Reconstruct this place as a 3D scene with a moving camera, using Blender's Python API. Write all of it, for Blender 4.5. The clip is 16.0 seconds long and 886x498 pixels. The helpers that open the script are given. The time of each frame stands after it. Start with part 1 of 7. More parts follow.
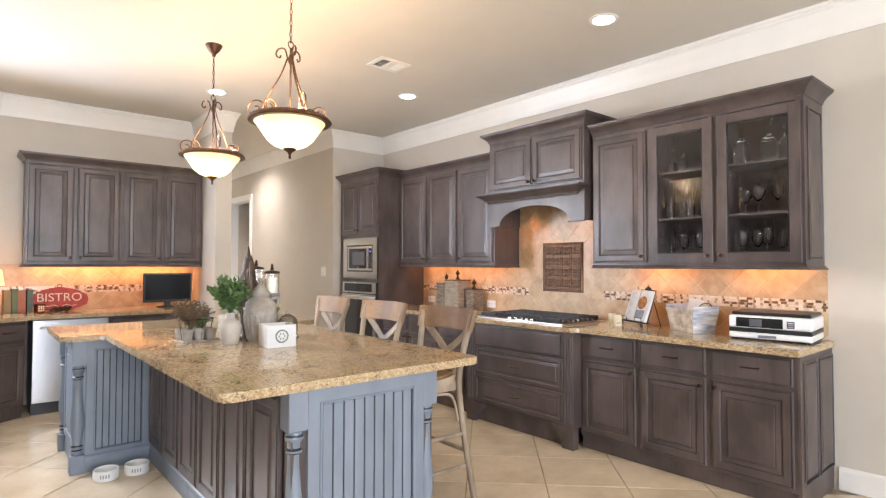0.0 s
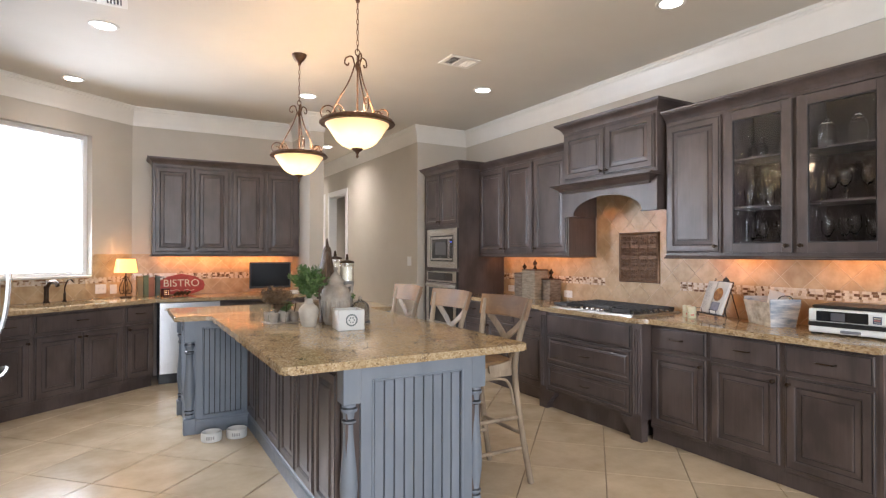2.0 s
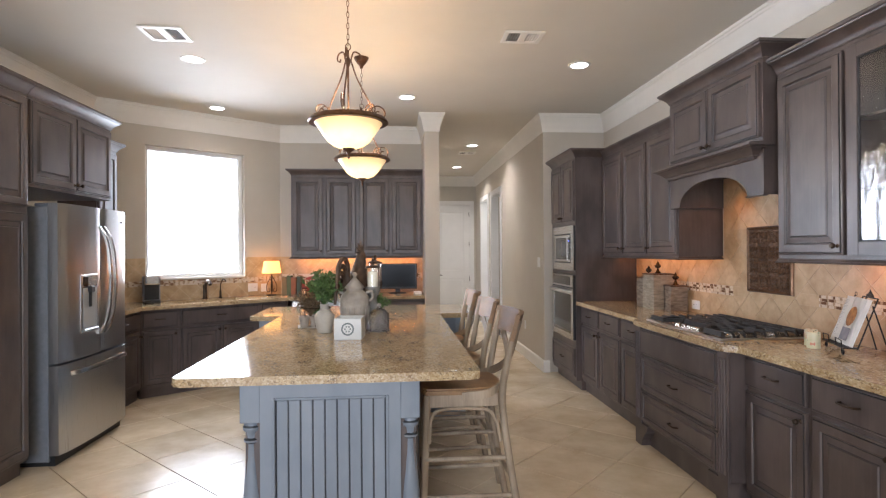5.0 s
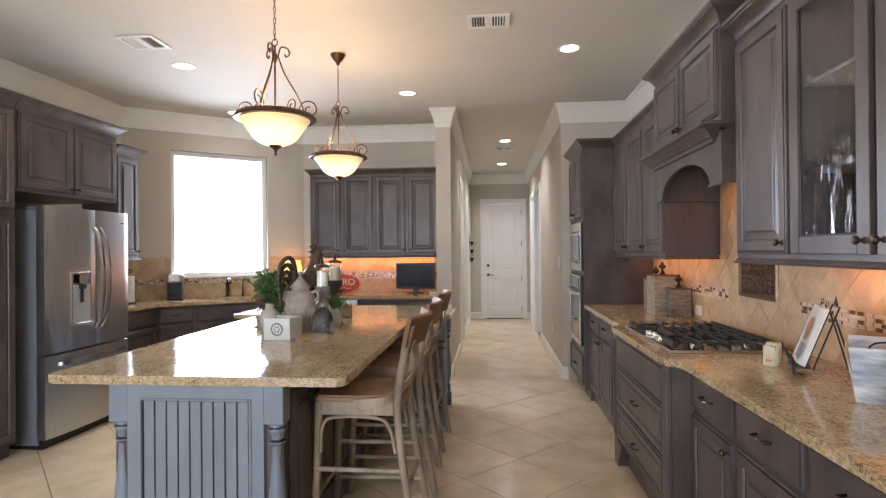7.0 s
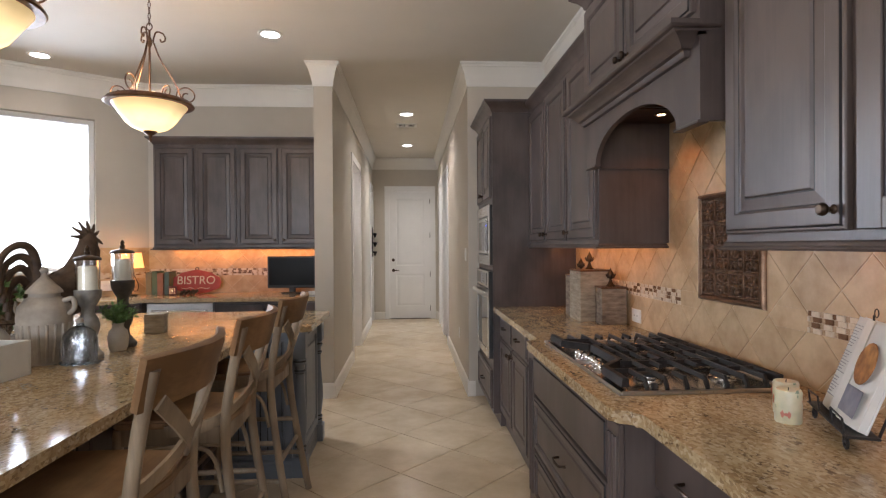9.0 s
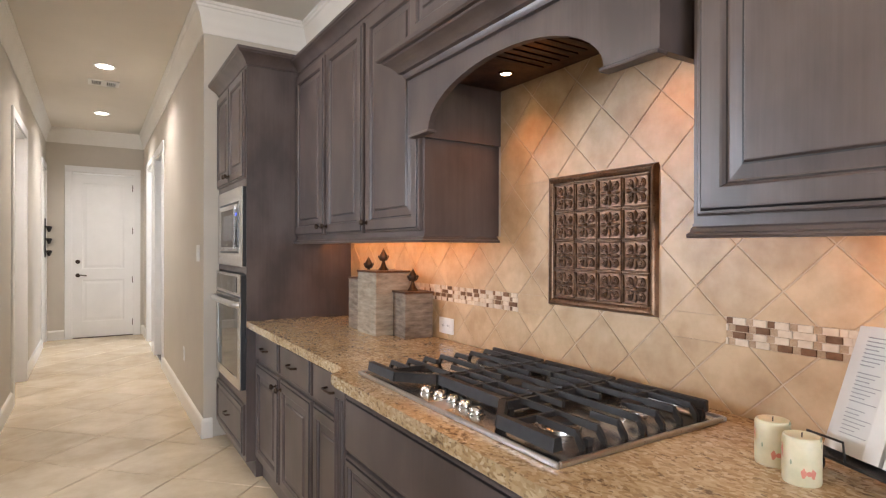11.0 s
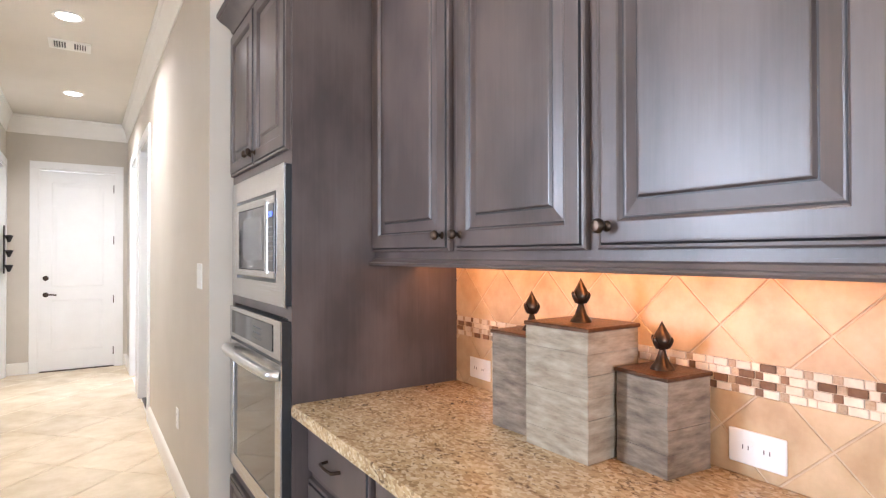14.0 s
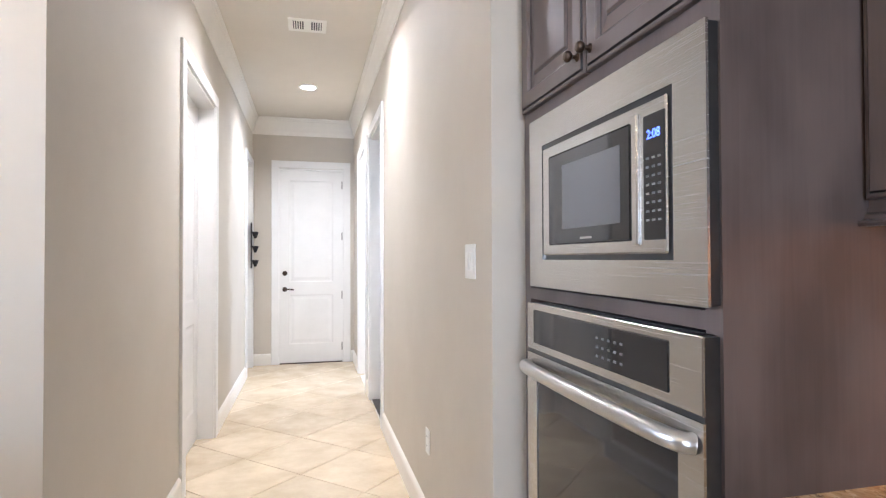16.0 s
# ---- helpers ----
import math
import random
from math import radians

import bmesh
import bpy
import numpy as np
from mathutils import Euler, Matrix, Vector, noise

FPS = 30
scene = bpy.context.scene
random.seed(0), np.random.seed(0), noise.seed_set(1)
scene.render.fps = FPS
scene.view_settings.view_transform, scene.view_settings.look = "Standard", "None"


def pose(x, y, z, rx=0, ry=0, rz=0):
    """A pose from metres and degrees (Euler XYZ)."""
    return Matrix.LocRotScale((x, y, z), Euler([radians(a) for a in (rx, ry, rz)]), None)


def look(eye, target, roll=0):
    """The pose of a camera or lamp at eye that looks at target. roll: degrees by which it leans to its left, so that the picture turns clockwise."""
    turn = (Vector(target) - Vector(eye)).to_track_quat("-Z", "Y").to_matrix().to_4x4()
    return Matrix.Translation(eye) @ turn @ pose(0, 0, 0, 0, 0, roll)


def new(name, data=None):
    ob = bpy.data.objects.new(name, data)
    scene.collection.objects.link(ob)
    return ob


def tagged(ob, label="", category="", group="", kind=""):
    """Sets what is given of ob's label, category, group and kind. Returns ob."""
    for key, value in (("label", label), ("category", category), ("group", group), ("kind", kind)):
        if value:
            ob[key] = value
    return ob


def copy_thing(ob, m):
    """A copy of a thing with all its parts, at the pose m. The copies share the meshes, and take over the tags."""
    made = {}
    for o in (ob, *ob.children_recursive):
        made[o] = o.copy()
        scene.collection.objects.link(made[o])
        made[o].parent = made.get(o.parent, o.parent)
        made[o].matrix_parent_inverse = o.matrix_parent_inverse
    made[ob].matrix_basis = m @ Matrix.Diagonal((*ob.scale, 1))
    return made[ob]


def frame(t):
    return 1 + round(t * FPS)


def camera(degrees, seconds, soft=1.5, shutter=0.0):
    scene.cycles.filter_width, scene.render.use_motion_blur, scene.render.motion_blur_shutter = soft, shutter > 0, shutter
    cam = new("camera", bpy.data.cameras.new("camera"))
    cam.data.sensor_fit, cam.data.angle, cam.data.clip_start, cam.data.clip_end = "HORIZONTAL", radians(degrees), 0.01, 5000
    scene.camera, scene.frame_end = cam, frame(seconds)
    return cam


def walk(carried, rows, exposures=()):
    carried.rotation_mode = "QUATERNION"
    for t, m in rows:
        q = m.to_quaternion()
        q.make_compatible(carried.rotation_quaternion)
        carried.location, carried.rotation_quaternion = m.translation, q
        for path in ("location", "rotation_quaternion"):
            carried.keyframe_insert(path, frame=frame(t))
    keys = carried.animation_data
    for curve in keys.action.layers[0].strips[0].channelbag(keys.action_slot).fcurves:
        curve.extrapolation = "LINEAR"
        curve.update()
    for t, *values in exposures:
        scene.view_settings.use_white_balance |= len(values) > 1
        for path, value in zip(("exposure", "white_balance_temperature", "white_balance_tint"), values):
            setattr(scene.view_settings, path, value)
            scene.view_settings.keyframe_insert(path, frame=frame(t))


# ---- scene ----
cam = camera(77.3, 16.0, 1.25)
PATH = [
    (0, (1.57, 1.161, 1.398), (2.866, 2.683, 1.454), 0.1),
    (0.5, (1.615, 1.042, 1.361), (2.786, 2.661, 1.433), 0.2),
    (1, (1.598, 0.974, 1.367), (2.699, 2.642, 1.435), 0.2),
    (1.5, (1.648, 0.901, 1.398), (2.688, 2.61, 1.428), 0.1),
    (2, (1.698, 0.87, 1.405), (2.692, 2.606, 1.422), 0.1),
    (2.5, (1.83, 0.877, 1.412), (2.747, 2.654, 1.426), 0.0),
    (3, (2.055, 0.915, 1.429), (2.818, 2.764, 1.438), -0.1),
    (3.5, (2.323, 0.884, 1.432), (2.94, 2.786, 1.44), -0.1),
    (4, (2.621, 0.821, 1.447), (3.081, 2.767, 1.455), -0.2),
    (6.5, (4.006, 0.856, 1.45), (3.881, 2.852, 1.459), -0.5),
    (7, (4.206, 1.013, 1.437), (4.032, 3.006, 1.446), -0.5),
    (7.5, (4.377, 1.233, 1.451), (4.194, 3.225, 1.455), -0.6),
    (8, (4.439, 1.557, 1.433), (4.261, 3.549, 1.432), -0.6),
    (8.5, (4.446, 1.866, 1.413), (4.347, 3.863, 1.407), -0.5),
    (9, (4.449, 2.194, 1.387), (4.569, 4.19, 1.377), -0.4),
    (9.5, (4.397, 2.468, 1.36), (4.768, 4.433, 1.347), -0.3),
    (10, (4.328, 2.694, 1.348), (4.947, 4.596, 1.333), -0.3),
    (12.5, (4.427, 3.745, 1.357), (5.799, 5.2, 1.378), 0.8),
    (13, (4.494, 4.046, 1.395), (5.858, 5.509, 1.415), 0.8),
    (13.5, (4.5, 4.357, 1.422), (5.753, 5.916, 1.433), 0.3),
    (14, (4.515, 4.63, 1.406), (5.604, 6.307, 1.427), -0.1),
    (14.5, (4.537, 4.96, 1.361), (5.443, 6.743, 1.389), 0.0),
    (15, (4.525, 5.201, 1.329), (5.262, 7.059, 1.355), -0.2),
    (15.5, (4.48, 5.467, 1.328), (5.081, 7.375, 1.352), -0.5),
    (16, (4.437, 5.646, 1.318), (4.905, 7.59, 1.35), -0.2),
]
EXPOSURES = [(0, 0.88, 6150, 15), (0.7, 0.72, 6150, 15), (1.5, 0.47, 6150, 15), (3, 0.22, 6100, 15), (6.5, 0.25, 6000, 15), (8, 0.23, 6000, 15), (9, 0.0, 6150, 15), (10, 0.40, 6250, 15), (11.2, 0.8, 6150, 15), (12.5, 1.50, 6000, 15), (13.5, 1.45, 5750, 15), (14.5, 1.30, 5600, 14), (16, 1.30, 5400, 14)]
walk(cam, [(t, look(eye, target, roll)) for t, eye, target, roll in PATH], EXPOSURES)

# ---- light ----
world = bpy.data.worlds.new("sky")
scene.world = world
world.use_nodes = True
_nt = world.node_tree
_sky = _nt.nodes.new("ShaderNodeTexSky")
_sky.sky_type = "NISHITA"
_sky.sun_disc = False
_sky.sun_elevation = radians(52)
_sky.sun_rotation = radians(-40)
_nt.links.new(_sky.outputs[0], _nt.nodes["Background"].inputs[0])
_nt.nodes["Background"].inputs[1].default_value = 0.15

sun = new("sun", bpy.data.lights.new("sun", "SUN"))
sun.data.energy, sun.data.angle, sun.data.color = 3.0, radians(0.5), (1.0, 0.95, 0.88)
sun.matrix_world = look((-6, 14, 14), (0, 7, 0))


def lamp_area(name, eye, target, sx, sy, watts, colour):
    d = bpy.data.lights.new(name, "AREA")
    d.shape, d.size, d.size_y, d.energy, d.color = "RECTANGLE", sx, sy, watts, colour
    ob = new(name, d)
    ob.matrix_world = look(eye, target)
    return ob


def lamp_spot(name, eye, target, watts, colour, degrees=110, blend=0.7, radius=0.05):
    d = bpy.data.lights.new(name, "SPOT")
    d.energy, d.color, d.spot_size, d.spot_blend, d.shadow_soft_size = watts, colour, radians(degrees), blend, radius
    ob = new(name, d)
    ob.matrix_world = look(eye, target)
    return ob


def lamp_point(name, eye, watts, colour, radius=0.04):
    d = bpy.data.lights.new(name, "POINT")
    d.energy, d.color, d.shadow_soft_size = watts, colour, radius
    ob = new(name, d)
    ob.location = eye
    return ob


DAY = (0.86, 0.93, 1.0)
WARM = (1.0, 0.72, 0.42)
AMBER = (1.0, 0.385, 0.11)
WHITE = (1.0, 0.93, 0.83)
CEIL = 3.075

# daylight in the openings of the sink window and the windows behind the walk
window_lamp = lamp_area("window_daylight", (0.925, 7.506, 1.91), (0.925 + 0.6, 7.506 - 0.8, 1.80), 1.05, 1.42, 50, DAY)
window_lamp.data.spread = radians(125)
lamp_area("garden_daylight", (1.95, -2.85, 1.5), (1.75, 3, 1.2), 3.3, 2.2, 205, DAY)
# (1.55, 3.30) is unseen, assumed from the spacing of the others
DOWNLIGHTS = [(1.55, 5.62), (1.25, 7.22), (3.36, 6.66), (4.85, 5.56), (4.83, 3.30), (1.55, 3.30), (4.42, 9.28), (4.42, 11.47)]
for dx, dy in DOWNLIGHTS:
    lamp_spot("downlight_lamp", (dx, dy, CEIL - 0.012), (dx, dy, 0), 22 if dy < 8 else 108, WHITE, 120 if dy < 8 else 145, 1.0)
# strips under the wall cabinets
lamp_area("under_cabinet_lamp", (5.57, 5.69, 1.384), (5.74, 5.69, 1.16), 1.38, 0.03, 1.5, AMBER)
lamp_area("under_cabinet_lamp", (5.57, 3.35, 1.384), (5.74, 3.35, 1.24), 0.40, 0.03, 0.65, AMBER)
lamp_area("under_cabinet_lamp", (5.57, 2.60, 1.384), (5.74, 2.60, 1.24), 0.40, 0.03, 0.65, AMBER)
lamp_area("under_cabinet_lamp", (2.75, 8.01, 1.375), (2.75, 8.06, 0.9), 1.45, 0.03, 3.9, AMBER)
for hy in (4.664, 4.034):
    lamp_spot("hood_lamp", (5.585, hy, 1.965), (5.56, hy, 0.9), 3.1, (1.0, 0.37, 0.105), 118, 0.8, 0.03)
for py in (4.15, 5.50):
    lamp_point("pendant_lamp", (2.955, py, 2.29), 15, WARM, 0.07)

lamp_point("table_lamp_bulb", (1.70, 7.84, 1.30), 2.2, (1.0, 0.62, 0.28), 0.02)

# ---- materials ----
def material(name, base, rough=0.5, metal=0.0, spec=0.5):
    m = bpy.data.materials.new(name)
    m.use_nodes = True
    b = m.node_tree.nodes["Principled BSDF"]
    b.inputs["Base Color"].default_value = (*base, 1)
    b.inputs["Roughness"].default_value = rough
    b.inputs["Metallic"].default_value = metal
    b.inputs["Specular IOR Level"].default_value = spec
    return m


def node(m, kind, **inputs):
    n = m.node_tree.nodes.new(kind)
    for k, v in inputs.items():
        n.inputs[k.replace("_", " ")].default_value = v
    return n


def link(m, a, ia, b, ib):
    m.node_tree.links.new(a.outputs[ia], b.inputs[ib])


def ramp(m, fac_node, fac_out, stops):
    r = m.node_tree.nodes.new("ShaderNodeValToRGB")
    e = r.color_ramp.elements
    while len(e) < len(stops):
        e.new(0.5)
    for k, (p, c) in enumerate(stops):
        e[k].position, e[k].color = p, (*c, 1)
    link(m, fac_node, fac_out, r, 0)
    return r


def coords(m, scale=(1, 1, 1), world=False):
    mp = m.node_tree.nodes.new("ShaderNodeMapping")
    mp.inputs["Scale"].default_value = scale
    if world:
        g = m.node_tree.nodes.new("ShaderNodeNewGeometry")
        link(m, g, "Position", mp, 0)
    else:
        t = m.node_tree.nodes.new("ShaderNodeTexCoord")
        link(m, t, "Object", mp, 0)
    return mp


def bump(m, tex, out, strength, dist):
    b = node(m, "ShaderNodeBump", Strength=strength, Distance=dist)
    link(m, tex, out, b, "Height")
    link(m, b, 0, m.node_tree.nodes["Principled BSDF"], "Normal")
    return b


def surface(name, dark, light, scale, rough=(0.4, 0.6), stretch=(1, 1, 1), relief=0.0, metal=0.0, detail=5.0, spec=0.5, fine=0.0, per_piece=0.0, world=True):
    """Two-scale mottled surface: a broad noise between two colours, a fine noise in gloss and relief."""
    m = material(name, light, rough[0], metal, spec)
    b = m.node_tree.nodes["Principled BSDF"]
    mp = coords(m, stretch, world)
    n = node(m, "ShaderNodeTexNoise", Scale=scale, Detail=detail, Roughness=0.6)
    link(m, mp, 0, n, "Vector")
    r = ramp(m, n, 0, [(0.32, dark), (0.68, light)])
    out = r
    if per_piece:
        i = m.node_tree.nodes.new("ShaderNodeObjectInfo")
        v = node(m, "ShaderNodeMapRange")
        v.inputs["To Min"].default_value, v.inputs["To Max"].default_value = 1 - per_piece, 1 + per_piece
        link(m, i, "Random", v, 0)
        h = node(m, "ShaderNodeHueSaturation")
        link(m, v, 0, h, "Value")
        link(m, r, 0, h, "Color")
        out = h
    link(m, out, 0, b, "Base Color")
    f = node(m, "ShaderNodeTexNoise", Scale=fine or scale * 8, Detail=3.0)
    link(m, mp, 0, f, "Vector")
    q = node(m, "ShaderNodeMapRange")
    q.inputs["From Min"].default_value, q.inputs["From Max"].default_value = 0.3, 0.7
    q.inputs["To Min"].default_value, q.inputs["To Max"].default_value = rough
    link(m, f, 0, q, 0)
    link(m, q, 0, b, "Roughness")
    if relief:
        bump(m, f, 0, relief, 0.003)
    return m


def glowing(name, colour, strength):
    m = material(name, colour, 0.5)
    b = m.node_tree.nodes["Principled BSDF"]
    b.inputs["Emission Color"].default_value = (*colour, 1)
    b.inputs["Emission Strength"].default_value = strength
    return m


def glass(name, rough=0.02, tint=(1, 1, 1), wave=0.0, wave_scale=20.0, stretch=(1, 1, 1)):
    m = material(name, tint, rough)
    b = m.node_tree.nodes["Principled BSDF"]
    b.inputs["Transmission Weight"].default_value = 1.0
    b.inputs["IOR"].default_value = 1.45
    if wave:
        mp = coords(m, stretch, True)
        n = node(m, "ShaderNodeTexNoise", Scale=wave_scale, Detail=2.0, Distortion=1.0)
        link(m, mp, 0, n, "Vector")
        bump(m, n, 0, wave, 0.02)
    return m


def granite_material():
    """Golden granite: cream and gold crystals in drifts, with dark brown flakes."""
    m = material("granite", (0.45, 0.32, 0.18), 0.10)
    b = m.node_tree.nodes["Principled BSDF"]
    mp = coords(m, (1, 0.62, 1), True)
    broad = node(m, "ShaderNodeTexNoise", Scale=7.0, Detail=5.0, Roughness=0.6, Distortion=1.2)
    link(m, mp, 0, broad, "Vector")
    crystal = node(m, "ShaderNodeTexVoronoi", Scale=135.0, Randomness=1.0)
    warp = node(m, "ShaderNodeTexNoise", Scale=60.0, Detail=3.0)
    link(m, mp, 0, warp, "Vector")
    shift = node(m, "ShaderNodeVectorMath")
    shift.operation = "MULTIPLY_ADD"
    shift.inputs[1].default_value = (0.012, 0.012, 0.012)
    link(m, warp, "Color", shift, 0)
    link(m, mp, 0, shift, 2)
    link(m, shift, 0, crystal, "Vector")
    tone = m.node_tree.nodes.new("ShaderNodeSeparateColor")
    link(m, crystal, "Color", tone, 0)
    cells = ramp(m, tone, 0, [(0.0, (0.14, 0.085, 0.042)), (0.16, (0.31, 0.20, 0.095)), (0.5, (0.44, 0.32, 0.175)), (0.8, (0.58, 0.455, 0.285)), (1.0, (0.68, 0.57, 0.41))])
    drift = ramp(m, broad, 0, [(0.30, (0.25, 0.155, 0.075)), (0.50, (0.42, 0.30, 0.16)), (0.70, (0.58, 0.46, 0.29))])
    mix = node(m, "ShaderNodeMix")
    mix.data_type = "RGBA"
    mix.inputs["Factor"].default_value = 0.52
    m.node_tree.links.new(drift.outputs[0], mix.inputs[6])
    m.node_tree.links.new(cells.outputs[0], mix.inputs[7])
    flake = node(m, "ShaderNodeTexNoise", Scale=85.0, Detail=4.0, Roughness=0.6, Distortion=0.6)
    link(m, mp, 0, flake, "Vector")
    sel = node(m, "ShaderNodeTexNoise", Scale=13.0, Detail=3.0)
    link(m, mp, 0, sel, "Vector")
    add = node(m, "ShaderNodeMath")
    add.operation = "MULTIPLY_ADD"
    add.inputs[1].default_value = 0.55
    link(m, sel, 0, add, 0)
    link(m, flake, 0, add, 2)
    mask = ramp(m, add, 0, [(0.885, (0, 0, 0)), (0.955, (0.80, 0.80, 0.80))])
    mix2 = node(m, "ShaderNodeMix")
    mix2.data_type = "RGBA"
    link(m, mask, 0, mix2, "Factor")
    m.node_tree.links.new(mix.outputs[2], mix2.inputs[6])
    mix2.inputs[7].default_value = (0.095, 0.056, 0.030, 1)
    m.node_tree.links.new(mix2.outputs[2], b.inputs["Base Color"])
    bump(m, flake, 0, 0.02, 0.001)
    return m


def wood_material(name, dark, light, rough=(0.35, 0.5), axis=2, scale=3.0, per_piece=0.06, relief=0.05):
    """Long grain along one axis of the object, with broad stain clouds."""
    m = material(name, light, rough[0])
    b = m.node_tree.nodes["Principled BSDF"]
    st = [24, 24, 24]
    st[axis] = 0.9
    mp = coords(m, tuple(st))
    g = node(m, "ShaderNodeTexNoise", Scale=scale, Detail=6.0, Roughness=0.65, Distortion=0.4)
    link(m, mp, 0, g, "Vector")
    mp2 = coords(m, (2.2, 2.2, 1.2), True)
    c = node(m, "ShaderNodeTexNoise", Scale=2.4, Detail=4.0)
    link(m, mp2, 0, c, "Vector")
    add = node(m, "ShaderNodeMath")
    add.operation = "ADD"
    soft_grain = node(m, "ShaderNodeMath")
    soft_grain.operation = "MULTIPLY_ADD"
    soft_grain.inputs[1].default_value, soft_grain.inputs[2].default_value = 0.3, 0.35
    link(m, g, 0, soft_grain, 0)
    link(m, soft_grain, 0, add, 0)
    link(m, c, 0, add, 1)
    r = ramp(m, add, 0, [(0.72, dark), (1.25, light)])
    r.color_ramp.elements[0].position, r.color_ramp.elements[1].position = 0.75, 1.0
    half = node(m, "ShaderNodeMath")
    half.operation = "MULTIPLY"
    half.inputs[1].default_value = 0.88
    link(m, add, 0, half, 0)
    link(m, half, 0, r, 0)
    i = m.node_tree.nodes.new("ShaderNodeObjectInfo")
    v = node(m, "ShaderNodeMapRange")
    v.inputs["To Min"].default_value, v.inputs["To Max"].default_value = 1 - per_piece, 1 + per_piece
    link(m, i, "Random", v, 0)
    h = node(m, "ShaderNodeHueSaturation")
    link(m, v, 0, h, "Value")
    link(m, r, 0, h, "Color")
    link(m, h, 0, b, "Base Color")
    q = node(m, "ShaderNodeMapRange")
    q.inputs["To Min"].default_value, q.inputs["To Max"].default_value = rough
    link(m, g, 0, q, 0)
    link(m, q, 0, b, "Roughness")
    if relief:
        bump(m, g, 0, relief, 0.002)
    return m


WALL = surface("wall_paint", (0.545, 0.495, 0.42), (0.575, 0.525, 0.45), 3.0, (0.5, 0.65), relief=0.06, fine=180)
CEILING = surface("ceiling_paint", (0.67, 0.62, 0.54), (0.70, 0.65, 0.57), 2.0, (0.7, 0.85), relief=0.1, fine=120)
TRIM = surface("white_trim_paint", (0.78, 0.75, 0.69), (0.82, 0.79, 0.73), 4.0, (0.3, 0.42), relief=0.02, fine=60)
DOORWHITE = surface("white_door_paint", (0.80, 0.79, 0.77), (0.84, 0.83, 0.81), 4.0, (0.28, 0.4), relief=0.02, fine=60)
CAB = wood_material("grey_brown_stained_wood", (0.060, 0.0445, 0.040), (0.107, 0.0805, 0.072), (0.29, 0.43))
GLAZE = surface("dark_glaze", (0.010, 0.008, 0.009), (0.018, 0.014, 0.014), 20, (0.4, 0.55))
DUCT_SHADE = surface("duct_shade_black", (0.02, 0.017, 0.016), (0.03, 0.026, 0.024), 10, (0.5, 0.7))
BLUE = surface("blue_grey_paint", (0.165, 0.192, 0.228), (0.215, 0.243, 0.283), 6.0, (0.33, 0.45), relief=0.04, fine=90, stretch=(1, 1, 0.4))
BLUEGLAZE = surface("blue_grey_glaze", (0.012, 0.015, 0.02), (0.022, 0.027, 0.033), 20, (0.4, 0.5))
GRANITE = granite_material()
FLOORTILE = surface("beige_floor_tile", (0.55, 0.435, 0.29), (0.72, 0.595, 0.425), 3.2, (0.17, 0.25), relief=0.012, fine=9, per_piece=0.06, spec=0.5)
GROUT = surface("floor_grout", (0.27, 0.205, 0.135), (0.34, 0.265, 0.18), 12, (0.8, 0.9), relief=0.1)
SPLASH = surface("travertine_tile", (0.415, 0.28, 0.15), (0.60, 0.445, 0.268), 9.0, (0.30, 0.5), relief=0.06, fine=45, per_piece=0.06)
SPLASHGROUT = surface("tile_grout", (0.57, 0.445, 0.30), (0.66, 0.535, 0.38), 14, (0.8, 0.9), relief=0.1)
MOSLIGHT = surface("cream_glass_mosaic", (0.62, 0.52, 0.40), (0.78, 0.69, 0.56), 30, (0.1, 0.25), per_piece=0.1)
MOSTAN = surface("tan_stone_mosaic", (0.33, 0.22, 0.13), (0.48, 0.35, 0.22), 30, (0.2, 0.4), per_piece=0.15)
MOSDARK = surface("brown_glass_mosaic", (0.14, 0.075, 0.042), (0.25, 0.145, 0.085), 30, (0.08, 0.2), per_piece=0.25)
STEEL = surface("brushed_steel", (0.51, 0.50, 0.485), (0.53, 0.52, 0.505), 1.5, (0.27, 0.33), metal=1.0, detail=2.0, fine=3, stretch=(260, 260, 1.0))
STEELH = surface("brushed_steel_across", (0.51, 0.50, 0.485), (0.53, 0.52, 0.505), 1.5, (0.22, 0.28), metal=1.0, detail=2.0, fine=3, stretch=(1.0, 1.0, 420))
CHROME = material("polished_chrome", (0.75, 0.74, 0.72), 0.08, 1.0)
BRONZE = surface("dark_bronze", (0.05, 0.033, 0.023), (0.09, 0.062, 0.044), 30, (0.28, 0.42), metal=0.9)
COPPER = surface("rubbed_copper_bronze", (0.085, 0.045, 0.027), (0.18, 0.10, 0.06), 25, (0.3, 0.5), metal=0.85)
IRON = surface("black_cast_iron", (0.016, 0.015, 0.015), (0.030, 0.028, 0.027), 40, (0.42, 0.58), relief=0.1, spec=0.3)
BLACKGLASS = material("black_glass", (0.012, 0.012, 0.013), 0.05)
BLACK = surface("black_plastic", (0.012, 0.012, 0.012), (0.02, 0.02, 0.02), 40, (0.3, 0.45))
GREYSIDE = surface("grey_appliance_side", (0.16, 0.17, 0.19), (0.20, 0.21, 0.23), 30, (0.4, 0.5), relief=0.05)
WHITEPL = surface("white_plastic", (0.76, 0.76, 0.74), (0.82, 0.82, 0.80), 20, (0.3, 0.42))
PLAQUE = surface("hammered_bronze_relief", (0.060, 0.032, 0.019), (0.20, 0.115, 0.066), 60, (0.28, 0.45), metal=0.7, relief=0.15)
CHAIRWOOD = wood_material("weathered_oak", (0.20, 0.145, 0.095), (0.42, 0.325, 0.225), (0.45, 0.62), 2, 3.0, 0.08, 0.12)
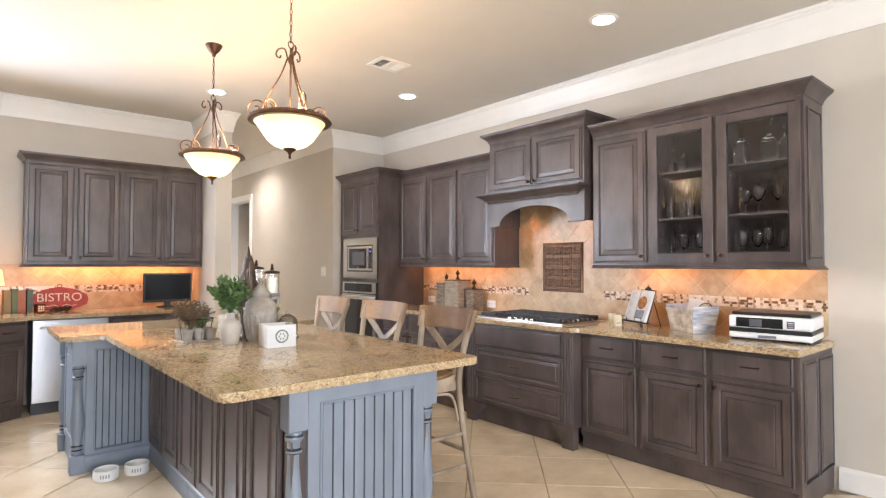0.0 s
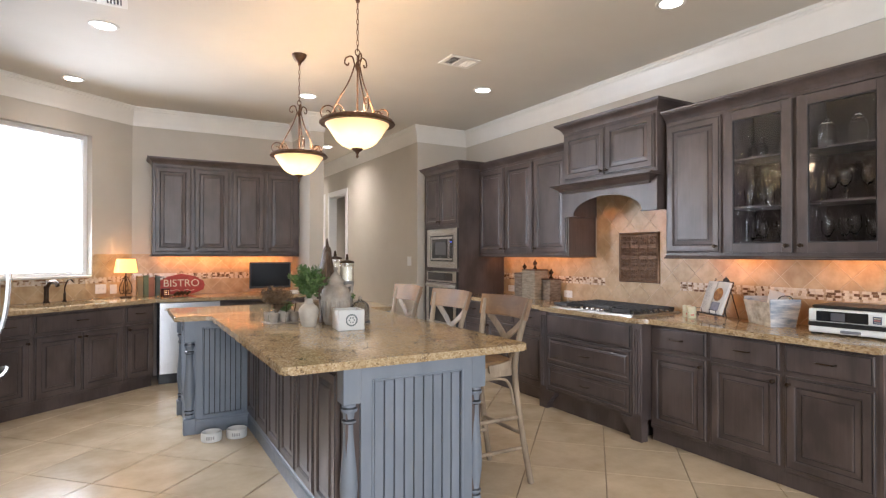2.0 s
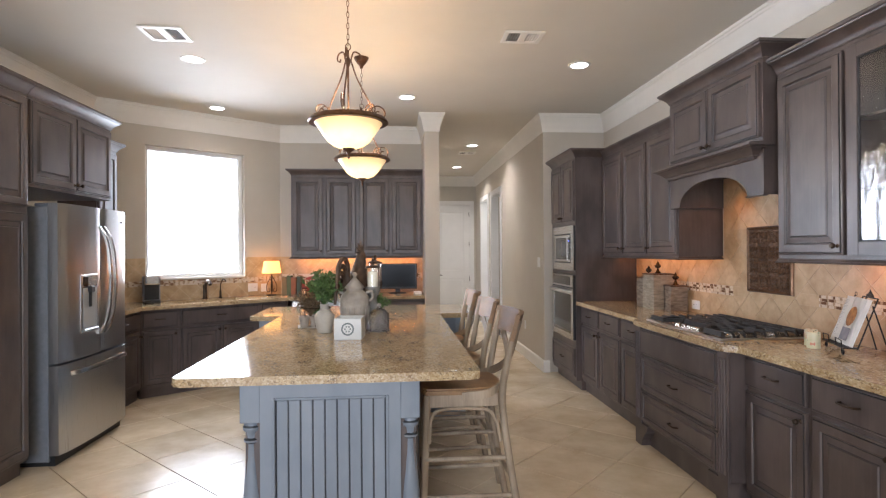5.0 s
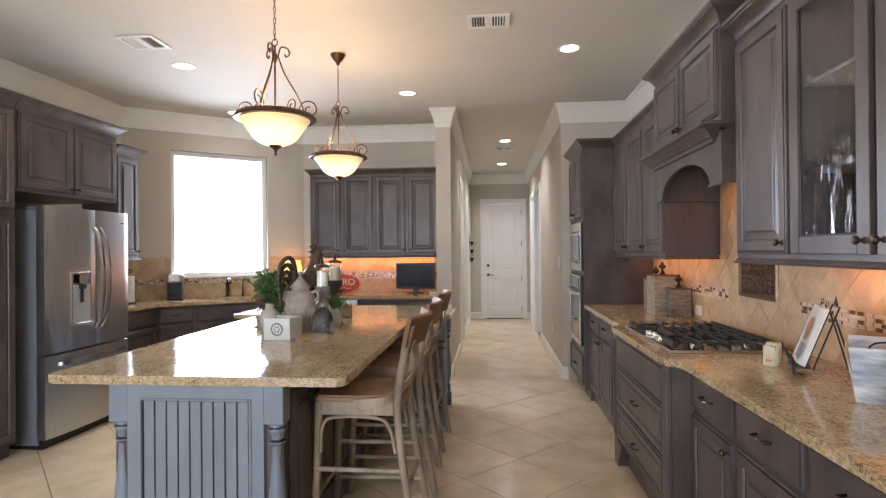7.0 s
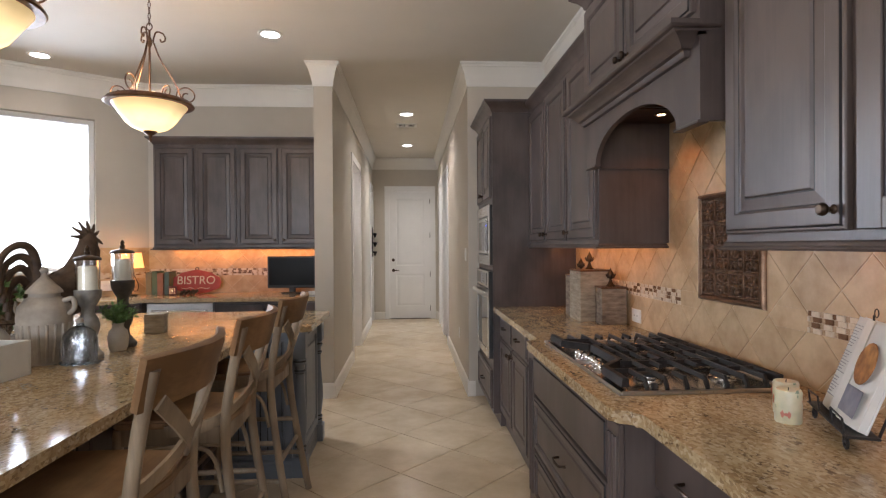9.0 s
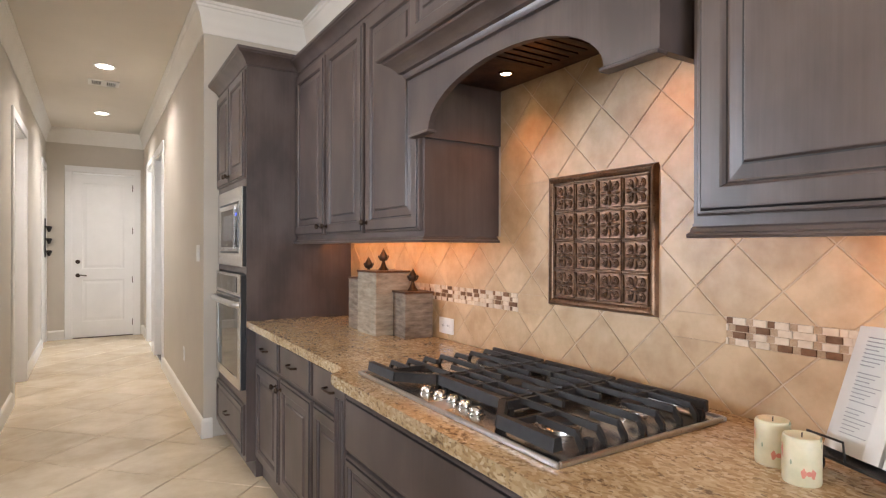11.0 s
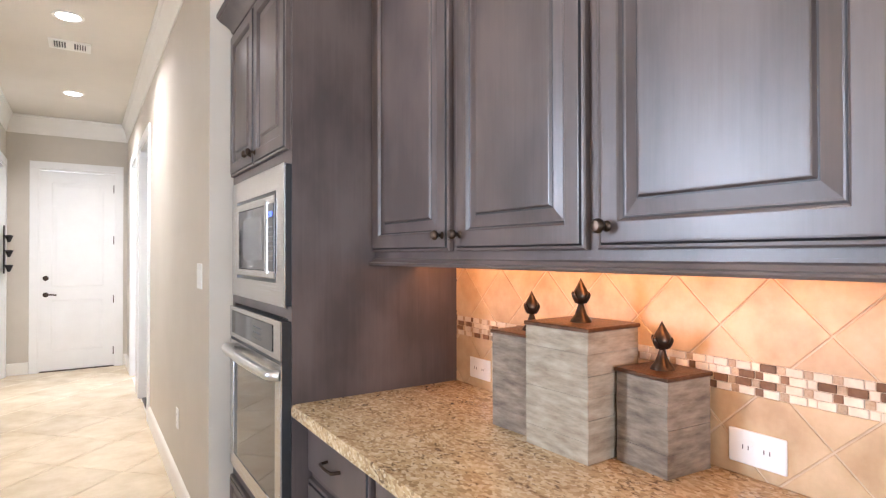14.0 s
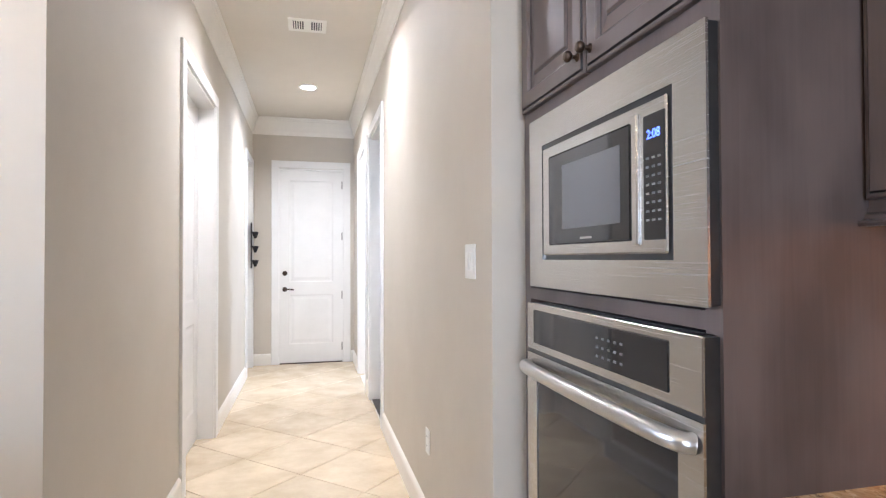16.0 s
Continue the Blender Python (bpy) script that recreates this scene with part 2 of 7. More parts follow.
CHAIRTOP = wood_material("worn_brown_oak", (0.18, 0.094, 0.038), (0.36, 0.212, 0.098), (0.48, 0.6), 0, 3.0, 0.08, 0.1)
PANE = glass("clear_glass", 0.0)
SEEDED = glass("wavy_seeded_glass", 0.01, (0.92, 0.92, 0.92), 0.20, 15.0, (1, 1, 0.34))
CLEAR = glass("drinking_glass", 0.0)

# ---- shape helpers ----
def link_mesh(name, bm, mats, parent=None, label="", smooth=None):
    me = bpy.data.meshes.new(name)
    bmesh.ops.recalc_face_normals(bm, faces=bm.faces[:])
    bm.to_mesh(me)
    bm.free()
    for m in (mats if isinstance(mats, (list, tuple)) else [mats]):
        me.materials.append(m)
    if smooth:
        for p in me.polygons:
            p.use_smooth = True
        me.set_sharp_from_angle(angle=radians(smooth))
    ob = new(name, me)
    if parent is not None:
        ob.parent = parent
    if label:
        ob["label"] = label
    return ob


def part(name, bm, mats, parent, label="", smooth=None):
    return link_mesh(name, bm, mats, parent, label, smooth)


def thing(name, m, label, category, group=""):
    ob = new(name)
    ob.empty_display_size = 0.1
    ob.matrix_world = m
    return tagged(ob, label, category, group)


def solid(name, bm, mats, label, category, m=None, smooth=None, group="", kind=""):
    ob = link_mesh(name, bm, mats, None, "", smooth)
    if m is not None:
        ob.matrix_world = m
    return tagged(ob, label, category, group, kind)


def box(bm, x0, y0, z0, x1, y1, z1, bevel=0.0, mat=0, m=None, seg=1):
    vs = [bm.verts.new((x, y, z)) for z in (z0, z1) for y in (y0, y1) for x in (x0, x1)]
    fs = [bm.faces.new([vs[i] for i in q]) for q in ((0, 2, 3, 1), (4, 5, 7, 6), (0, 1, 5, 4), (2, 6, 7, 3), (0, 4, 6, 2), (1, 3, 7, 5))]
    for f in fs:
        f.material_index = mat
    if bevel:
        es = list({e for f in fs for e in f.edges})
        r = bmesh.ops.bevel(bm, geom=es, offset=bevel, segments=seg, profile=0.5, affect="EDGES")
        for f in r["faces"]:
            f.material_index = mat
        vs = list({v for f in r["faces"] for v in f.verts} | {v for v in vs if v.is_valid})
    if m is not None:
        for v in vs:
            v.co = m @ v.co
    return bm


def nb(*args, **kw):
    return box(bmesh.new(), *args, **kw)


def lathe(bm, profile, segs=24, centre=(0, 0, 0), mat=0, sx=1.0, sy=1.0):
    rings = []
    for r, z in profile:
        if r < 1e-5:
            rings.append([bm.verts.new((centre[0], centre[1], centre[2] + z))])
        else:
            rings.append([bm.verts.new((centre[0] + sx * r * math.cos(2 * math.pi * k / segs), centre[1] + sy * r * math.sin(2 * math.pi * k / segs), centre[2] + z)) for k in range(segs)])
    for a, b in zip(rings, rings[1:]):
        for k in range(segs):
            q = [a[k % len(a)], a[(k + 1) % len(a)], b[(k + 1) % len(b)], b[k % len(b)]]
            q = list(dict.fromkeys(q))
            if len(q) > 2:
                bm.faces.new(q).material_index = mat
    for ring, flip in ((rings[0], True), (rings[-1], False)):
        if len(ring) > 2:
            bm.faces.new(ring[::-1] if flip else ring).material_index = mat
    return bm


def tube(bm, pts, r, segs=8, mat=0, closed=False, taper=None):
    pts = [Vector(p) for p in pts]
    n = len(pts)
    rings, up = [], None
    for i, p in enumerate(pts):
        a = pts[(i - 1) % n] if (i > 0 or closed) else p
        b = pts[(i + 1) % n] if (i < n - 1 or closed) else p
        t = (b - a).normalized()
        if up is None:
            up = Vector((0, 0, 1)) if abs(t.z) < 0.9 else Vector((1, 0, 0))
        side = t.cross(up).normalized()
        up = side.cross(t).normalized()
        rr = r if taper is None else r * (taper[0] + (taper[1] - taper[0]) * i / (n - 1))
        rings.append([bm.verts.new(p + side * rr * math.cos(2 * math.pi * k / segs) + up * rr * math.sin(2 * math.pi * k / segs)) for k in range(segs)])
    pairs = list(zip(rings, rings[1:])) + ([(rings[-1], rings[0])] if closed else [])
    for a, b in pairs:
        for k in range(segs):
            bm.faces.new([a[k], a[(k + 1) % segs], b[(k + 1) % segs], b[k]]).material_index = mat
    if not closed:
        bm.faces.new(rings[0][::-1]).material_index = mat
        bm.faces.new(rings[-1]).material_index = mat
    return bm


def prism(bm, poly, z0, z1, mat=0, m=None):
    lo = [bm.verts.new((x, y, z0)) for x, y in poly]
    hi = [bm.verts.new((x, y, z1)) for x, y in poly]
    if m is not None:
        for v in lo + hi:
            v.co = m @ v.co
    n = len(poly)
    fs = [bm.faces.new(lo[::-1]), bm.faces.new(hi)]
    for k in range(n):
        fs.append(bm.faces.new([lo[k], lo[(k + 1) % n], hi[(k + 1) % n], hi[k]]))
    for f in fs:
        f.material_index = mat
    return bm


def sweep(bm, path, profile, closed=False, mat=0, z=0.0):
    """A moulding along a plan line: profile of (out, up), out to the right of the way walked, with mitred corners."""
    pts = [Vector((p[0], p[1], 0)) for p in path]
    n, rings = len(pts), []
    for i, p in enumerate(pts):
        d1 = (p - pts[i - 1]).normalized() if (i > 0 or closed) else None
        d2 = (pts[(i + 1) % n] - p).normalized() if (i < n - 1 or closed) else None
        d1, d2 = d1 or d2, d2 or d1
        n1, n2 = Vector((d1.y, -d1.x, 0)), Vector((d2.y, -d2.x, 0))
        mitre = (n1 + n2) / max(0.15, 1 + n1.dot(n2))
        rings.append([bm.verts.new(p + mitre * o + Vector((0, 0, z + u))) for o, u in profile])
    k = len(profile)
    for a, b in list(zip(rings, rings[1:])) + ([(rings[-1], rings[0])] if closed else []):
        for j in range(k):
            bm.faces.new([a[j], a[(j + 1) % k], b[(j + 1) % k], b[j]]).material_index = mat
    if not closed:
        bm.faces.new(rings[0]).material_index = mat
        bm.faces.new(rings[-1][::-1]).material_index = mat
    return bm


def clip(poly, x0, y0, x1, y1):
    """Cut a plan polygon to a rectangle."""
    for axis, lim, sign in ((0, x0, 1), (0, x1, -1), (1, y0, 1), (1, y1, -1)):
        out = []
        for i, p in enumerate(poly):
            q = poly[i - 1]
            dp, dq = sign * (p[axis] - lim), sign * (q[axis] - lim)
            if (dp >= 0) != (dq >= 0):
                s = dq / (dq - dp)
                out.append((q[0] + s * (p[0] - q[0]), q[1] + s * (p[1] - q[1])))
            if dp >= 0:
                out.append(p)
        poly = out
        if len(poly) < 3:
            return []
    return poly


def area_of(poly):
    return abs(sum(a[0] * b[1] - b[0] * a[1] for a, b in zip(poly, poly[1:] + poly[:1]))) / 2


def shrink_top(bm, poly, w0, w1, bev, m, mat=0):
    """A tile: the outline from w0 up to w1 along local y, with an eased front edge. The outline lies in local x, z."""
    c = (sum(p[0] for p in poly) / len(poly), sum(p[1] for p in poly) / len(poly))
    ins = []
    for p in poly:
        d = Vector((c[0] - p[0], c[1] - p[1]))
        d = d.normalized() * min(bev * 1.4, d.length * 0.4)
        ins.append((p[0] + d.x, p[1] + d.y))
    rows = [[m @ Vector((p[0], w0, p[1])) for p in poly], [m @ Vector((p[0], w1 + bev * (1 if w0 > w1 else -1), p[1])) for p in poly], [m @ Vector((p[0], w1, p[1])) for p in ins]]
    rows = [[bm.verts.new(v) for v in r] for r in rows]
    n = len(poly)
    for a, b in zip(rows, rows[1:]):
        for k in range(n):
            bm.faces.new([a[k], a[(k + 1) % n], b[(k + 1) % n], b[k]]).material_index = mat
    bm.faces.new(rows[-1]).material_index = mat
    return bm


# ---- structure ----
RX, HR, HL, PX = 5.74, 4.99, 3.75, 3.58      # right wall, hall walls, inner side of the wall end
YA, YP, YB, YE = 7.29, 7.33, 8.10, 12.84     # alcove wall, wall end, desk wall, hall end
LX, YBACK = 0.10, -2.9
DIAG = radians(37.0)
DC, DS = math.cos(DIAG), math.sin(DIAG)
WA = Vector((0.499, 7.152, 0))               # where the sink window begins on the slanting wall
SLANT_L = (LX, 7.152 - (0.499 - LX) * DS / DC)
SLANT_R = (0.499 + (YB - 7.152) * DC / DS, YB)
T = 0.12


def wall_mesh(name, a, b, height, openings, thick, mat, label):
    """A straight wall from a to b (room on the right of the way), with openings (s0, s1, z0, z1) cut through."""
    a, b = Vector((a[0], a[1], 0)), Vector((b[0], b[1], 0))
    d = (b - a)
    length = d.length
    d.normalize()
    ang = math.atan2(d.y, d.x)
    bm = bmesh.new()
    ss = sorted({0.0, length, *[o[0] for o in openings], *[o[1] for o in openings]})
    for s0, s1 in zip(ss, ss[1:]):
        mid = (s0 + s1) / 2
        cuts = sorted((o[2], o[3]) for o in openings if o[0] < mid < o[1])
        z = -0.02
        for c0, c1 in cuts + [(height, height)]:
            if c0 - z > 1e-4:
                box(bm, s0, 0, z, s1, thick, c0)
            z = c1
    bmesh.ops.remove_doubles(bm, verts=bm.verts[:], dist=1e-5)
    seen, kill = {}, []
    for f in bm.faces:
        key = tuple(round(v, 4) for v in f.calc_center_median())
        if key in seen:
            kill += [f, seen[key]]
        seen[key] = f
    bmesh.ops.delete(bm, geom=list(set(kill)), context="FACES_ONLY")
    return solid(name, bm, mat, label, "wall", Matrix.Translation(a) @ Matrix.Rotation(ang, 4, "Z"), kind="structure")


PAINT = "beige painted wall with a smooth eggshell finish"
# the way round goes clockwise seen from above, room on the right
wall_mesh("wall_left", (LX, YBACK), SLANT_L, CEIL, [], T, WALL, PAINT)
WIN_S0 = (Vector((SLANT_L[0], SLANT_L[1], 0)) - WA).length
wall_mesh("wall_slanting", SLANT_L, SLANT_R, CEIL, [(WIN_S0, WIN_S0 + 1.107, 1.17, 2.65)], 0.15, WALL, "beige painted slanting wall with the sink window")
wall_mesh("wall_desk", SLANT_R, (PX, YB), CEIL, [], T, WALL, PAINT)
LD = [(8.99, 10.03), (12.12, 12.72)]
bm = bmesh.new()
ys = [YP, LD[0][0], LD[0][1], LD[1][0], LD[1][1], YE + T]
for k in range(0, 5):
    z0 = -0.02 if k % 2 == 0 else 2.44
    box(bm, PX, ys[k], z0, HL, ys[k + 1], CEIL)
solid("wall_hall_left", bm, WALL, "beige painted hall wall ending in a free edge", "wall", kind="structure")
wall_mesh("wall_hall_end", (HL, YE), (HR, YE), CEIL, [(0.31, 1.11, 0, 2.45)], T, WALL, "beige painted wall with the white end door")
RD = [(9.98, 10.84), (11.20, 12.05)]
wall_mesh("wall_hall_right", (HR, YE + T), (HR, YA + T), CEIL, [(YE + T - RD[1][1], YE + T - RD[1][0], 0, 2.44), (YE + T - RD[0][1], YE + T - RD[0][0], 0, 2.44)], T, WALL, "beige painted hall wall with two doorways")
wall_mesh("wall_alcove", (HR, YA), (RX + T, YA), CEIL, [], T, WALL, PAINT)
wall_mesh("wall_right", (RX, YA), (RX, YBACK), CEIL, [], T, WALL, PAINT)
wall_mesh("wall_back", (RX, YBACK), (LX, YBACK), CEIL, [(2.10, 5.45, 0.4, 2.6)], T, WALL, "beige painted wall with a wide window opening")
# the lit side room behind the open hall doorway
wall_mesh("wall_side_room", (HR + T, 12.45), (6.9, 12.45), CEIL, [], T, WALL, PAINT)
wall_mesh("wall_side_room_window", (6.9, 12.45), (6.9, 10.95), CEIL, [(0.2, 1.3, 0.5, 2.6)], T, WALL, "painted wall with a bright window opening")
wall_mesh("wall_side_room_near", (6.9, 10.95), (HR + T, 10.95), CEIL, [], T, WALL, PAINT)
lamp_area("side_window_daylight", (6.88, 11.7, 1.6), (5.0, 11.7, 1.3), 1.1, 2.0, 25, DAY)

bm = bmesh.new()
box(bm, LX - 0.2, YBACK - 0.2, CEIL, RX + 0.3, YB + 0.2, CEIL + 0.1)
box(bm, PX - 0.1, YB + 0.2, CEIL, 7.2, YE + 0.3, CEIL + 0.1)
solid("ceiling", bm, CEILING, "cream painted flat ceiling", "ceiling", kind="structure")

ground = solid("ground", nb(-60, -60, -0.30, 60, 60, -0.12), surface("lawn", (0.05, 0.08, 0.03), (0.09, 0.12, 0.05), 4, (0.8, 0.9)), "open ground outside the house", "ground", kind="structure")
bm = bmesh.new()
box(bm, LX - 0.15, YBACK - 0.15, -0.12, RX + 0.15, YB + 0.15, -0.012)
box(bm, PX, YB + 0.15, -0.12, 7.0, YE + 0.15, -0.012)
floor = solid("floor", bm, GROUT, "beige diagonal ceramic tile floor with sandy grout", "floor", kind="structure")

# glowing white sheet in place of the bright outdoors beyond the window
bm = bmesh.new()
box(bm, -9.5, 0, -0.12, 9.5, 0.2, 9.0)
solid("backdrop", bm, glowing("glowing_backdrop_white", (0.97, 0.98, 1.0), 2.6), "glowing white sheet standing in for the overexposed outdoors", "backdrop", Matrix.Translation((-2.6, 12.4, 0)) @ Matrix.Rotation(DIAG, 4, "Z"), kind="structure")

CROWN = [(0, 0), (0, -0.215), (0.008, -0.215), (0.011, -0.20), (0.011, -0.175), (0.017, -0.16), (0.024, -0.125), (0.034, -0.085), (0.046, -0.058), (0.048, -0.048), (0.056, -0.042), (0.059, -0.026), (0.068, -0.02), (0.068, 0)]
crown_line = [(LX, YBACK), SLANT_L, SLANT_R, (PX, YB), (PX, YP), (HL, YP), (HL, YE), (HR, YE), (HR, YA), (RX, YA), (RX, YBACK)]
solid("crown_moulding", sweep(bmesh.new(), crown_line, CROWN, closed=True, z=CEIL - 0.001), TRIM, "white painted stepped crown moulding", "moulding", kind="structure", smooth=25)
BASE = [(0, 0), (0.016, 0), (0.016, 0.115), (0.012, 0.128), (0.006, 0.135), (0, 0.14)]


def baseboard(pts):
    solid("baseboard", sweep(bmesh.new(), pts, BASE, z=0.0), TRIM, "white painted baseboard", "baseboard", kind="structure")


baseboard([(PX, 7.45), (PX, YP), (HL, YP), (HL, LD[0][0] - 0.09)])
baseboard([(HL, LD[0][1] + 0.09), (HL, LD[1][0] - 0.09)])
baseboard([(HL, YE), (HL + 0.22, YE)])
baseboard([(HR - 0.04, YE), (HR, YE), (HR, RD[1][1] + 0.09)])
baseboard([(HR, RD[1][0] - 0.09), (HR, RD[0][1] + 0.09)])
baseboard([(HR, RD[0][0] - 0.09), (HR, YA - 0.0), (5.05, YA)])
baseboard([(RX, 2.22), (RX, YBACK), (LX, YBACK), (LX, 3.5)])


def casing(name, m, w, h, depth, label):
    """White door casing with its jamb, local x across, y into the wall."""
    root = thing(name, m, label, "door frame")
    root["kind"] = "structure"
    for x0, x1 in ((-0.085, 0.004), (w - 0.004, w + 0.085)):
        b = bmesh.new()
        box(b, x0, -0.018, 0, x1, 0.002, h + 0.004, 0.003)
        part("casing_leg", b, DOORWHITE, root)
    part("casing_head", nb(-0.085, -0.018, h - 0.004 + 0.008, w + 0.085, 0.002, h + 0.09, 0.003), DOORWHITE, root)
    b = bmesh.new()
    box(b, -0.001, 0.0, 0, 0.015, depth, h)
    box(b, w - 0.015, 0.0, 0, w + 0.001, depth, h)
    box(b, 0, 0.0, h - 0.015, w, depth, h + 0.001)
    part("jamb", b, DOORWHITE, root)
    return root


def rings(bm, rects, mat_of=None):
    """Loft nested rectangles (x0, z0, x1, z1, y) and close the last one."""
    rows = []
    for x0, z0, x1, z1, y in rects:
        rows.append([bm.verts.new(p) for p in ((x0, y, z0), (x1, y, z0), (x1, y, z1), (x0, y, z1))])
    for i, (a, b) in enumerate(zip(rows, rows[1:])):
        for k in range(4):
            bm.faces.new([a[k], a[(k + 1) % 4], b[(k + 1) % 4], b[k]]).material_index = mat_of(i) if mat_of else 0
    bm.faces.new(rows[-1]).material_index = 0
    return bm


def nested(x0, z0, x1, z1, profile):
    return [(x0 + i, z0 + i, x1 - i, z1 - i, y) for i, y in profile]


def panel_door(name, m, w, h, label, knob_right, lock=False, hinges=True):
    """White two-panel interior door, local x across, front at y = 0."""
    root = thing(name, m, label, "door")
    root["kind"] = "structure"
    b = bmesh.new()
    box(b, 0, 0.006, 0.012, w, 0.04, h)
    st, mid = 0.115, 0.96
    for x0, z0, x1, z1 in ((0, 0.012, st, h), (w - st, 0.012, w, h), (st, 0.012, w - st, 0.24), (st, h - 0.13, w - st, h), (st, mid - 0.10, w - st, mid + 0.06)):
        box(b, x0, 0.0, z0, x1, 0.0062, z1)
    part("slab", b, DOORWHITE, root)
    for z0, z1 in ((0.24, mid - 0.10), (mid + 0.06, h - 0.13)):
        b = rings(bmesh.new(), nested(st, z0, w - st, z1, [(0, 0.0), (0.012, 0.0058), (0.03, 0.0058), (0.06, 0.001)]))
        part("panel", b, DOORWHITE, root)
    kx = w - 0.06 if knob_right else 0.06
    b = bmesh.new()
    lathe(b, [(0.0, 0.0), (0.03, 0.0), (0.03, 0.008), (0.012, 0.012), (0.012, 0.045), (0, 0.045)], 14)
    b.transform(Matrix.Translation((kx, 0, 0.93)) @ Matrix.Rotation(radians(90), 4, "X"))
    s = -1 if knob_right else 1
    tube(b, [(kx, -0.045, 0.93), (kx + s * 0.05, -0.05, 0.933), (kx + s * 0.11, -0.048, 0.925)], 0.009, 8)
    part("door_handle", b, BRONZE, root, "dark bronze lever handle", 40)
    if lock:
        b = lathe(bmesh.new(), [(0.0, 0.0), (0.031, 0.0), (0.029, 0.014), (0.012, 0.016), (0, 0.018)], 16)
        b.transform(Matrix.Translation((kx, 0, 1.13)) @ Matrix.Rotation(radians(90), 4, "X"))
        part("deadbolt", b, BRONZE, root, "dark bronze round deadbolt", 40)
    if hinges:
        for hz in (0.2, 0.85, 1.6, 2.25):
            hx = 0.004 if knob_right else w - 0.004
            part("hinge", nb(hx - 0.006, -0.006, hz - 0.05, hx + 0.006, 0.004, hz + 0.05, 0.002), BRONZE, root, "dark bronze hinge")
    return root


casing("door_frame_1", pose(HL + 0.31, YE, 0), 0.80, 2.45, T, "white door casing at the hall's end")
panel_door("door_1", pose(HL + 0.325, YE + 0.02, 0), 0.77, 2.43, "white two-panel closed door with bronze lever and deadbolt", False, True)
part_root = thing("door_sill", pose(HL + 0.31, YE, 0), "dark bronze threshold under the end door", "threshold")
part_root["kind"] = "structure"
part("sill", nb(0.015, -0.01, 0.0, 0.785, 0.06, 0.012, 0.002), BRONZE, part_root)
# left hall doors stand back in their openings, facing the hall (+x)
for n, (y0, y1) in enumerate(LD):
    casing("door_frame_%d" % (n + 2), pose(HL, y0, 0, 0, 0, 90), y1 - y0, 2.44, HL - PX, "white door casing on the hall wall")
    panel_door("door_%d" % (n + 2), pose(HL - 0.11, y0 + 0.016, 0, 0, 0, 90), y1 - y0 - 0.032, 2.42, "white two-panel closed hall door", n == 1, hinges=False)
for n, (y0, y1) in enumerate(RD):
    casing("door_frame_%d" % (n + 4), pose(HR, y1, 0, 0, 0, -90), y1 - y0, 2.44, T, "white door casing on the hall wall")
# the unlit closet behind the open doorway
wall_mesh("wall_closet_far", (HR + T, 10.93), (6.3, 10.93), CEIL, [], 0.02, WALL, PAINT)
wall_mesh("wall_closet_back", (6.3, 10.93), (6.3, 9.85), CEIL, [], T, WALL, PAINT)
wall_mesh("wall_closet_near", (6.3, 9.85), (HR + T, 9.85), CEIL, [], T, WALL, PAINT)
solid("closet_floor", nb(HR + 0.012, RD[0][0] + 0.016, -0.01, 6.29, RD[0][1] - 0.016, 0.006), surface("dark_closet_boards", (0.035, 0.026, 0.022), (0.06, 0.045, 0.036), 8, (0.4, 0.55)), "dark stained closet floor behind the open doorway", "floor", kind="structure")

# sink window
wm = Matrix.Translation(WA) @ Matrix.Rotation(DIAG, 4, "Z")
win = thing("window_1", wm, "large fixed window over the sink, glaring with daylight", "window")
win["kind"] = "structure"
b = bmesh.new()
for x0, z0, x1, z1 in ((0, 1.17, 0.045, 2.65), (1.062, 1.17, 1.107, 2.65), (0.045, 1.17, 1.062, 1.215), (0.045, 2.605, 1.062, 2.65)):
    box(b, x0, 0.075, z0, x1, 0.13, z1, 0.004)
part("window_frame", b, DOORWHITE, win, "white vinyl window frame")
part("window_sill", nb(-0.0, -0.012, 1.150, 1.107, 0.075, 1.172, 0.004), TRIM, win, "narrow white sill")
pane = part("pane", nb(0.04, 0.10, 1.21, 1.067, 0.106, 2.61), PANE, win)
pane.visible_shadow = False

# ---- cabinets ----
EDGE = [(0, 0.0), (0, -0.013), (0.003, -0.016), (0.0085, -0.0165), (0.0105, -0.0140), (0.0125, -0.0205), (0.016, -0.021)]
RAISED = EDGE + [(0.052, -0.021), (0.0555, -0.0185), (0.059, -0.0115), (0.0625, -0.0105), (0.066, -0.010), (0.092, -0.0135), (0.0955, -0.0135), (0.099, -0.0195), (0.102, -0.020)]
SLAB = EDGE + [(0.019, -0.021)]
FRAMED = EDGE + [(0.030, -0.021), (0.0335, -0.0185), (0.0365, -0.0115), (0.040, -0.0105), (0.043, -0.010), (0.056, -0.0125), (0.059, -0.0125), (0.062, -0.0165), (0.064, -0.017)]
GROOVES = (3, 4, 9, 12)      # rings that hold the dark glaze


def door_leaf(name, x0, z0, x1, z1, parent, profile=RAISED, mats=None, label=""):
    b = rings(bmesh.new(), nested(x0, z0, x1, z1, profile), lambda i: 1 if i in GROOVES else 0)
    return part(name, b, mats or [CAB, GLAZE], parent, label)


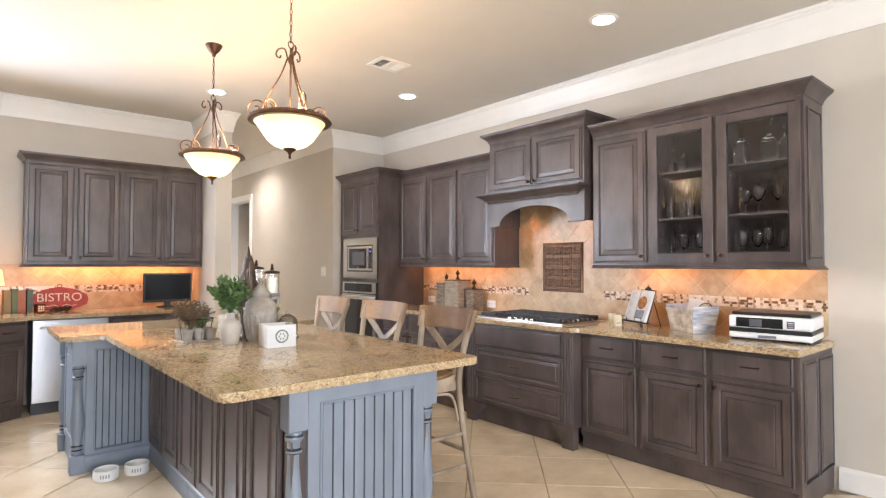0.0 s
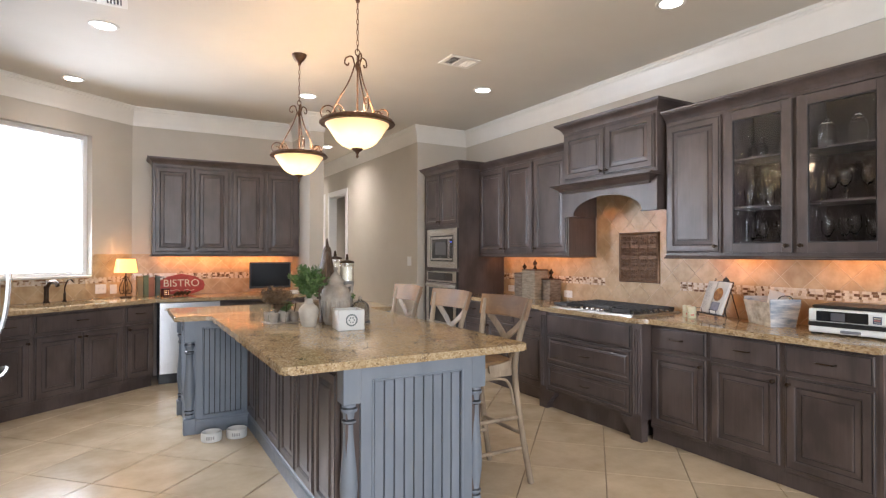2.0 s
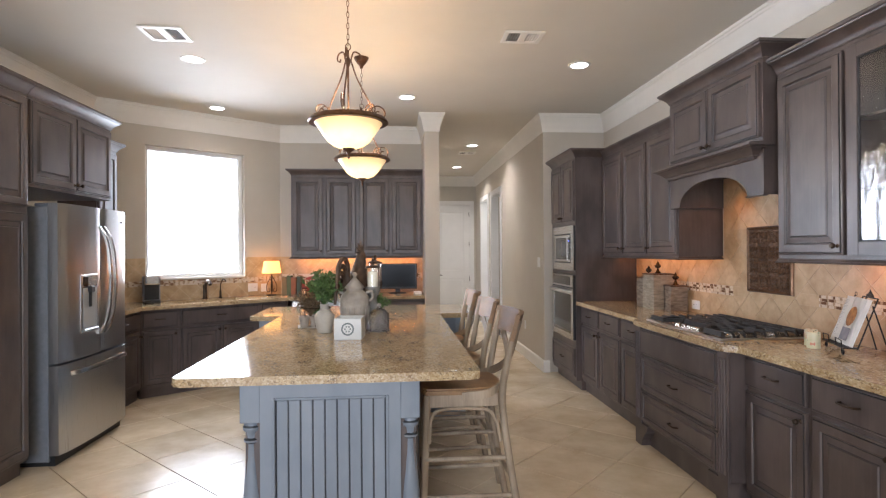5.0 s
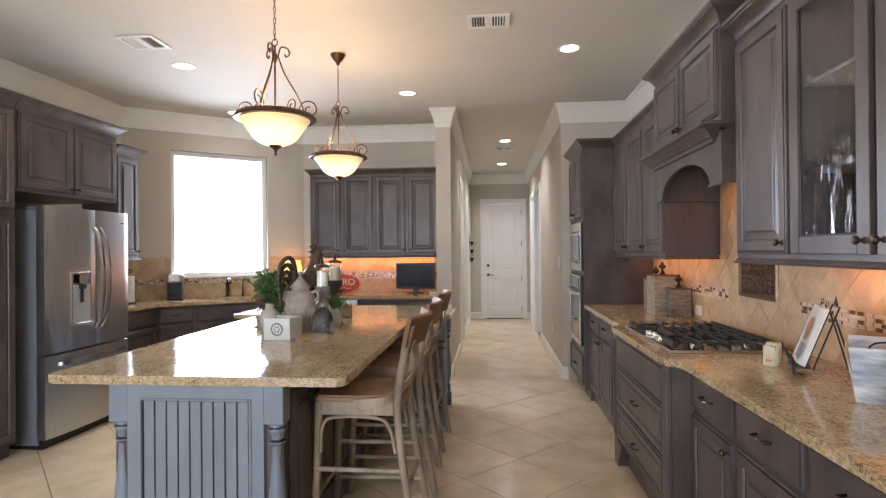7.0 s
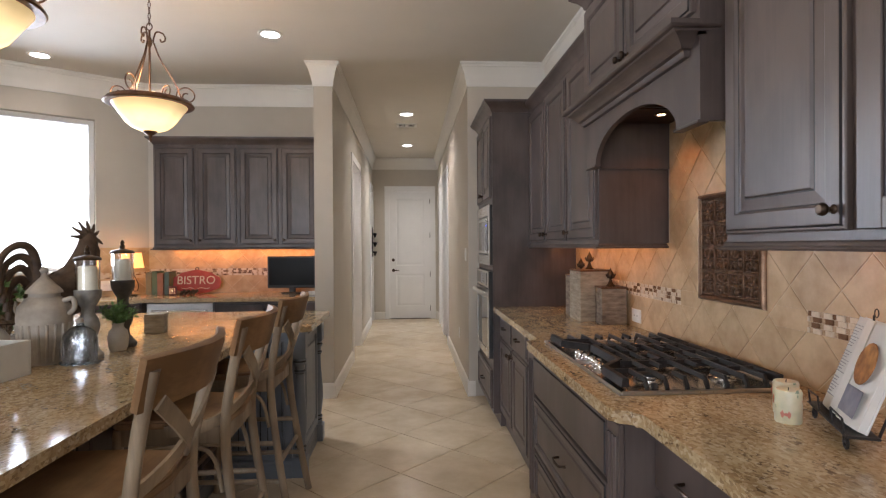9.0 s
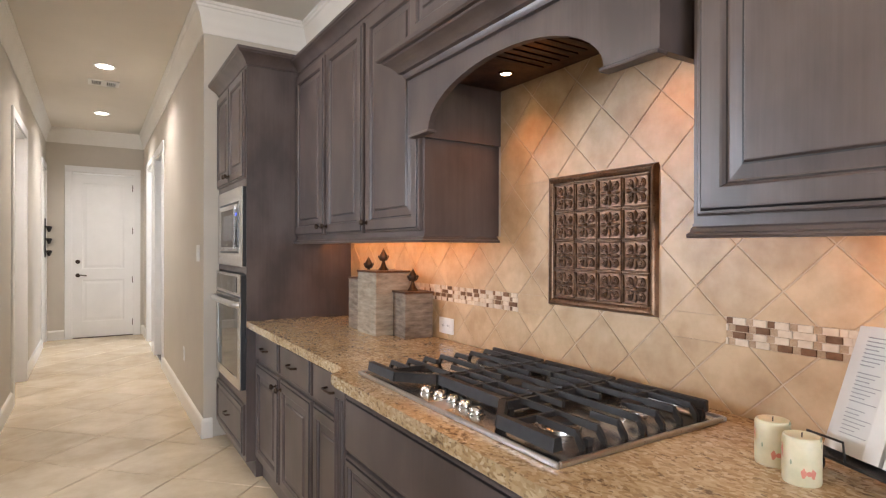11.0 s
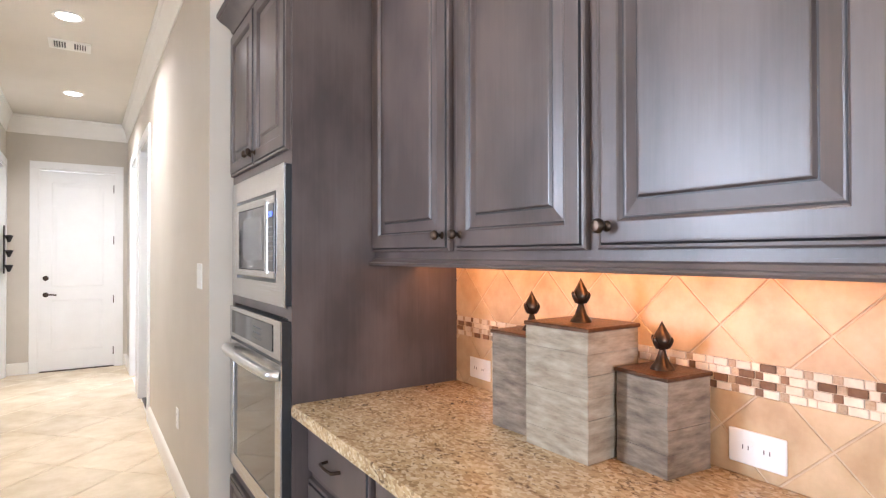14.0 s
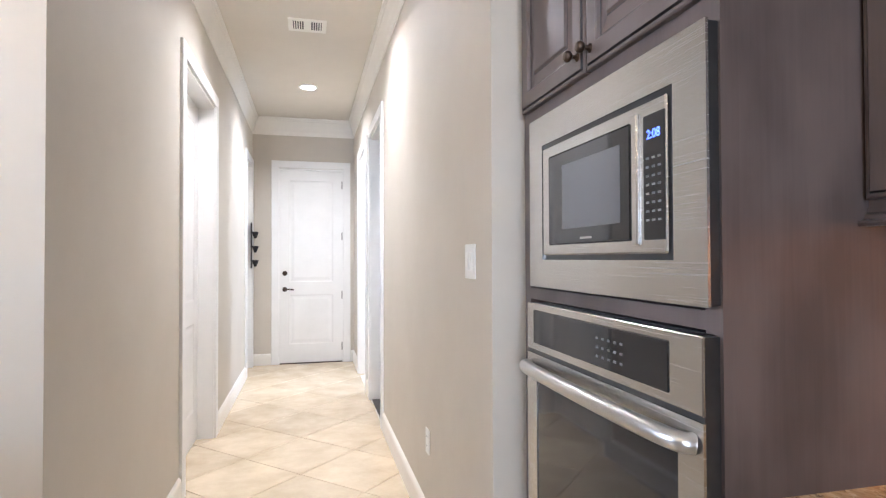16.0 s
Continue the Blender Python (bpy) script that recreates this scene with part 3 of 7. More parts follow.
def knob(parent, x, z, y=-0.021):
    b = lathe(bmesh.new(), [(0.0, 0.0), (0.011, 0.0), (0.010, 0.003), (0.0055, 0.006), (0.005, 0.014), (0.010, 0.017), (0.0145, 0.023), (0.0145, 0.029), (0.010, 0.035), (0, 0.037)], 14)
    b.transform(Matrix.Translation((x, y, z)) @ Matrix.Rotation(radians(90), 4, "X"))
    return part("knob", b, BRONZE, parent, "dark bronze knob", 40)


def pull(parent, x, z, y=-0.021, w=0.10):
    b = bmesh.new()
    pts = [(x - w / 2, y, z), (x - w / 2 + 0.004, y - 0.018, z)] + [(x + w * (k / 8 - 0.5) * 0.84, y - 0.026 - 0.004 * math.cos((k - 4) / 4 * 1.5), z) for k in range(9)] + [(x + w / 2 - 0.004, y - 0.018, z), (x + w / 2, y, z)]
    tube(b, pts, 0.0052, 7)
    return part("handle", b, BRONZE, parent, "dark bronze bar pull", 40)


def base_unit(m, w, label, drawer=True, doors=1, hinge_left=True, depth=0.60, group="base cabinets", top=0.88, toe=True, false_front=False):
    """Base cabinet, local x along the face, y into the wall, face frame at y = 0."""
    root = thing("base_cabinet", m, label, "cabinet", group)
    b = bmesh.new()
    box(b, 0, 0, 0.10, w, depth, top, 0.001)
    part("body", b, CAB, root)
    if toe:
        part("toe_kick", nb(0.0, 0.026, 0.0, w, depth - 0.01, 0.101), CAB, root)
    e = 0.018
    zt = 0.675
    if drawer:
        d = door_leaf("drawer", e, 0.70, w - e, 0.862, root, SLAB)
        pull(d, w / 2, 0.785, -0.021)
    else:
        zt = 0.862
    dw = (w - 2 * e - 0.006 * (doors - 1)) / doors
    for k in range(doors):
        x0 = e + k * (dw + 0.006)
        leaf = door_leaf("door", x0, 0.125, x0 + dw, zt, root)
        left = hinge_left if doors == 1 else k == 0
        knob(leaf, x0 + dw - 0.027 if left else x0 + 0.027, zt - 0.045)
    return root


CABCROWN = [(0, 0), (0.006, 0), (0.010, 0.006), (0.012, 0.016), (0.022, 0.030), (0.036, 0.046), (0.050, 0.056), (0.058, 0.060), (0.060, 0.066), (0.068, 0.070), (0.070, 0.085), (0, 0.085)]


def cabinet_crown(root, w, depth, z, left=True, right=True, out=1.0):
    """Stained crown round the front and the open sides."""
    pts = [(0, 0), (w, 0)]
    pts = ([(0, depth)] if left else []) + pts + ([(w, depth)] if right else [])
    prof = [(o * out - 0.001, u * out) for o, u in CABCROWN]
    part("crown", sweep(bmesh.new(), pts, prof, z=z), [CAB], root, "stained crown moulding", 25)


def light_rail(root, w, depth, z, left=False, right=False):
    pts = [(0, 0.0), (w, 0.0)]
    pts = ([(0, depth)] if left else []) + pts + ([(w, depth)] if right else [])
    prof = [(-0.012, -0.026), (0.024, -0.026), (0.026, -0.021), (0.024, -0.017), (0.014, -0.014), (0.010, -0.006), (0.004, -0.002), (0.004, 0.004), (-0.012, 0.004)]
    part("light_rail", sweep(bmesh.new(), pts, prof, z=z), [CAB], root, "", 25)


def upper_unit(m, w, z0, z1, label, doors=1, depth=0.36, hinge_left=True, glazed=False, name="wall_cabinet", group="wall cabinets", top_gap=0.03):
    root = thing(name, m, label, "cabinet", group)
    e = 0.016
    b = bmesh.new()
    if glazed:
        for nm, r in (("side", (0, 0, z0, 0.02, depth, z1)), ("side", (w - 0.02, 0, z0, w, depth, z1)), ("bottom", (0.02, 0.0, z0, w - 0.02, depth, z0 + 0.02)), ("top", (0.02, 0.0, z1 - 0.02, w - 0.02, depth, z1)), ("back", (0.02, depth - 0.012, z0 + 0.02, w - 0.02, depth, z1 - 0.02)), ("stile", (0.02, 0, z0 + 0.02, 0.045, 0.02, z1 - 0.02)), ("stile", (w - 0.045, 0, z0 + 0.02, w - 0.02, 0.02, z1 - 0.02))):
            part(nm, nb(*r), CAB, root)
        b.free()
    else:
        box(b, 0, 0, z0, w, depth, z1)
        part("body", b, CAB, root)
    dw = (w - 2 * e - 0.006 * (doors - 1)) / doors
    for k in range(doors):
        x0, x1 = e + k * (dw + 0.006), e + k * (dw + 0.006) + dw
        left = hinge_left if doors == 1 else k == 0
        za, zb = z0 + 0.020, z1 - top_gap
        if glazed:
            b = bmesh.new()
            f = 0.062
            for r in ((x0, za, x0 + f, zb), (x1 - f, za, x1, zb), (x0 + f, za, x1 - f, za + f), (x0 + f, zb - f, x1 - f, zb)):
                box(b, r[0], -0.021, r[1], r[2], -0.001, r[3], 0.002)
            box(b, x0 + f, -0.016, za + f, x0 + f + 0.008, -0.006, zb - f, 0, 1)
            box(b, x1 - f - 0.008, -0.016, za + f, x1 - f, -0.006, zb - f, 0, 1)
            box(b, x0 + f + 0.008, -0.016, za + f, x1 - f - 0.008, -0.006, za + f + 0.008, 0, 1)
            box(b, x0 + f + 0.008, -0.016, zb - f - 0.008, x1 - f - 0.008, -0.006, zb - f, 0, 1)
            leaf = part("door", b, [CAB, GLAZE], root, "glazed door with wavy seeded glass")
            gl = part("pane", nb(x0 + f - 0.002, -0.013, za + f - 0.002, x1 - f + 0.002, -0.009, zb - f + 0.002), SEEDED, leaf, "wavy seeded glass pane")
            gl.visible_shadow = False
            for f_ in (0.32, 0.66):
                zs = za + (zb - za) * f_
                part("shelf", nb(0.021, 0.03, zs - 0.007, w - 0.021, depth - 0.014, zs + 0.007), CAB, root)
        else:
            leaf = door_leaf("door", x0, za, x1, zb, root)
        knob(leaf, x1 - 0.028 if left else x0 + 0.028, za + 0.045)
    return root


RW = lambda x, y, z=0.0: pose(x, y, z, 0, 0, -90)   # things on the right wall: local x runs towards -y
FX, UX = 5.153, 5.385                                # base face, wall cabinet face
GB = "grey-brown stained raised-panel base cabinet with one drawer"
for y1, w, hl in ((6.42, 0.50, True), (5.92, 0.50, False), (5.42, 0.50, True)):
    base_unit(RW(FX, y1), w, GB + " beside the oven cabinet", hinge_left=hl, depth=RX - FX - 0.004)
for y1, w, hl in ((3.735, 0.485, True), (3.25, 0.49, True), (2.76, 0.495, False)):
    base_unit(RW(FX, y1), w, GB + " under the printer counter", hinge_left=hl, depth=RX - FX - 0.004)

# end panel of the run
endp = thing("end_panel", pose(FX, 2.265, 0, 0, 0, 0), "stained two-panel end of the base cabinets", "panel")
part("board", nb(-0.004, -0.018, 0.0, RX - FX - 0.006, -0.001, 0.88), CAB, endp)
for x0, x1 in ((0.04, 0.28), (0.32, 0.58)):
    b = rings(bmesh.new(), [(r[0], r[1], r[2], r[3], r[4] - 0.018) for r in nested(x0, 0.14, x1, 0.84, [(0, 0.004), (0, -0.006), (0.01, -0.008), (0.016, 0.0), (0.02, 0.0), (0.034, -0.007)])], lambda i: 1 if i == 2 else 0)
    part("panel", b, [CAB, GLAZE], endp)

# cooktop cabinet: stands forward, with fluted pilasters and shaped feet
cx = thing("cooktop_cabinet", RW(5.05, 4.89), "grey-brown stained cooktop cabinet with three drawer fronts and fluted pilasters", "cabinet")
W = 1.17
part("body", nb(0.0, 0.0, 0.16, W, RX - 5.05 - 0.004, 0.88), CAB, cx)
part("plinth", nb(0.09, 0.05, 0.0, W - 0.09, 0.6, 0.161), CAB, cx)
for z0, z1, prof in ((0.685, 0.865, SLAB), (0.425, 0.67, FRAMED), (0.185, 0.41, FRAMED)):
    d = door_leaf("drawer", 0.10, z0, W - 0.10, z1, cx, prof)
    if z0 < 0.6:
        pull(d, W / 2, (z0 + z1) / 2, -0.018)
for x0 in (0.0, W - 0.095):
    b = nb(x0, -0.016, 0.16, x0 + 0.095, 0.0, 0.88, 0.003)
    part("pilaster", b, CAB, cx)
    for k in range(3):
        xx = x0 + 0.024 + k * 0.0235
        b = tube(bmesh.new(), [(xx, -0.017, 0.20), (xx, -0.017, 0.84)], 0.008, 8)
        part("flute", b, [CAB], cx, "", 50)
    b = bmesh.new()
    s = 1 if x0 == 0 else -1
    xa = x0 if x0 == 0 else x0 + 0.095
    prism(b, [(xa, 0.0), (xa + s * 0.10, 0.0), (xa + s * 0.105, 0.03), (xa + s * 0.12, 0.06), (xa + s * 0.155, 0.10), (xa + s * 0.19, 0.13), (xa + s * 0.20, 0.165), (xa, 0.165)], -0.016, 0.05, 0, Matrix(((1, 0, 0, 0), (0, 0, 1, 0), (0, 1, 0, 0), (0, 0, 0, 1))))
    part("foot", b, CAB, cx, "scrolled bracket foot")

# wall cabinets, right wall
UT = 2.405
ul = upper_unit(RW(UX, 6.42), 0.52, 1.396, UT, "grey-brown stained wall cabinet with one raised-panel door", hinge_left=True, depth=RX - UX - 0.003)
um = upper_unit(RW(UX, 5.90), 0.50, 1.396, UT, "grey-brown stained wall cabinet with one raised-panel door", hinge_left=False, depth=RX - UX - 0.003)
ur = upper_unit(RW(UX, 5.40), 0.52, 1.396, UT, "grey-brown stained wall cabinet beside the range hood", hinge_left=False, depth=RX - UX - 0.003)
for r, w in ((ul, 0.52), (um, 0.50), (ur, 0.52)):
    cabinet_crown(r, w, 0.35, UT, False, False, 0.8)
    light_rail(r, w, 0.34, 1.396, False, r is ur)
u1 = upper_unit(RW(UX, 3.775), 0.48, 1.396, 2.43, "grey-brown stained wall cabinet with one raised-panel door", hinge_left=True, depth=RX - UX - 0.003)
u2 = upper_unit(RW(UX, 3.295), 0.49, 1.396, 2.43, "stained wall cabinet with a wavy glass door", glazed=True, hinge_left=True, depth=RX - UX - 0.003)
u3 = upper_unit(RW(UX, 2.805), 0.525, 1.396, 2.43, "stained wall cabinet with a wavy glass door", glazed=True, hinge_left=False, depth=RX - UX - 0.003)
for r, w, a, b_ in ((u1, 0.48, False, False), (u2, 0.49, False, False), (u3, 0.525, False, True)):
    cabinet_crown(r, w, 0.35, 2.43, a, b_)
    light_rail(r, w, 0.34, 1.396, False, b_)
b = rings(bmesh.new(), [(r[0], r[1], r[2], r[3], r[4]) for r in nested(0.05, 1.43, 0.31, 2.37, [(0, 0.0), (0, -0.008), (0.01, -0.010), (0.016, -0.002), (0.02, -0.002), (0.034, -0.008)])], lambda i: 1 if i == 2 else 0)
b.transform(Matrix.Translation((0.525, 0, 0)) @ Matrix.Rotation(radians(90), 4, "Z"))
part("side_panel", b, [CAB, GLAZE], u3)

# range hood cabinet
HX = 5.325
hood = thing("range_hood", RW(HX, 4.884), "stained wooden range hood with an arched valance and two doors", "range hood")
HW = 1.07
part("body", nb(0, 0, 2.02, HW, RX - HX - 0.004, 2.545), CAB, hood)
dw = (HW - 0.05) / 2
for k in range(2):
    x0 = 0.022 + k * (dw + 0.006)
    leaf = door_leaf("door", x0, 2.095, x0 + dw, 2.52, hood)
    knob(leaf, x0 + dw - 0.03 if k == 0 else x0 + 0.03, 2.13)
cabinet_crown(hood, HW, 0.40, 2.545, True, True)
ledge = [(-0.002, 0), (0.016, 0), (0.022, 0.010), (0.024, 0.018), (0.036, 0.022), (0.044, 0.034), (0.060, 0.050), (0.078, 0.060), (0.082, 0.066), (0.094, 0.068), (0.100, 0.074), (0.100, 0.088), (-0.002, 0.088)]
part("ledge", sweep(bmesh.new(), [(0.004, 0.058), (0.004, 0.001), (0.99, 0.001), (0.99, 0.058)], ledge, z=1.972), [CAB], hood, "stepped mantel ledge", 25)
VZ, A0, A1 = 1.762, 0.130, 0.922
arch = [(0, 2.03), (0, VZ), (A0, VZ)] + [(A0 + (A1 - A0) * (1 - math.cos(math.pi * k / 20)) / 2, VZ + 0.158 * math.sin(math.pi * k / 20)) for k in range(1, 20)] + [(A1, VZ), (HW, VZ), (HW, 2.03)]
SWAP = Matrix(((1, 0, 0, 0), (0, 0, 1, 0), (0, 1, 0, 0), (0, 0, 0, 1)))
part("valance", prism(bmesh.new(), arch, 0.0, 0.022, 0, SWAP), CAB, hood, "arched valance")
for x0, x1 in ((0, 0.02), (HW - 0.02, HW)):
    part("side_board", nb(x0, 0.022, VZ, x1, RX - HX - 0.006, 2.02), CAB, hood)
for x0, x1 in ((-0.001, A0 + 0.010), (A1 - 0.010, HW + 0.001)):
    part("foot_cap", nb(x0, -0.008, VZ - 0.008, x1, 0.026, VZ + 0.002, 0.002), CAB, hood, "thin moulded cap under the valance")
part("liner", nb(0.02, 0.03, 1.985, HW - 0.02, RX - HX - 0.006, 2.019), COPPER, hood, "copper-toned hood liner")
part("filter", nb(0.34, 0.09, 1.972, 0.73, 0.33, 1.986, 0.003), COPPER, hood, "framed filter panel")
for k in range(9):
    part("filter_slat", nb(0.36 + 0.040 * k, 0.105, 1.968, 0.376 + 0.040 * k, 0.315, 1.973), BRONZE, hood)
for lx in (0.22, 0.85):
    part("light", lathe(bmesh.new(), [(0.0, 0.0), (0.017, 0.0), (0.019, 0.002), (0.019, 0.008), (0, 0.008)], 16, (lx, 0.275, 1.980)), glowing("hood_bulb", (1.0, 0.72, 0.40), 16.0), hood, "small round hood light")
    part("light_ring", tube(bmesh.new(), [(lx + 0.025 * math.cos(a), 0.275 + 0.025 * math.sin(a), 1.983) for a in [2 * math.pi * j / 18 for j in range(18)]], 0.005, 6, closed=True), COPPER, hood, "", 50)

# tall oven cabinet
tall = thing("oven_cabinet", RW(5.085, 7.25), "tall grey-brown stained cabinet housing a microwave and oven", "cabinet")
TW = 0.84
D = RX - 5.085 - 0.004
for nm, r in (("side", (0, 0, 0.10, 0.04, D, 2.41)), ("side", (TW - 0.04, 0, 0.10, TW, D, 2.41)), ("bottom", (0.04, 0, 0.10, TW - 0.04, D, 0.50)), ("shelf", (0.04, 0, 1.195, TW - 0.04, D, 1.228)), ("upper_body", (0.04, 0, 1.715, TW - 0.04, D, 2.41)), ("back", (0.04, D - 0.05, 0.50, TW - 0.04, D, 1.715))):
    part(nm, nb(*r), CAB, tall)
part("toe_kick", nb(0, 0.055, 0, TW, D, 0.101), CAB, tall)
for k in range(2):
    x0 = 0.018 + k * 0.405
    leaf = door_leaf("door", x0, 1.755, x0 + 0.399, 2.385, tall)
    knob(leaf, x0 + 0.371 if k == 0 else x0 + 0.028, 1.80)
d = door_leaf("drawer", 0.018, 0.135, TW - 0.018, 0.43, tall, FRAMED)
pull(d, TW / 2, 0.285, -0.018)
cabinet_crown(tall, TW, 0.62, 2.41, True, True)

# desk wall cabinets
for k in range(4):
    r = upper_unit(pose(1.953 + k * 0.405, 7.775, 0), 0.405, 1.395, 2.40, "grey-brown stained wall cabinet over the desk counter", hinge_left=k % 2 == 0, depth=YB - 7.775 - 0.003)
    cabinet_crown(r, 0.405, 0.3, 2.40, k == 0, False, 0.85)
    light_rail(r, 0.405, 0.3, 1.395, k == 0, False)
base_unit(pose(2.62, 7.50, 0), 0.48, "grey-brown stained base cabinet under the desk", depth=0.59)
base_unit(pose(3.10, 7.50, 0), 0.478, "grey-brown stained base cabinet under the desk", depth=0.59)

# sink run on the slanting wall
SP = Vector((0.70, 6.553, 0))
smat = lambda s: Matrix.Translation(SP + Vector((DC, DS, 0)) * s) @ Matrix.Rotation(DIAG, 4, "Z")
base_unit(smat(0.0), 0.37, "grey-brown stained base cabinet beside the sink", depth=0.55)
sk = base_unit(smat(0.37), 0.86, "grey-brown stained sink base cabinet with a false drawer front", doors=2, depth=0.55)
base_unit(smat(1.23), 0.345, "grey-brown stained base cabinet beside the dishwasher", hinge_left=False, depth=0.55)
base_unit(pose(0.70, 5.80, 0, 0, 0, 90), 0.745, "grey-brown stained corner base cabinet by the refrigerator", depth=0.58)
# refrigerator surround
of = upper_unit(pose(0.81, 4.70, 0, 0, 0, 90), 1.075, 1.90, 2.50, "grey-brown stained cabinet above the refrigerator", doors=2, depth=0.70, top_gap=0.02)
cabinet_crown(of, 1.075, 0.6, 2.50, False, True)
pn = thing("pantry_cabinet", pose(0.81, 3.75, 0, 0, 0, 90), "tall grey-brown stained pantry cabinet beside the refrigerator", "cabinet")
part("body", nb(0, 0, 0.1, 0.945, 0.70, 2.50), CAB, pn)
part("toe_kick", nb(0, 0.05, 0, 0.945, 0.70, 0.101), CAB, pn)
for k in range(2):
    for z0, z1 in ((0.125, 1.72), (1.76, 2.48)):
        leaf = door_leaf("door", 0.016 + k * 0.46, z0, 0.47 + k * 0.46, z1, pn)
        knob(leaf, (0.44 if k == 0 else 0.505), z1 - 0.05 if z1 < 2 else z0 + 0.05)
cabinet_crown(pn, 0.945, 0.6, 2.50, True, False)
nu = upper_unit(pose(0.45, 6.25, 0, 0, 0, 90), 0.37, 1.40, 2.46, "narrow grey-brown stained wall cabinet by the window", depth=0.345)
cabinet_crown(nu, 0.37, 0.3, 2.46, False, True)
light_rail(nu, 0.37, 0.3, 1.40, False, True)

# ---- worktops ----
def eased_slab(outline, z0, z1, hole=None, r=0.014):
    """A stone top with a rounded edge; an optional hole is cut through."""
    bm = bmesh.new()
    if hole:
        loops = [outline, hole]
        es = []
        for lp in loops:
            vs = [bm.verts.new((x, y, z1)) for x, y in lp]
            es += [bm.edges.new((vs[k], vs[(k + 1) % len(vs)])) for k in range(len(vs))]
        bmesh.ops.triangle_fill(bm, use_beauty=True, edges=es)
        ex = bmesh.ops.extrude_face_region(bm, geom=bm.faces[:])
        for v in ex["geom"]:
            if isinstance(v, bmesh.types.BMVert):
                v.co.z = z0
        bmesh.ops.recalc_face_normals(bm, faces=bm.faces[:])
        return bm
    fine = []
    for k, p in enumerate(outline):
        a, c = Vector(p), Vector(outline[(k + 1) % len(outline)])
        n = max(1, round((c - a).length / 0.016))
        fine += [tuple(a.lerp(c, j / n)) for j in range(n)]
    prism(bm, fine, z0, z1)
    es = [e for e in bm.edges if abs(e.verts[0].co.z - e.verts[1].co.z) < 1e-6]
    bmesh.ops.bevel(bm, geom=es, offset=r, segments=4, profile=0.6, affect="EDGES")
    rng = random.Random(5)
    for v in bm.verts:
        if v.co.z < z1 - 0.001 and not v.co.z < z0 + 0.001:
            v.co += Vector((rng.uniform(-1, 1), rng.uniform(-1, 1), rng.uniform(-0.5, 0.5))) * 0.0016
    return bm


right_top = [(RX - 0.002, 2.236), (RX - 0.002, 6.418), (5.085, 6.418), (5.085, 4.925), (5.06, 4.895), (5.02, 4.885), (5.015, 4.86), (5.015, 3.765), (5.02, 3.735), (5.055, 3.715), (5.085, 3.695), (5.085, 2.236)]
solid("worktop", eased_slab(right_top, 0.882, 0.92), GRANITE, "polished golden-brown speckled granite worktop along the cooktop wall", "worktop", smooth=40)
left_top = [(LX + 0.002, 5.79), (0.74, 5.79), (0.74, 6.53), (1.976, 7.46), (PX - 0.002, 7.46), (PX - 0.002, YB - 0.002), (SLANT_R[0], YB - 0.002), (LX + 0.002, SLANT_L[1])]


def slant(s, d):
    """A plan point s along the slanting wall from the window's corner, d out into the room."""
    return (WA.x + DC * s + DS * d, WA.y + DS * s - DC * d)


hole = [slant(0.18, 0.14), slant(0.94, 0.14), slant(0.94, 0.52), slant(0.18, 0.52)]
solid("worktop", eased_slab(left_top, 0.882, 0.92, hole), GRANITE, "polished golden-brown speckled granite worktop round the sink", "worktop")

# ---- island ----
isl = thing("kitchen_island", pose(0, 0, 0), "blue-grey painted T-shaped kitchen island with bead-board ends and turned posts", "island")
IX0, IX1, IY0, IY1 = 2.555, 3.33, 3.270, 5.60
TX0, TX1, TY0, TY1 = 2.09, 3.82, 5.56, 6.27
part("body", nb(IX0 + 0.02, IY0 + 0.02, 0.0, IX1 - 0.02, IY1, 0.881), CAB, isl)
part("head_body", nb(TX0 + 0.05, TY0 + 0.036, 0.0, TX1 - 0.05, TY1 - 0.02, 0.881), BLUE, isl)


def bead_panel(m, w, z0, z1, parent, margin, boards):
    """Framed bead-board face in local x, z with the front at y = 0; each board is its own piece."""
    b = bmesh.new()
    top, bot = z1 - 0.060, z0 + 0.13
    for r in ((0, z0, margin, z1), (w - margin, z0, w, z1), (margin, top, w - margin, z1), (margin, z0, w - margin, bot)):
        box(b, r[0], 0, r[1], r[2], 0.02, r[3])
    for r in ((margin, bot, margin + 0.012, top), (w - margin - 0.012, bot, w - margin, top), (margin + 0.012, bot, w - margin - 0.012, bot + 0.012), (margin + 0.012, top - 0.012, w - margin - 0.012, top)):
        box(b, r[0], -0.005, r[1], r[2], 0.015, r[3], 0.003)
    b.transform(m)
    part("panel_frame", b, BLUE, parent)
    b = nb(margin + 0.010, 0.014, bot + 0.010, w - margin - 0.010, 0.019, top - 0.010)
    b.transform(m)
    part("panel_back", b, BLUEGLAZE, parent)
    bw = (w - 2 * margin - 0.030) / boards
    for k in range(boards):
        x = margin + 0.015 + k * bw
        b = nb(x + 0.0034, 0.007, bot + 0.015, x + bw - 0.0034, 0.016, top - 0.015, 0.0015)
        b.transform(m)
        part("bead_board", b, BLUE, parent)


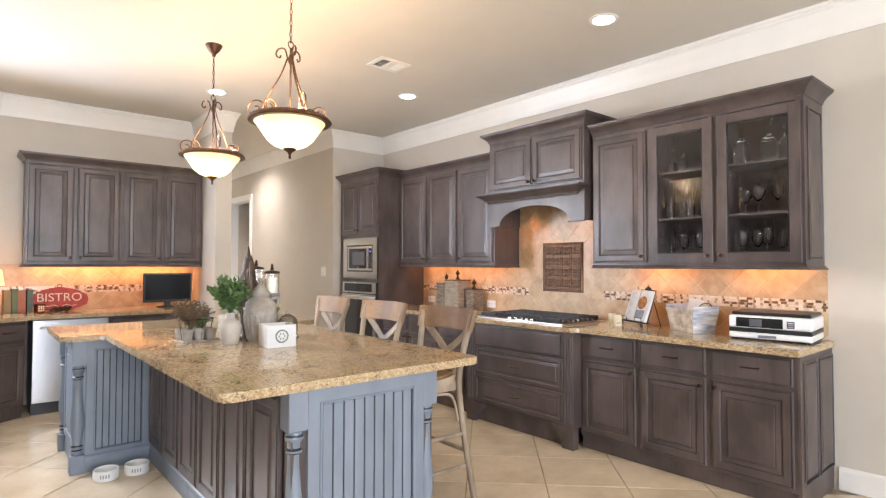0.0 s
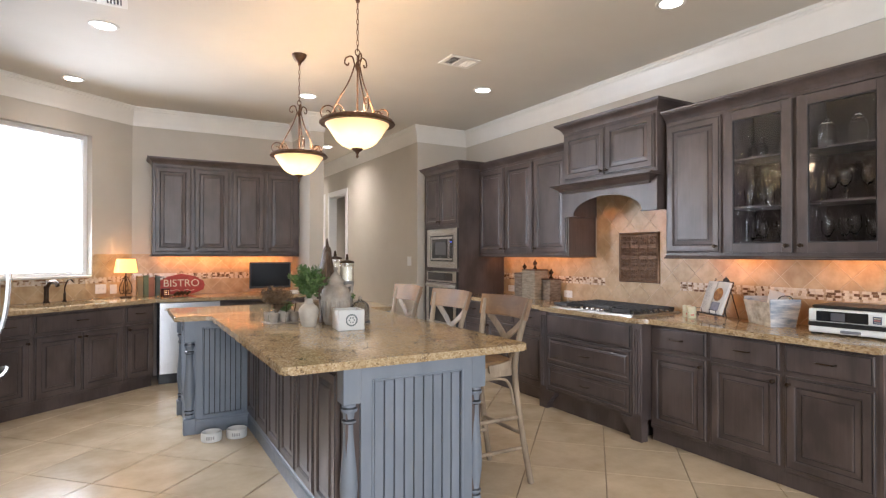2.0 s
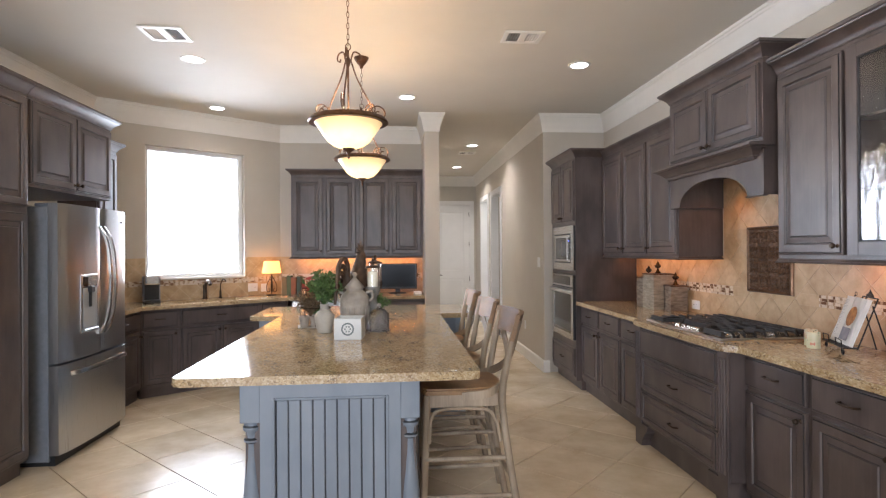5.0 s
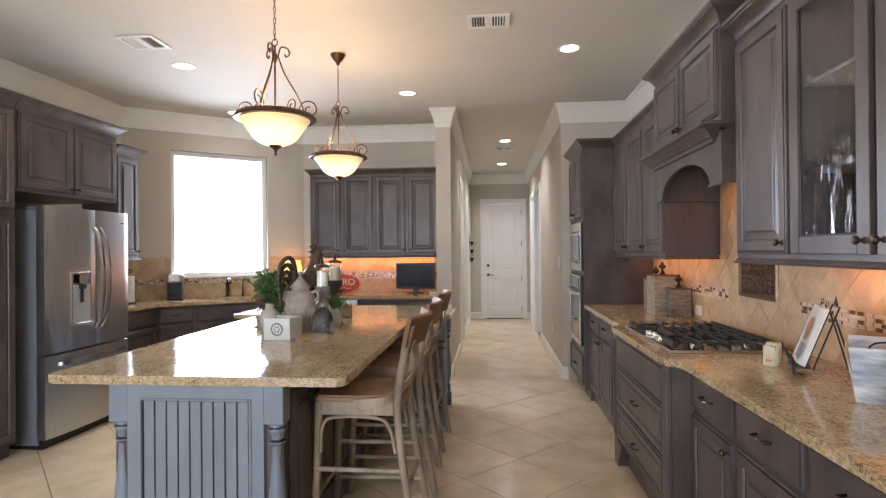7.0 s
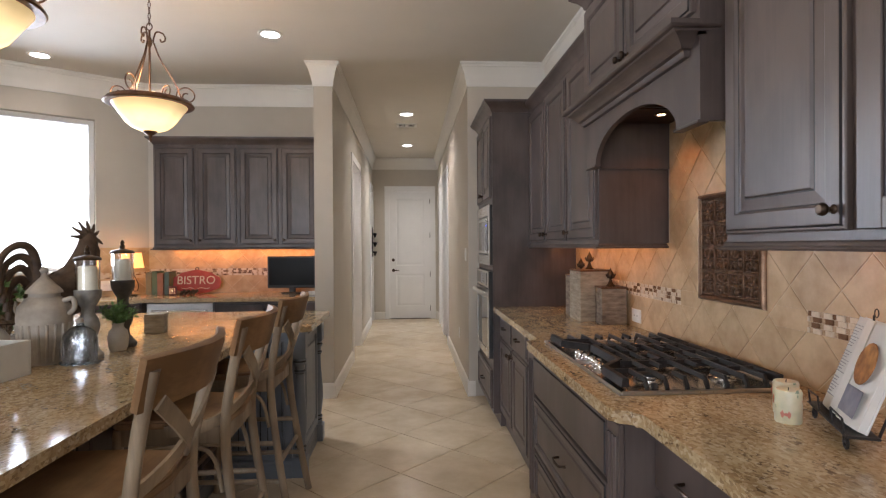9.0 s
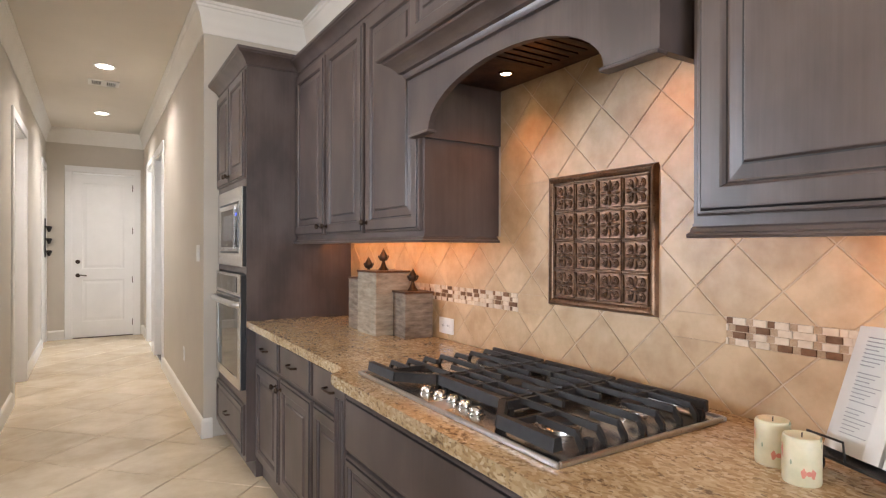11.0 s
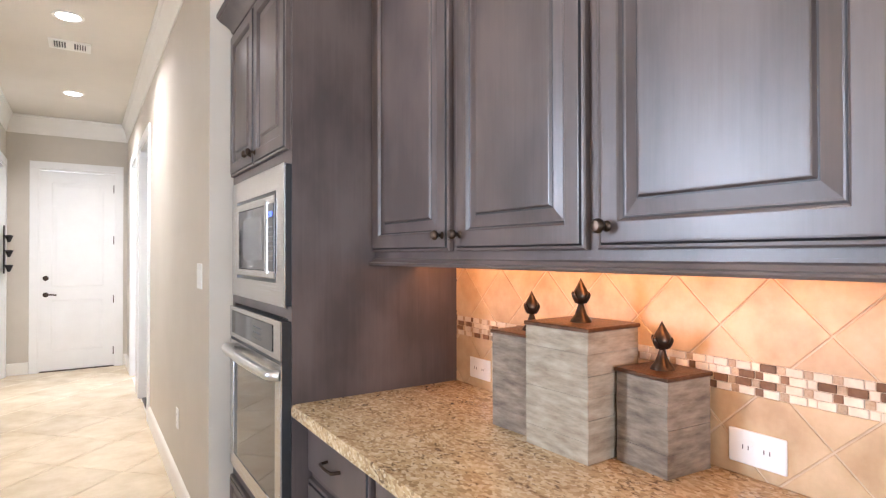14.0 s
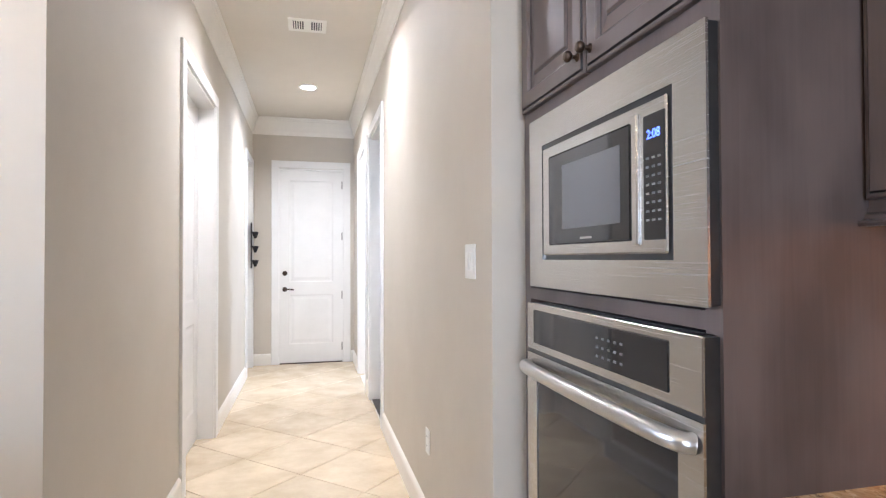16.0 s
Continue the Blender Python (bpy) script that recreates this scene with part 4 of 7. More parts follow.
def island_post(x, y, parent):
    """Square-topped turned post on a square block foot."""
    s = 0.043
    part("post_block", nb(x - s, y - s, 0.715, x + s, y + s, 0.881, 0.003), BLUE, parent)
    prof = [(0.030, 0.0), (0.034, 0.012), (0.034, 0.03), (0.027, 0.038), (0.036, 0.046), (0.036, 0.058), (0.028, 0.066), (0.030, 0.09), (0.039, 0.16), (0.042, 0.21), (0.039, 0.27), (0.031, 0.37), (0.027, 0.44), (0.026, 0.50), (0.034, 0.507), (0.036, 0.517), (0.027, 0.525), (0.029, 0.55), (0.038, 0.558), (0.040, 0.572), (0.034, 0.58), (0.034, 0.592), (0.040, 0.596)]
    b = lathe(bmesh.new(), prof, 20, (x, y, 0.12))
    for f in b.faces:
        zc = f.calc_center_median().z - 0.12
        f.material_index = 1 if (0.030 < zc < 0.040 or 0.058 < zc < 0.066 or 0.500 < zc < 0.506 or 0.518 < zc < 0.527 or 0.573 < zc < 0.583) else 0
    part("turned_post", b, [BLUE, BLUEGLAZE], parent, "turned and glazed post", 50)
    part("post_foot", nb(x - s, y - s, 0.0, x + s, y + s, 0.121, 0.003), BLUE, parent)


bead_panel(pose(IX0 + 0.085, IY0, 0), IX1 - IX0 - 0.17, 0.0, 0.881, isl, 0.052, 9)
for x, y in ((IX0 + 0.043, IY0 + 0.043), (IX1 - 0.043, IY0 + 0.043), (TX0 + 0.043, TY0 + 0.043), (TX1 - 0.043, TY0 + 0.043), (TX0 + 0.043, TY1 - 0.043), (TX1 - 0.043, TY1 - 0.043)):
    island_post(x, y, isl)
# thin dark strip flush with the body, painted in place of a recess
part("corner_recess", nb(IX0 + 0.02, IY0 + 0.088, 0.1, IX0 + 0.04, IY0 + 0.10, 0.88), BLUEGLAZE, isl)
bead_panel(pose(TX0 + 0.086, TY0 + 0.012, 0), IX0 - TX0 - 0.07, 0.0, 0.881, isl, 0.045, 7)
bead_panel(pose(IX1 - 0.02, TY0 + 0.012, 0), TX1 - IX1 - 0.066, 0.0, 0.881, isl, 0.045, 7)
# panelled long side and its doors
for k in range(6):
    y1 = IY1 - 0.05 - k * 0.365
    b = rings(bmesh.new(), nested(0, 0.13, 0.345, 0.84, RAISED), lambda i: 1 if i in GROOVES else 0)
    b.transform(pose(IX0 + 0.02, y1, 0, 0, 0, -90))
    part("side_panel", b, [CAB, GLAZE], isl, "grey-brown stained raised panel")
    b = rings(bmesh.new(), nested(0, 0.13, 0.345, 0.84, RAISED), lambda i: 1 if i in GROOVES else 0)
    b.transform(pose(IX1 - 0.02, y1 - 0.345, 0, 0, 0, 90))
    part("side_panel", b, [CAB, GLAZE], isl, "grey-brown stained raised panel")
for y0, y1 in ((TY0 + 0.09, TY1 - 0.09),):
    for x, ang, yy in ((TX0 + 0.05, -90, y1), (TX1 - 0.05, 90, y0)):
        b = rings(bmesh.new(), nested(0, 0.13, y1 - y0, 0.84, RAISED), lambda i: 1 if i in GROOVES else 0)
        b.transform(pose(x, yy, 0, 0, 0, ang))
        part("end_panel", b, [BLUE, BLUEGLAZE], isl)
skirt = [(-0.001, 0), (0.012, 0), (0.012, 0.085), (0.008, 0.095), (0.008, 0.105), (-0.001, 0.115)]
for pts in ([(IX0 + 0.02, TY0), (IX0 + 0.02, IY0 + 0.09)], [(IX1 - 0.02, IY0 + 0.09), (IX1 - 0.02, TY0)], [(IX1 - 0.02, TY0 + 0.012), (TX1 - 0.086, TY0 + 0.012)], [(TX0 + 0.086, TY0 + 0.012), (IX0 + 0.02, TY0 + 0.012)], [(TX0 + 0.05, TY1 - 0.09), (TX0 + 0.05, TY0 + 0.09)], [(TX1 - 0.05, TY0 + 0.09), (TX1 - 0.05, TY1 - 0.09)], [(TX1 - 0.09, TY1 - 0.02), (TX0 + 0.09, TY1 - 0.02)]):
    part("skirting", sweep(bmesh.new(), pts, skirt), BLUE, isl)
part("outlet", nb(TX0 + 0.040, TY0 + 0.16, 0.74, TX0 + 0.0441, TY0 + 0.23, 0.85, 0.001), WHITEPL, isl, "white power outlet")
island_top = [(2.30, 3.245), (3.575, 3.245), (3.60, 3.27), (3.60, 5.52), (3.835, 5.52), (3.86, 5.545), (3.86, 6.295), (3.835, 6.32), (2.045, 6.32), (2.02, 6.295), (2.02, 5.545), (2.045, 5.52), (2.275, 5.52), (2.275, 3.27)]
solid("island_worktop", eased_slab(island_top[::-1], 0.882, 0.92), GRANITE, "polished golden-brown granite island top with an overhang", "worktop", smooth=40)

# ---- counter stools ----
def bent(pts, n=10):
    """A smooth line through a few points."""
    pts = [Vector(p) for p in pts]
    out = []
    ext = [pts[0] * 2 - pts[1]] + pts + [pts[-1] * 2 - pts[-2]]
    for i in range(1, len(ext) - 2):
        p0, p1, p2, p3 = ext[i - 1:i + 3]
        for k in range(n):
            t = k / n
            out.append(0.5 * ((2 * p1) + (p2 - p0) * t + (2 * p0 - 5 * p1 + 4 * p2 - p3) * t * t + (3 * p1 - p0 - 3 * p2 + p3) * t ** 3))
    out.append(pts[-1])
    return out


def strap(bm, line, wide, thick, across):
    """A flat bent slat: a line with a rectangular section, wide along the vector 'across'."""
    line = [Vector(p) for p in line]
    rows = []
    for i, p in enumerate(line):
        t = (line[min(i + 1, len(line) - 1)] - line[max(i - 1, 0)]).normalized()
        a = Vector(across)
        a = (a - t * a.dot(t)).normalized()
        nrm = t.cross(a).normalized()
        rows.append([bm.verts.new(p + a * wide / 2 * s + nrm * thick / 2 * q) for s, q in ((-1, -1), (1, -1), (1, 1), (-1, 1))])
    for a, b in zip(rows, rows[1:]):
        for k in range(4):
            bm.faces.new([a[k], a[(k + 1) % 4], b[(k + 1) % 4], b[k]])
    bm.faces.new(rows[0][::-1])
    bm.faces.new(rows[-1])
    return bm


def counter_stool(m):
    """X-back stool; local -y is its front."""
    root = thing("counter_stool", m, "weathered oak counter stool with a crossed X back", "stool", "stools along the island")
    sz = 0.73
    b = bmesh.new()
    outline = [(-0.20, -0.20), (-0.17, -0.225), (0.17, -0.225), (0.20, -0.20), (0.205, 0.0), (0.175, 0.19), (0.0, 0.205), (-0.175, 0.19), (-0.205, 0.0)]
    prism(b, outline, sz - 0.002, sz + 0.030)
    bmesh.ops.bevel(b, geom=[e for e in b.edges if abs(e.verts[0].co.z - e.verts[1].co.z) < 1e-6], offset=0.009, segments=2, affect="EDGES")
    part("seat", b, CHAIRTOP, root, "worn brown wooden seat", 40)
    b = bmesh.new()
    for r in ((-0.19, -0.21, 0.19, -0.185), (-0.175, 0.165, 0.175, 0.19), (-0.19, -0.185, -0.165, 0.165), (0.165, -0.185, 0.19, 0.165)):
        box(b, r[0], r[1], sz - 0.065, r[2], r[3], sz - 0.001, 0.003)
    part("seat_frame", b, CHAIRWOOD, root)
    for s in (-1, 1):
        b = tube(bmesh.new(), bent([(s * 0.178, -0.195, sz - 0.005), (s * 0.185, -0.21, 0.33), (s * 0.195, -0.225, 0.0)], 5), 0.019, 10)
        part("leg", b, CHAIRWOOD, root, "", 50)
        b = tube(bmesh.new(), bent([(s * 0.222, 0.285, 0.0), (s * 0.208, 0.225, 0.34), (s * 0.192, 0.185, 0.69), (s * 0.208, 0.215, 0.92), (s * 0.232, 0.262, 1.10)], 6), 0.019, 10)
        part("leg", b, CHAIRWOOD, root, "back leg rising to the top rail", 50)
        for z, y0, y1 in ((0.22, -0.215, 0.243), (0.41, -0.208, 0.212)):
            b = tube(bmesh.new(), [(s * 0.192, y0, z), (s * 0.200, y1, z)], 0.0125, 8)
            part("stretcher", b, CHAIRWOOD, root, "", 50)
        arc = bent([(s * 0.192, -0.185, 0.49), (s * 0.192, -0.175, 0.61), (s * 0.192, -0.12, 0.655), (s * 0.192, 0.08, 0.655), (s * 0.192, 0.145, 0.61), (s * 0.195, 0.175, 0.49)], 5)
        part("bentwood_brace", tube(bmesh.new(), arc, 0.0085, 7), CHAIRWOOD, root, "", 50)
    for y, z in ((-0.212, 0.28), (0.225, 0.31)):
        part("stretcher", tube(bmesh.new(), [(-0.19, y, z), (0.19, y, z)], 0.0125, 8), CHAIRWOOD, root, "", 50)
    rail = [(-0.255 + 0.51 * k / 14, 0.24 + 0.065 * math.sin(math.pi * k / 14), 1.065) for k in range(15)]
    b = strap(bmesh.new(), rail, 0.135, 0.022, (0, 0.28, 1))
    part("top_rail", b, CHAIRTOP, root, "broad curved top rail", 60)
    for s in (-1, 1):
        line = bent([(s * 0.195, 0.262, 1.01), (s * 0.06, 0.262, 0.905), (-s * 0.08, 0.225, 0.81), (-s * 0.205, 0.135, 0.745), (-s * 0.212, -0.02, 0.722)], 5)
        b = strap(bmesh.new(), line, 0.042, 0.010, (0, 0.25, 1))
        part("cross_slat", b, CHAIRWOOD, root, "", 60)
    return root


stool = counter_stool(pose(3.575, 3.78, 0, 0, 0, -90))
copy_thing(stool, pose(3.575, 4.46, 0, 0, 0, -88))
copy_thing(stool, pose(3.57, 5.20, 0, 0, 0, -91))

# ---- pendants and ceiling fittings ----
def scroll(c, r0, r1, a0, turns, plane_u, n=26):
    """A spiral in the plane of plane_u and z."""
    out = []
    for k in range(n + 1):
        f = k / n
        a = a0 + turns * 2 * math.pi * f
        r = r0 + (r1 - r0) * f
        out.append(Vector(c) + Vector(plane_u) * r * math.cos(a) + Vector((0, 0, 1)) * r * math.sin(a))
    return out


def bowl_glass():
    """Lit cream glass, brightest low down where the bulbs sit close to it."""
    m = glowing("lit_alabaster_glass", (1.0, 0.74, 0.36), 1.2)
    t = m.node_tree.nodes.new("ShaderNodeTexCoord")
    s = m.node_tree.nodes.new("ShaderNodeSeparateXYZ")
    link(m, t, "Object", s, 0)
    r = node(m, "ShaderNodeMapRange")
    r.interpolation_type = "SMOOTHSTEP"
    r.inputs["From Min"].default_value, r.inputs["From Max"].default_value = 2.215, 2.10
    r.inputs["To Min"].default_value, r.inputs["To Max"].default_value = 0.45, 1.6
    link(m, s, "Z", r, 0)
    n = node(m, "ShaderNodeTexNoise", Scale=14.0, Detail=3.0)
    link(m, t, "Object", n, "Vector")
    q = node(m, "ShaderNodeMapRange")
    q.inputs["To Min"].default_value, q.inputs["To Max"].default_value = 0.75, 1.25
    link(m, n, 0, q, 0)
    k = node(m, "ShaderNodeMath")
    k.operation = "MULTIPLY"
    link(m, r, 0, k, 0)
    link(m, q, 0, k, 1)
    link(m, k, 0, m.node_tree.nodes["Principled BSDF"], "Emission Strength")
    return m


BOWL = bowl_glass()


def pendant(x, y):
    root = thing("pendant_light", pose(x, y, 0), "bronze scroll pendant with a glowing cream glass bowl", "pendant light", "pendants over the island")
    part("canopy", lathe(bmesh.new(), [(0.0, -0.09), (0.012, -0.09), (0.016, -0.07), (0.04, -0.045), (0.058, -0.015), (0.062, 0.0), (0, 0.0)], 20, (0, 0, CEIL)), COPPER, root, "bronze ceiling canopy", 40)
    zt, z = 2.69, CEIL - 0.095
    k = 0
    while z > zt:
        b = bmesh.new()
        u = Vector((1, 0, 0)) if k % 2 else Vector((0, 1, 0))
        pts = [Vector((0, 0, z - 0.02)) + u * 0.007 * math.cos(a) + Vector((0, 0, 1)) * 0.02 * math.sin(a) for a in [2 * math.pi * j / 10 for j in range(10)]]
        tube(b, pts, 0.0022, 5, closed=True)
        part("chain_link", b, COPPER, root)
        z -= 0.033
        k += 1
    part("ring", tube(bmesh.new(), [(0.016 * math.cos(a), 0, 2.668 + 0.02 * math.sin(a)) for a in [2 * math.pi * j / 14 for j in range(14)]], 0.0032, 6, closed=True), COPPER, root)
    part("stem", lathe(bmesh.new(), [(0.006, 2.230), (0.006, 2.550), (0.012, 2.560), (0.016, 2.580), (0.012, 2.600), (0.006, 2.610), (0.006, 2.650), (0, 2.650)], 12), COPPER, root, "", 40)
    for j in range(3):
        a = radians(25 + 120 * j)
        u = (math.cos(a), math.sin(a), 0)
        U = Vector(u)
        arm = bent([U * 0.175 + Vector((0, 0, 2.240)), U * 0.135 + Vector((0, 0, 2.350)), U * 0.055 + Vector((0, 0, 2.490)), U * 0.018 + Vector((0, 0, 2.590))], 8)
        top = bent([U * 0.018 + Vector((0, 0, 2.590)), U * 0.035 + Vector((0, 0, 2.642)), U * 0.072 + Vector((0, 0, 2.638)), U * 0.082 + Vector((0, 0, 2.605)), U * 0.062 + Vector((0, 0, 2.590)), U * 0.056 + Vector((0, 0, 2.605))], 6)
        part("arm", tube(bmesh.new(), arm + top[1:], 0.0048, 7), COPPER, root, "curved bronze arm with a scrolled tip", 50)
        sc = [U * 0.140 + Vector((0, 0, 2.235))] + scroll(U * 0.196 + Vector((0, 0, 2.290)), 0.060, 0.014, radians(200), -1.35, u)
        part("scroll", tube(bmesh.new(), sc, 0.0042, 7), COPPER, root, "bronze scroll on the rim", 50)
        a2 = a + radians(60)
        u2 = (math.cos(a2), math.sin(a2), 0)
        U2 = Vector(u2)
        sc = [U2 * 0.12 + Vector((0, 0, 2.225))] + scroll(U2 * 0.165 + Vector((0, 0, 2.268)), 0.046, 0.012, radians(200), -1.3, u2)
        part("scroll", tube(bmesh.new(), sc, 0.0038, 7), COPPER, root, "bronze scroll on the rim", 50)
    rim = [(0.205, 2.212), (0.255, 2.212), (0.262, 2.218), (0.258, 2.226), (0.252, 2.230), (0.246, 2.240), (0.236, 2.244), (0.205, 2.236), (0.200, 2.222)]
    b = bmesh.new()
    ringsv = [[b.verts.new((0.905 * r * math.cos(2 * math.pi * k / 40), 0.905 * r * math.sin(2 * math.pi * k / 40), z)) for k in range(40)] for r, z in rim]
    for i in range(len(rim)):
        A, B = ringsv[i], ringsv[(i + 1) % len(rim)]
        for k in range(40):
            b.faces.new([A[k], A[(k + 1) % 40], B[(k + 1) % 40], B[k]])
    part("rim", b, COPPER, root, "wide bronze rim", 40)
    outer = [(0.222, 2.214), (0.212, 2.200), (0.190, 2.174), (0.165, 2.140), (0.140, 2.108), (0.105, 2.082), (0.065, 2.067), (0.03, 2.061)]
    prof = outer + [(r - 0.005, z + 0.004) for r, z in outer[::-1]]
    b = bmesh.new()
    rv = [[b.verts.new((0.905 * r * math.cos(2 * math.pi * k / 36), 0.905 * r * math.sin(2 * math.pi * k / 36), z)) for k in range(36)] for r, z in prof]
    for i in range(len(prof)):
        A, B = rv[i], rv[(i + 1) % len(prof)]
        for k in range(36):
            b.faces.new([A[k], A[(k + 1) % 36], B[(k + 1) % 36], B[k]])
    part("bowl", b, BOWL, root, "glowing cream glass bowl", 60)
    part("finial", lathe(bmesh.new(), [(0.0, 2.002), (0.006, 2.006), (0.009, 2.016), (0.005, 2.026), (0.010, 2.032), (0.012, 2.040), (0.034, 2.055), (0.038, 2.064), (0, 2.067)], 16), COPPER, root, "bronze finial", 40)


pendant(2.955, 4.15)
pendant(2.955, 5.50)

LENS = glowing("downlight_lens", (1.0, 0.96, 0.90), 14.0)
for dx, dy in DOWNLIGHTS:
    root = thing("recessed_downlight", pose(dx, dy, CEIL), "round white recessed downlight, lit, in the ceiling", "downlight", "ceiling downlights")
    b = bmesh.new()
    rv = [[b.verts.new((r * math.cos(2 * math.pi * k / 32), r * math.sin(2 * math.pi * k / 32), z)) for k in range(32)] for r, z in ((0.072, 0.0), (0.098, 0.0), (0.096, -0.006), (0.080, -0.009), (0.072, -0.006))]
    for i in range(5):
        A, B = rv[i], rv[(i + 1) % 5]
        for k in range(32):
            b.faces.new([A[k], A[(k + 1) % 32], B[(k + 1) % 32], B[k]])
    part("trim_ring", b, TRIM, root, "", 40)
    part("lens", lathe(bmesh.new(), [(0.0, -0.005), (0.073, -0.005), (0.073, 0.0), (0, 0.0)], 32), LENS, root, "glowing lens")


def ceiling_vent(x0, y0, x1, y1, along_x=True):
    cxm, cym = (x0 + x1) / 2, (y0 + y1) / 2
    root = thing("ceiling_vent", pose(cxm, cym, CEIL), "white metal air vent in the ceiling", "vent", "ceiling vents")
    w, h = (x1 - x0) / 2, (y1 - y0) / 2
    e, c = (0.03, 0.028) if h > 0.09 else (0.016, 0.006)
    # near-black sheet behind the slats stands in for shade in the duct
    part("backing", nb(-w + 0.01, -h + 0.01, -0.004, w - 0.01, h - 0.01, -0.001), DUCT_SHADE, root)
    b = bmesh.new()
    for r in ((-w, -h, w, -h + e), (-w, h - e, w, h), (-w, -h + e, -w + 0.035, h - e), (w - 0.035, -h + e, w, h - e), (-c, -h + e, c, h - e)):
        box(b, r[0], r[1], -0.012, r[2], r[3], -0.0005, 0.002)
    part("frame", b, TRIM, root)
    n = max(4, int((w - 0.063) / 0.021))
    for s in (-1, 1):
        for k in range(n):
            x = s * (c + 0.006 + (w - 0.072) * (k + 0.5) / n)
            b = nb(-0.005, -h + e, -0.0008, 0.005, h - e, 0.0008)
            b.transform(Matrix.Translation((x, 0, -0.007)) @ Matrix.Rotation(s * 0.7, 4, "Y"))
            part("slat", b, TRIM, root)


ceiling_vent(1.40, 4.93, 1.70, 5.20)
ceiling_vent(4.05, 4.84, 4.35, 5.07)
ceiling_vent(4.28, 9.80, 4.56, 10.02)

# ---- appliances ----
# refrigerator, local x along its face, y into the wall
fr = thing("refrigerator", pose(0.87, 4.81, 0, 0, 0, 90), "stainless steel French-door refrigerator with a bottom freezer drawer", "refrigerator")
FW = 0.935
part("body", nb(0.004, 0.0, 0.03, FW - 0.004, 0.74, 1.775, 0.006), GREYSIDE, fr, "grey textured cabinet sides")


def bowed(x0, x1, z0, z1, mid, depth=0.075, n=10):
    """A door skin bowed outwards about the middle of the appliance."""
    bm = bmesh.new()
    pr = []
    for k in range(n + 1):
        x = x0 + (x1 - x0) * k / n
        y = -depth - 0.022 * (1 - ((x - mid) / (FW / 2)) ** 2)
        if k in (0, n):
            y += 0.010
        pr.append((x, y))
    poly = pr + [(x1, -0.002), (x0, -0.002)]
    prism(bm, poly, z0, z1)
    es = [e for e in bm.edges if abs(e.verts[0].co.z - e.verts[1].co.z) < 1e-6 and max(v.co.y for v in e.verts) < -0.05]
    bmesh.ops.bevel(bm, geom=es, offset=0.004, segments=2, affect="EDGES")
    return bm


SEAM = 0.505
dl = part("door", bowed(0.0, SEAM - 0.003, 0.70, 1.80, FW / 2), STEEL, fr, "stainless door with a water dispenser", 35)
dr = part("door", bowed(SEAM + 0.003, FW, 0.70, 1.80, FW / 2), STEEL, fr, "stainless door", 35)
dz = part("freezer_drawer", bowed(0.0, FW, 0.075, 0.685, FW / 2), STEEL, fr, "stainless freezer drawer", 35)
for d, x in ((dl, SEAM - 0.035), (dr, SEAM + 0.035)):
    yf = -0.10
    line = bent([(x, yf + 0.004, 0.84), (x, yf - 0.042, 0.92), (x, yf - 0.070, 1.05), (x, yf - 0.082, 1.25), (x, yf - 0.070, 1.45), (x, yf - 0.042, 1.58), (x, yf + 0.004, 1.66)], 6)
    part("handle", strap(bmesh.new(), line, 0.026, 0.016, (1, 0, 0)), STEELH, d, "bowed steel handle", 50)
line = bent([(0.10, -0.088, 0.615), (0.14, -0.13, 0.622), (0.30, -0.152, 0.628), (FW / 2, -0.16, 0.63), (FW - 0.30, -0.152, 0.628), (FW - 0.14, -0.13, 0.622), (FW - 0.10, -0.088, 0.615)], 5)
part("handle", strap(bmesh.new(), line, 0.03, 0.018, (0, 0, 1)), STEELH, dz, "bowed steel drawer handle", 50)
disp = part("dispenser", nb(0.215, -0.104, 0.875, 0.435, -0.088, 1.300, 0.006), STEELH, dl, "recessed water dispenser surround")
part("dispenser_cavity", nb(0.232, -0.1055, 0.905, 0.418, -0.1025, 1.200, 0.003), material("pale_dispenser_lining", (0.42, 0.43, 0.44), 0.35), disp, "pale grey dispenser recess")
part("dispenser_ledge", nb(0.225, -0.118, 0.885, 0.425, -0.100, 0.902, 0.004), STEELH, disp)
part("dispenser_display", nb(0.235, -0.1065, 1.215, 0.30, -0.1025, 1.285, 0.002), BLACKGLASS, disp, "small black display")
part("dispenser_spout", nb(0.290, -0.132, 1.165, 0.350, -0.10, 1.215, 0.008), BLACK, disp, "black dispenser spout")
part("dispenser_paddle", nb(0.305, -0.114, 1.06, 0.335, -0.104, 1.165, 0.003), BLACK, disp)
part("hinge_cover", nb(0.02, -0.06, 1.776, 0.12, 0.10, 1.80, 0.006), GREYSIDE, fr)
part("hinge_cover", nb(FW - 0.12, -0.06, 1.776, FW - 0.02, 0.10, 1.80, 0.006), GREYSIDE, fr)
part("badge", nb(FW - 0.13, -0.0925, 1.70, FW - 0.09, -0.088, 1.712), CHROME, fr, "small chrome badge")
part("grille", nb(0.02, -0.03, 0.0, FW - 0.02, 0.7, 0.07), BLACK, fr)

# dishwasher
dw_ = thing("dishwasher", pose(2.008, 7.49, 0), "stainless steel dishwasher with a bar handle", "dishwasher")
part("body", nb(0.004, 0.03, 0.10, 0.606, 0.58, 0.878), BLACK, dw_)
dd = part("door", nb(0.004, -0.012, 0.115, 0.606, 0.03, 0.872, 0.004), STEEL, dw_)
part("handle", tube(bmesh.new(), [(0.06, -0.012, 0.80), (0.06, -0.05, 0.805), (0.305, -0.058, 0.806), (0.55, -0.05, 0.805), (0.55, -0.012, 0.80)], 0.011, 10), STEELH, dd, "steel bar handle", 50)
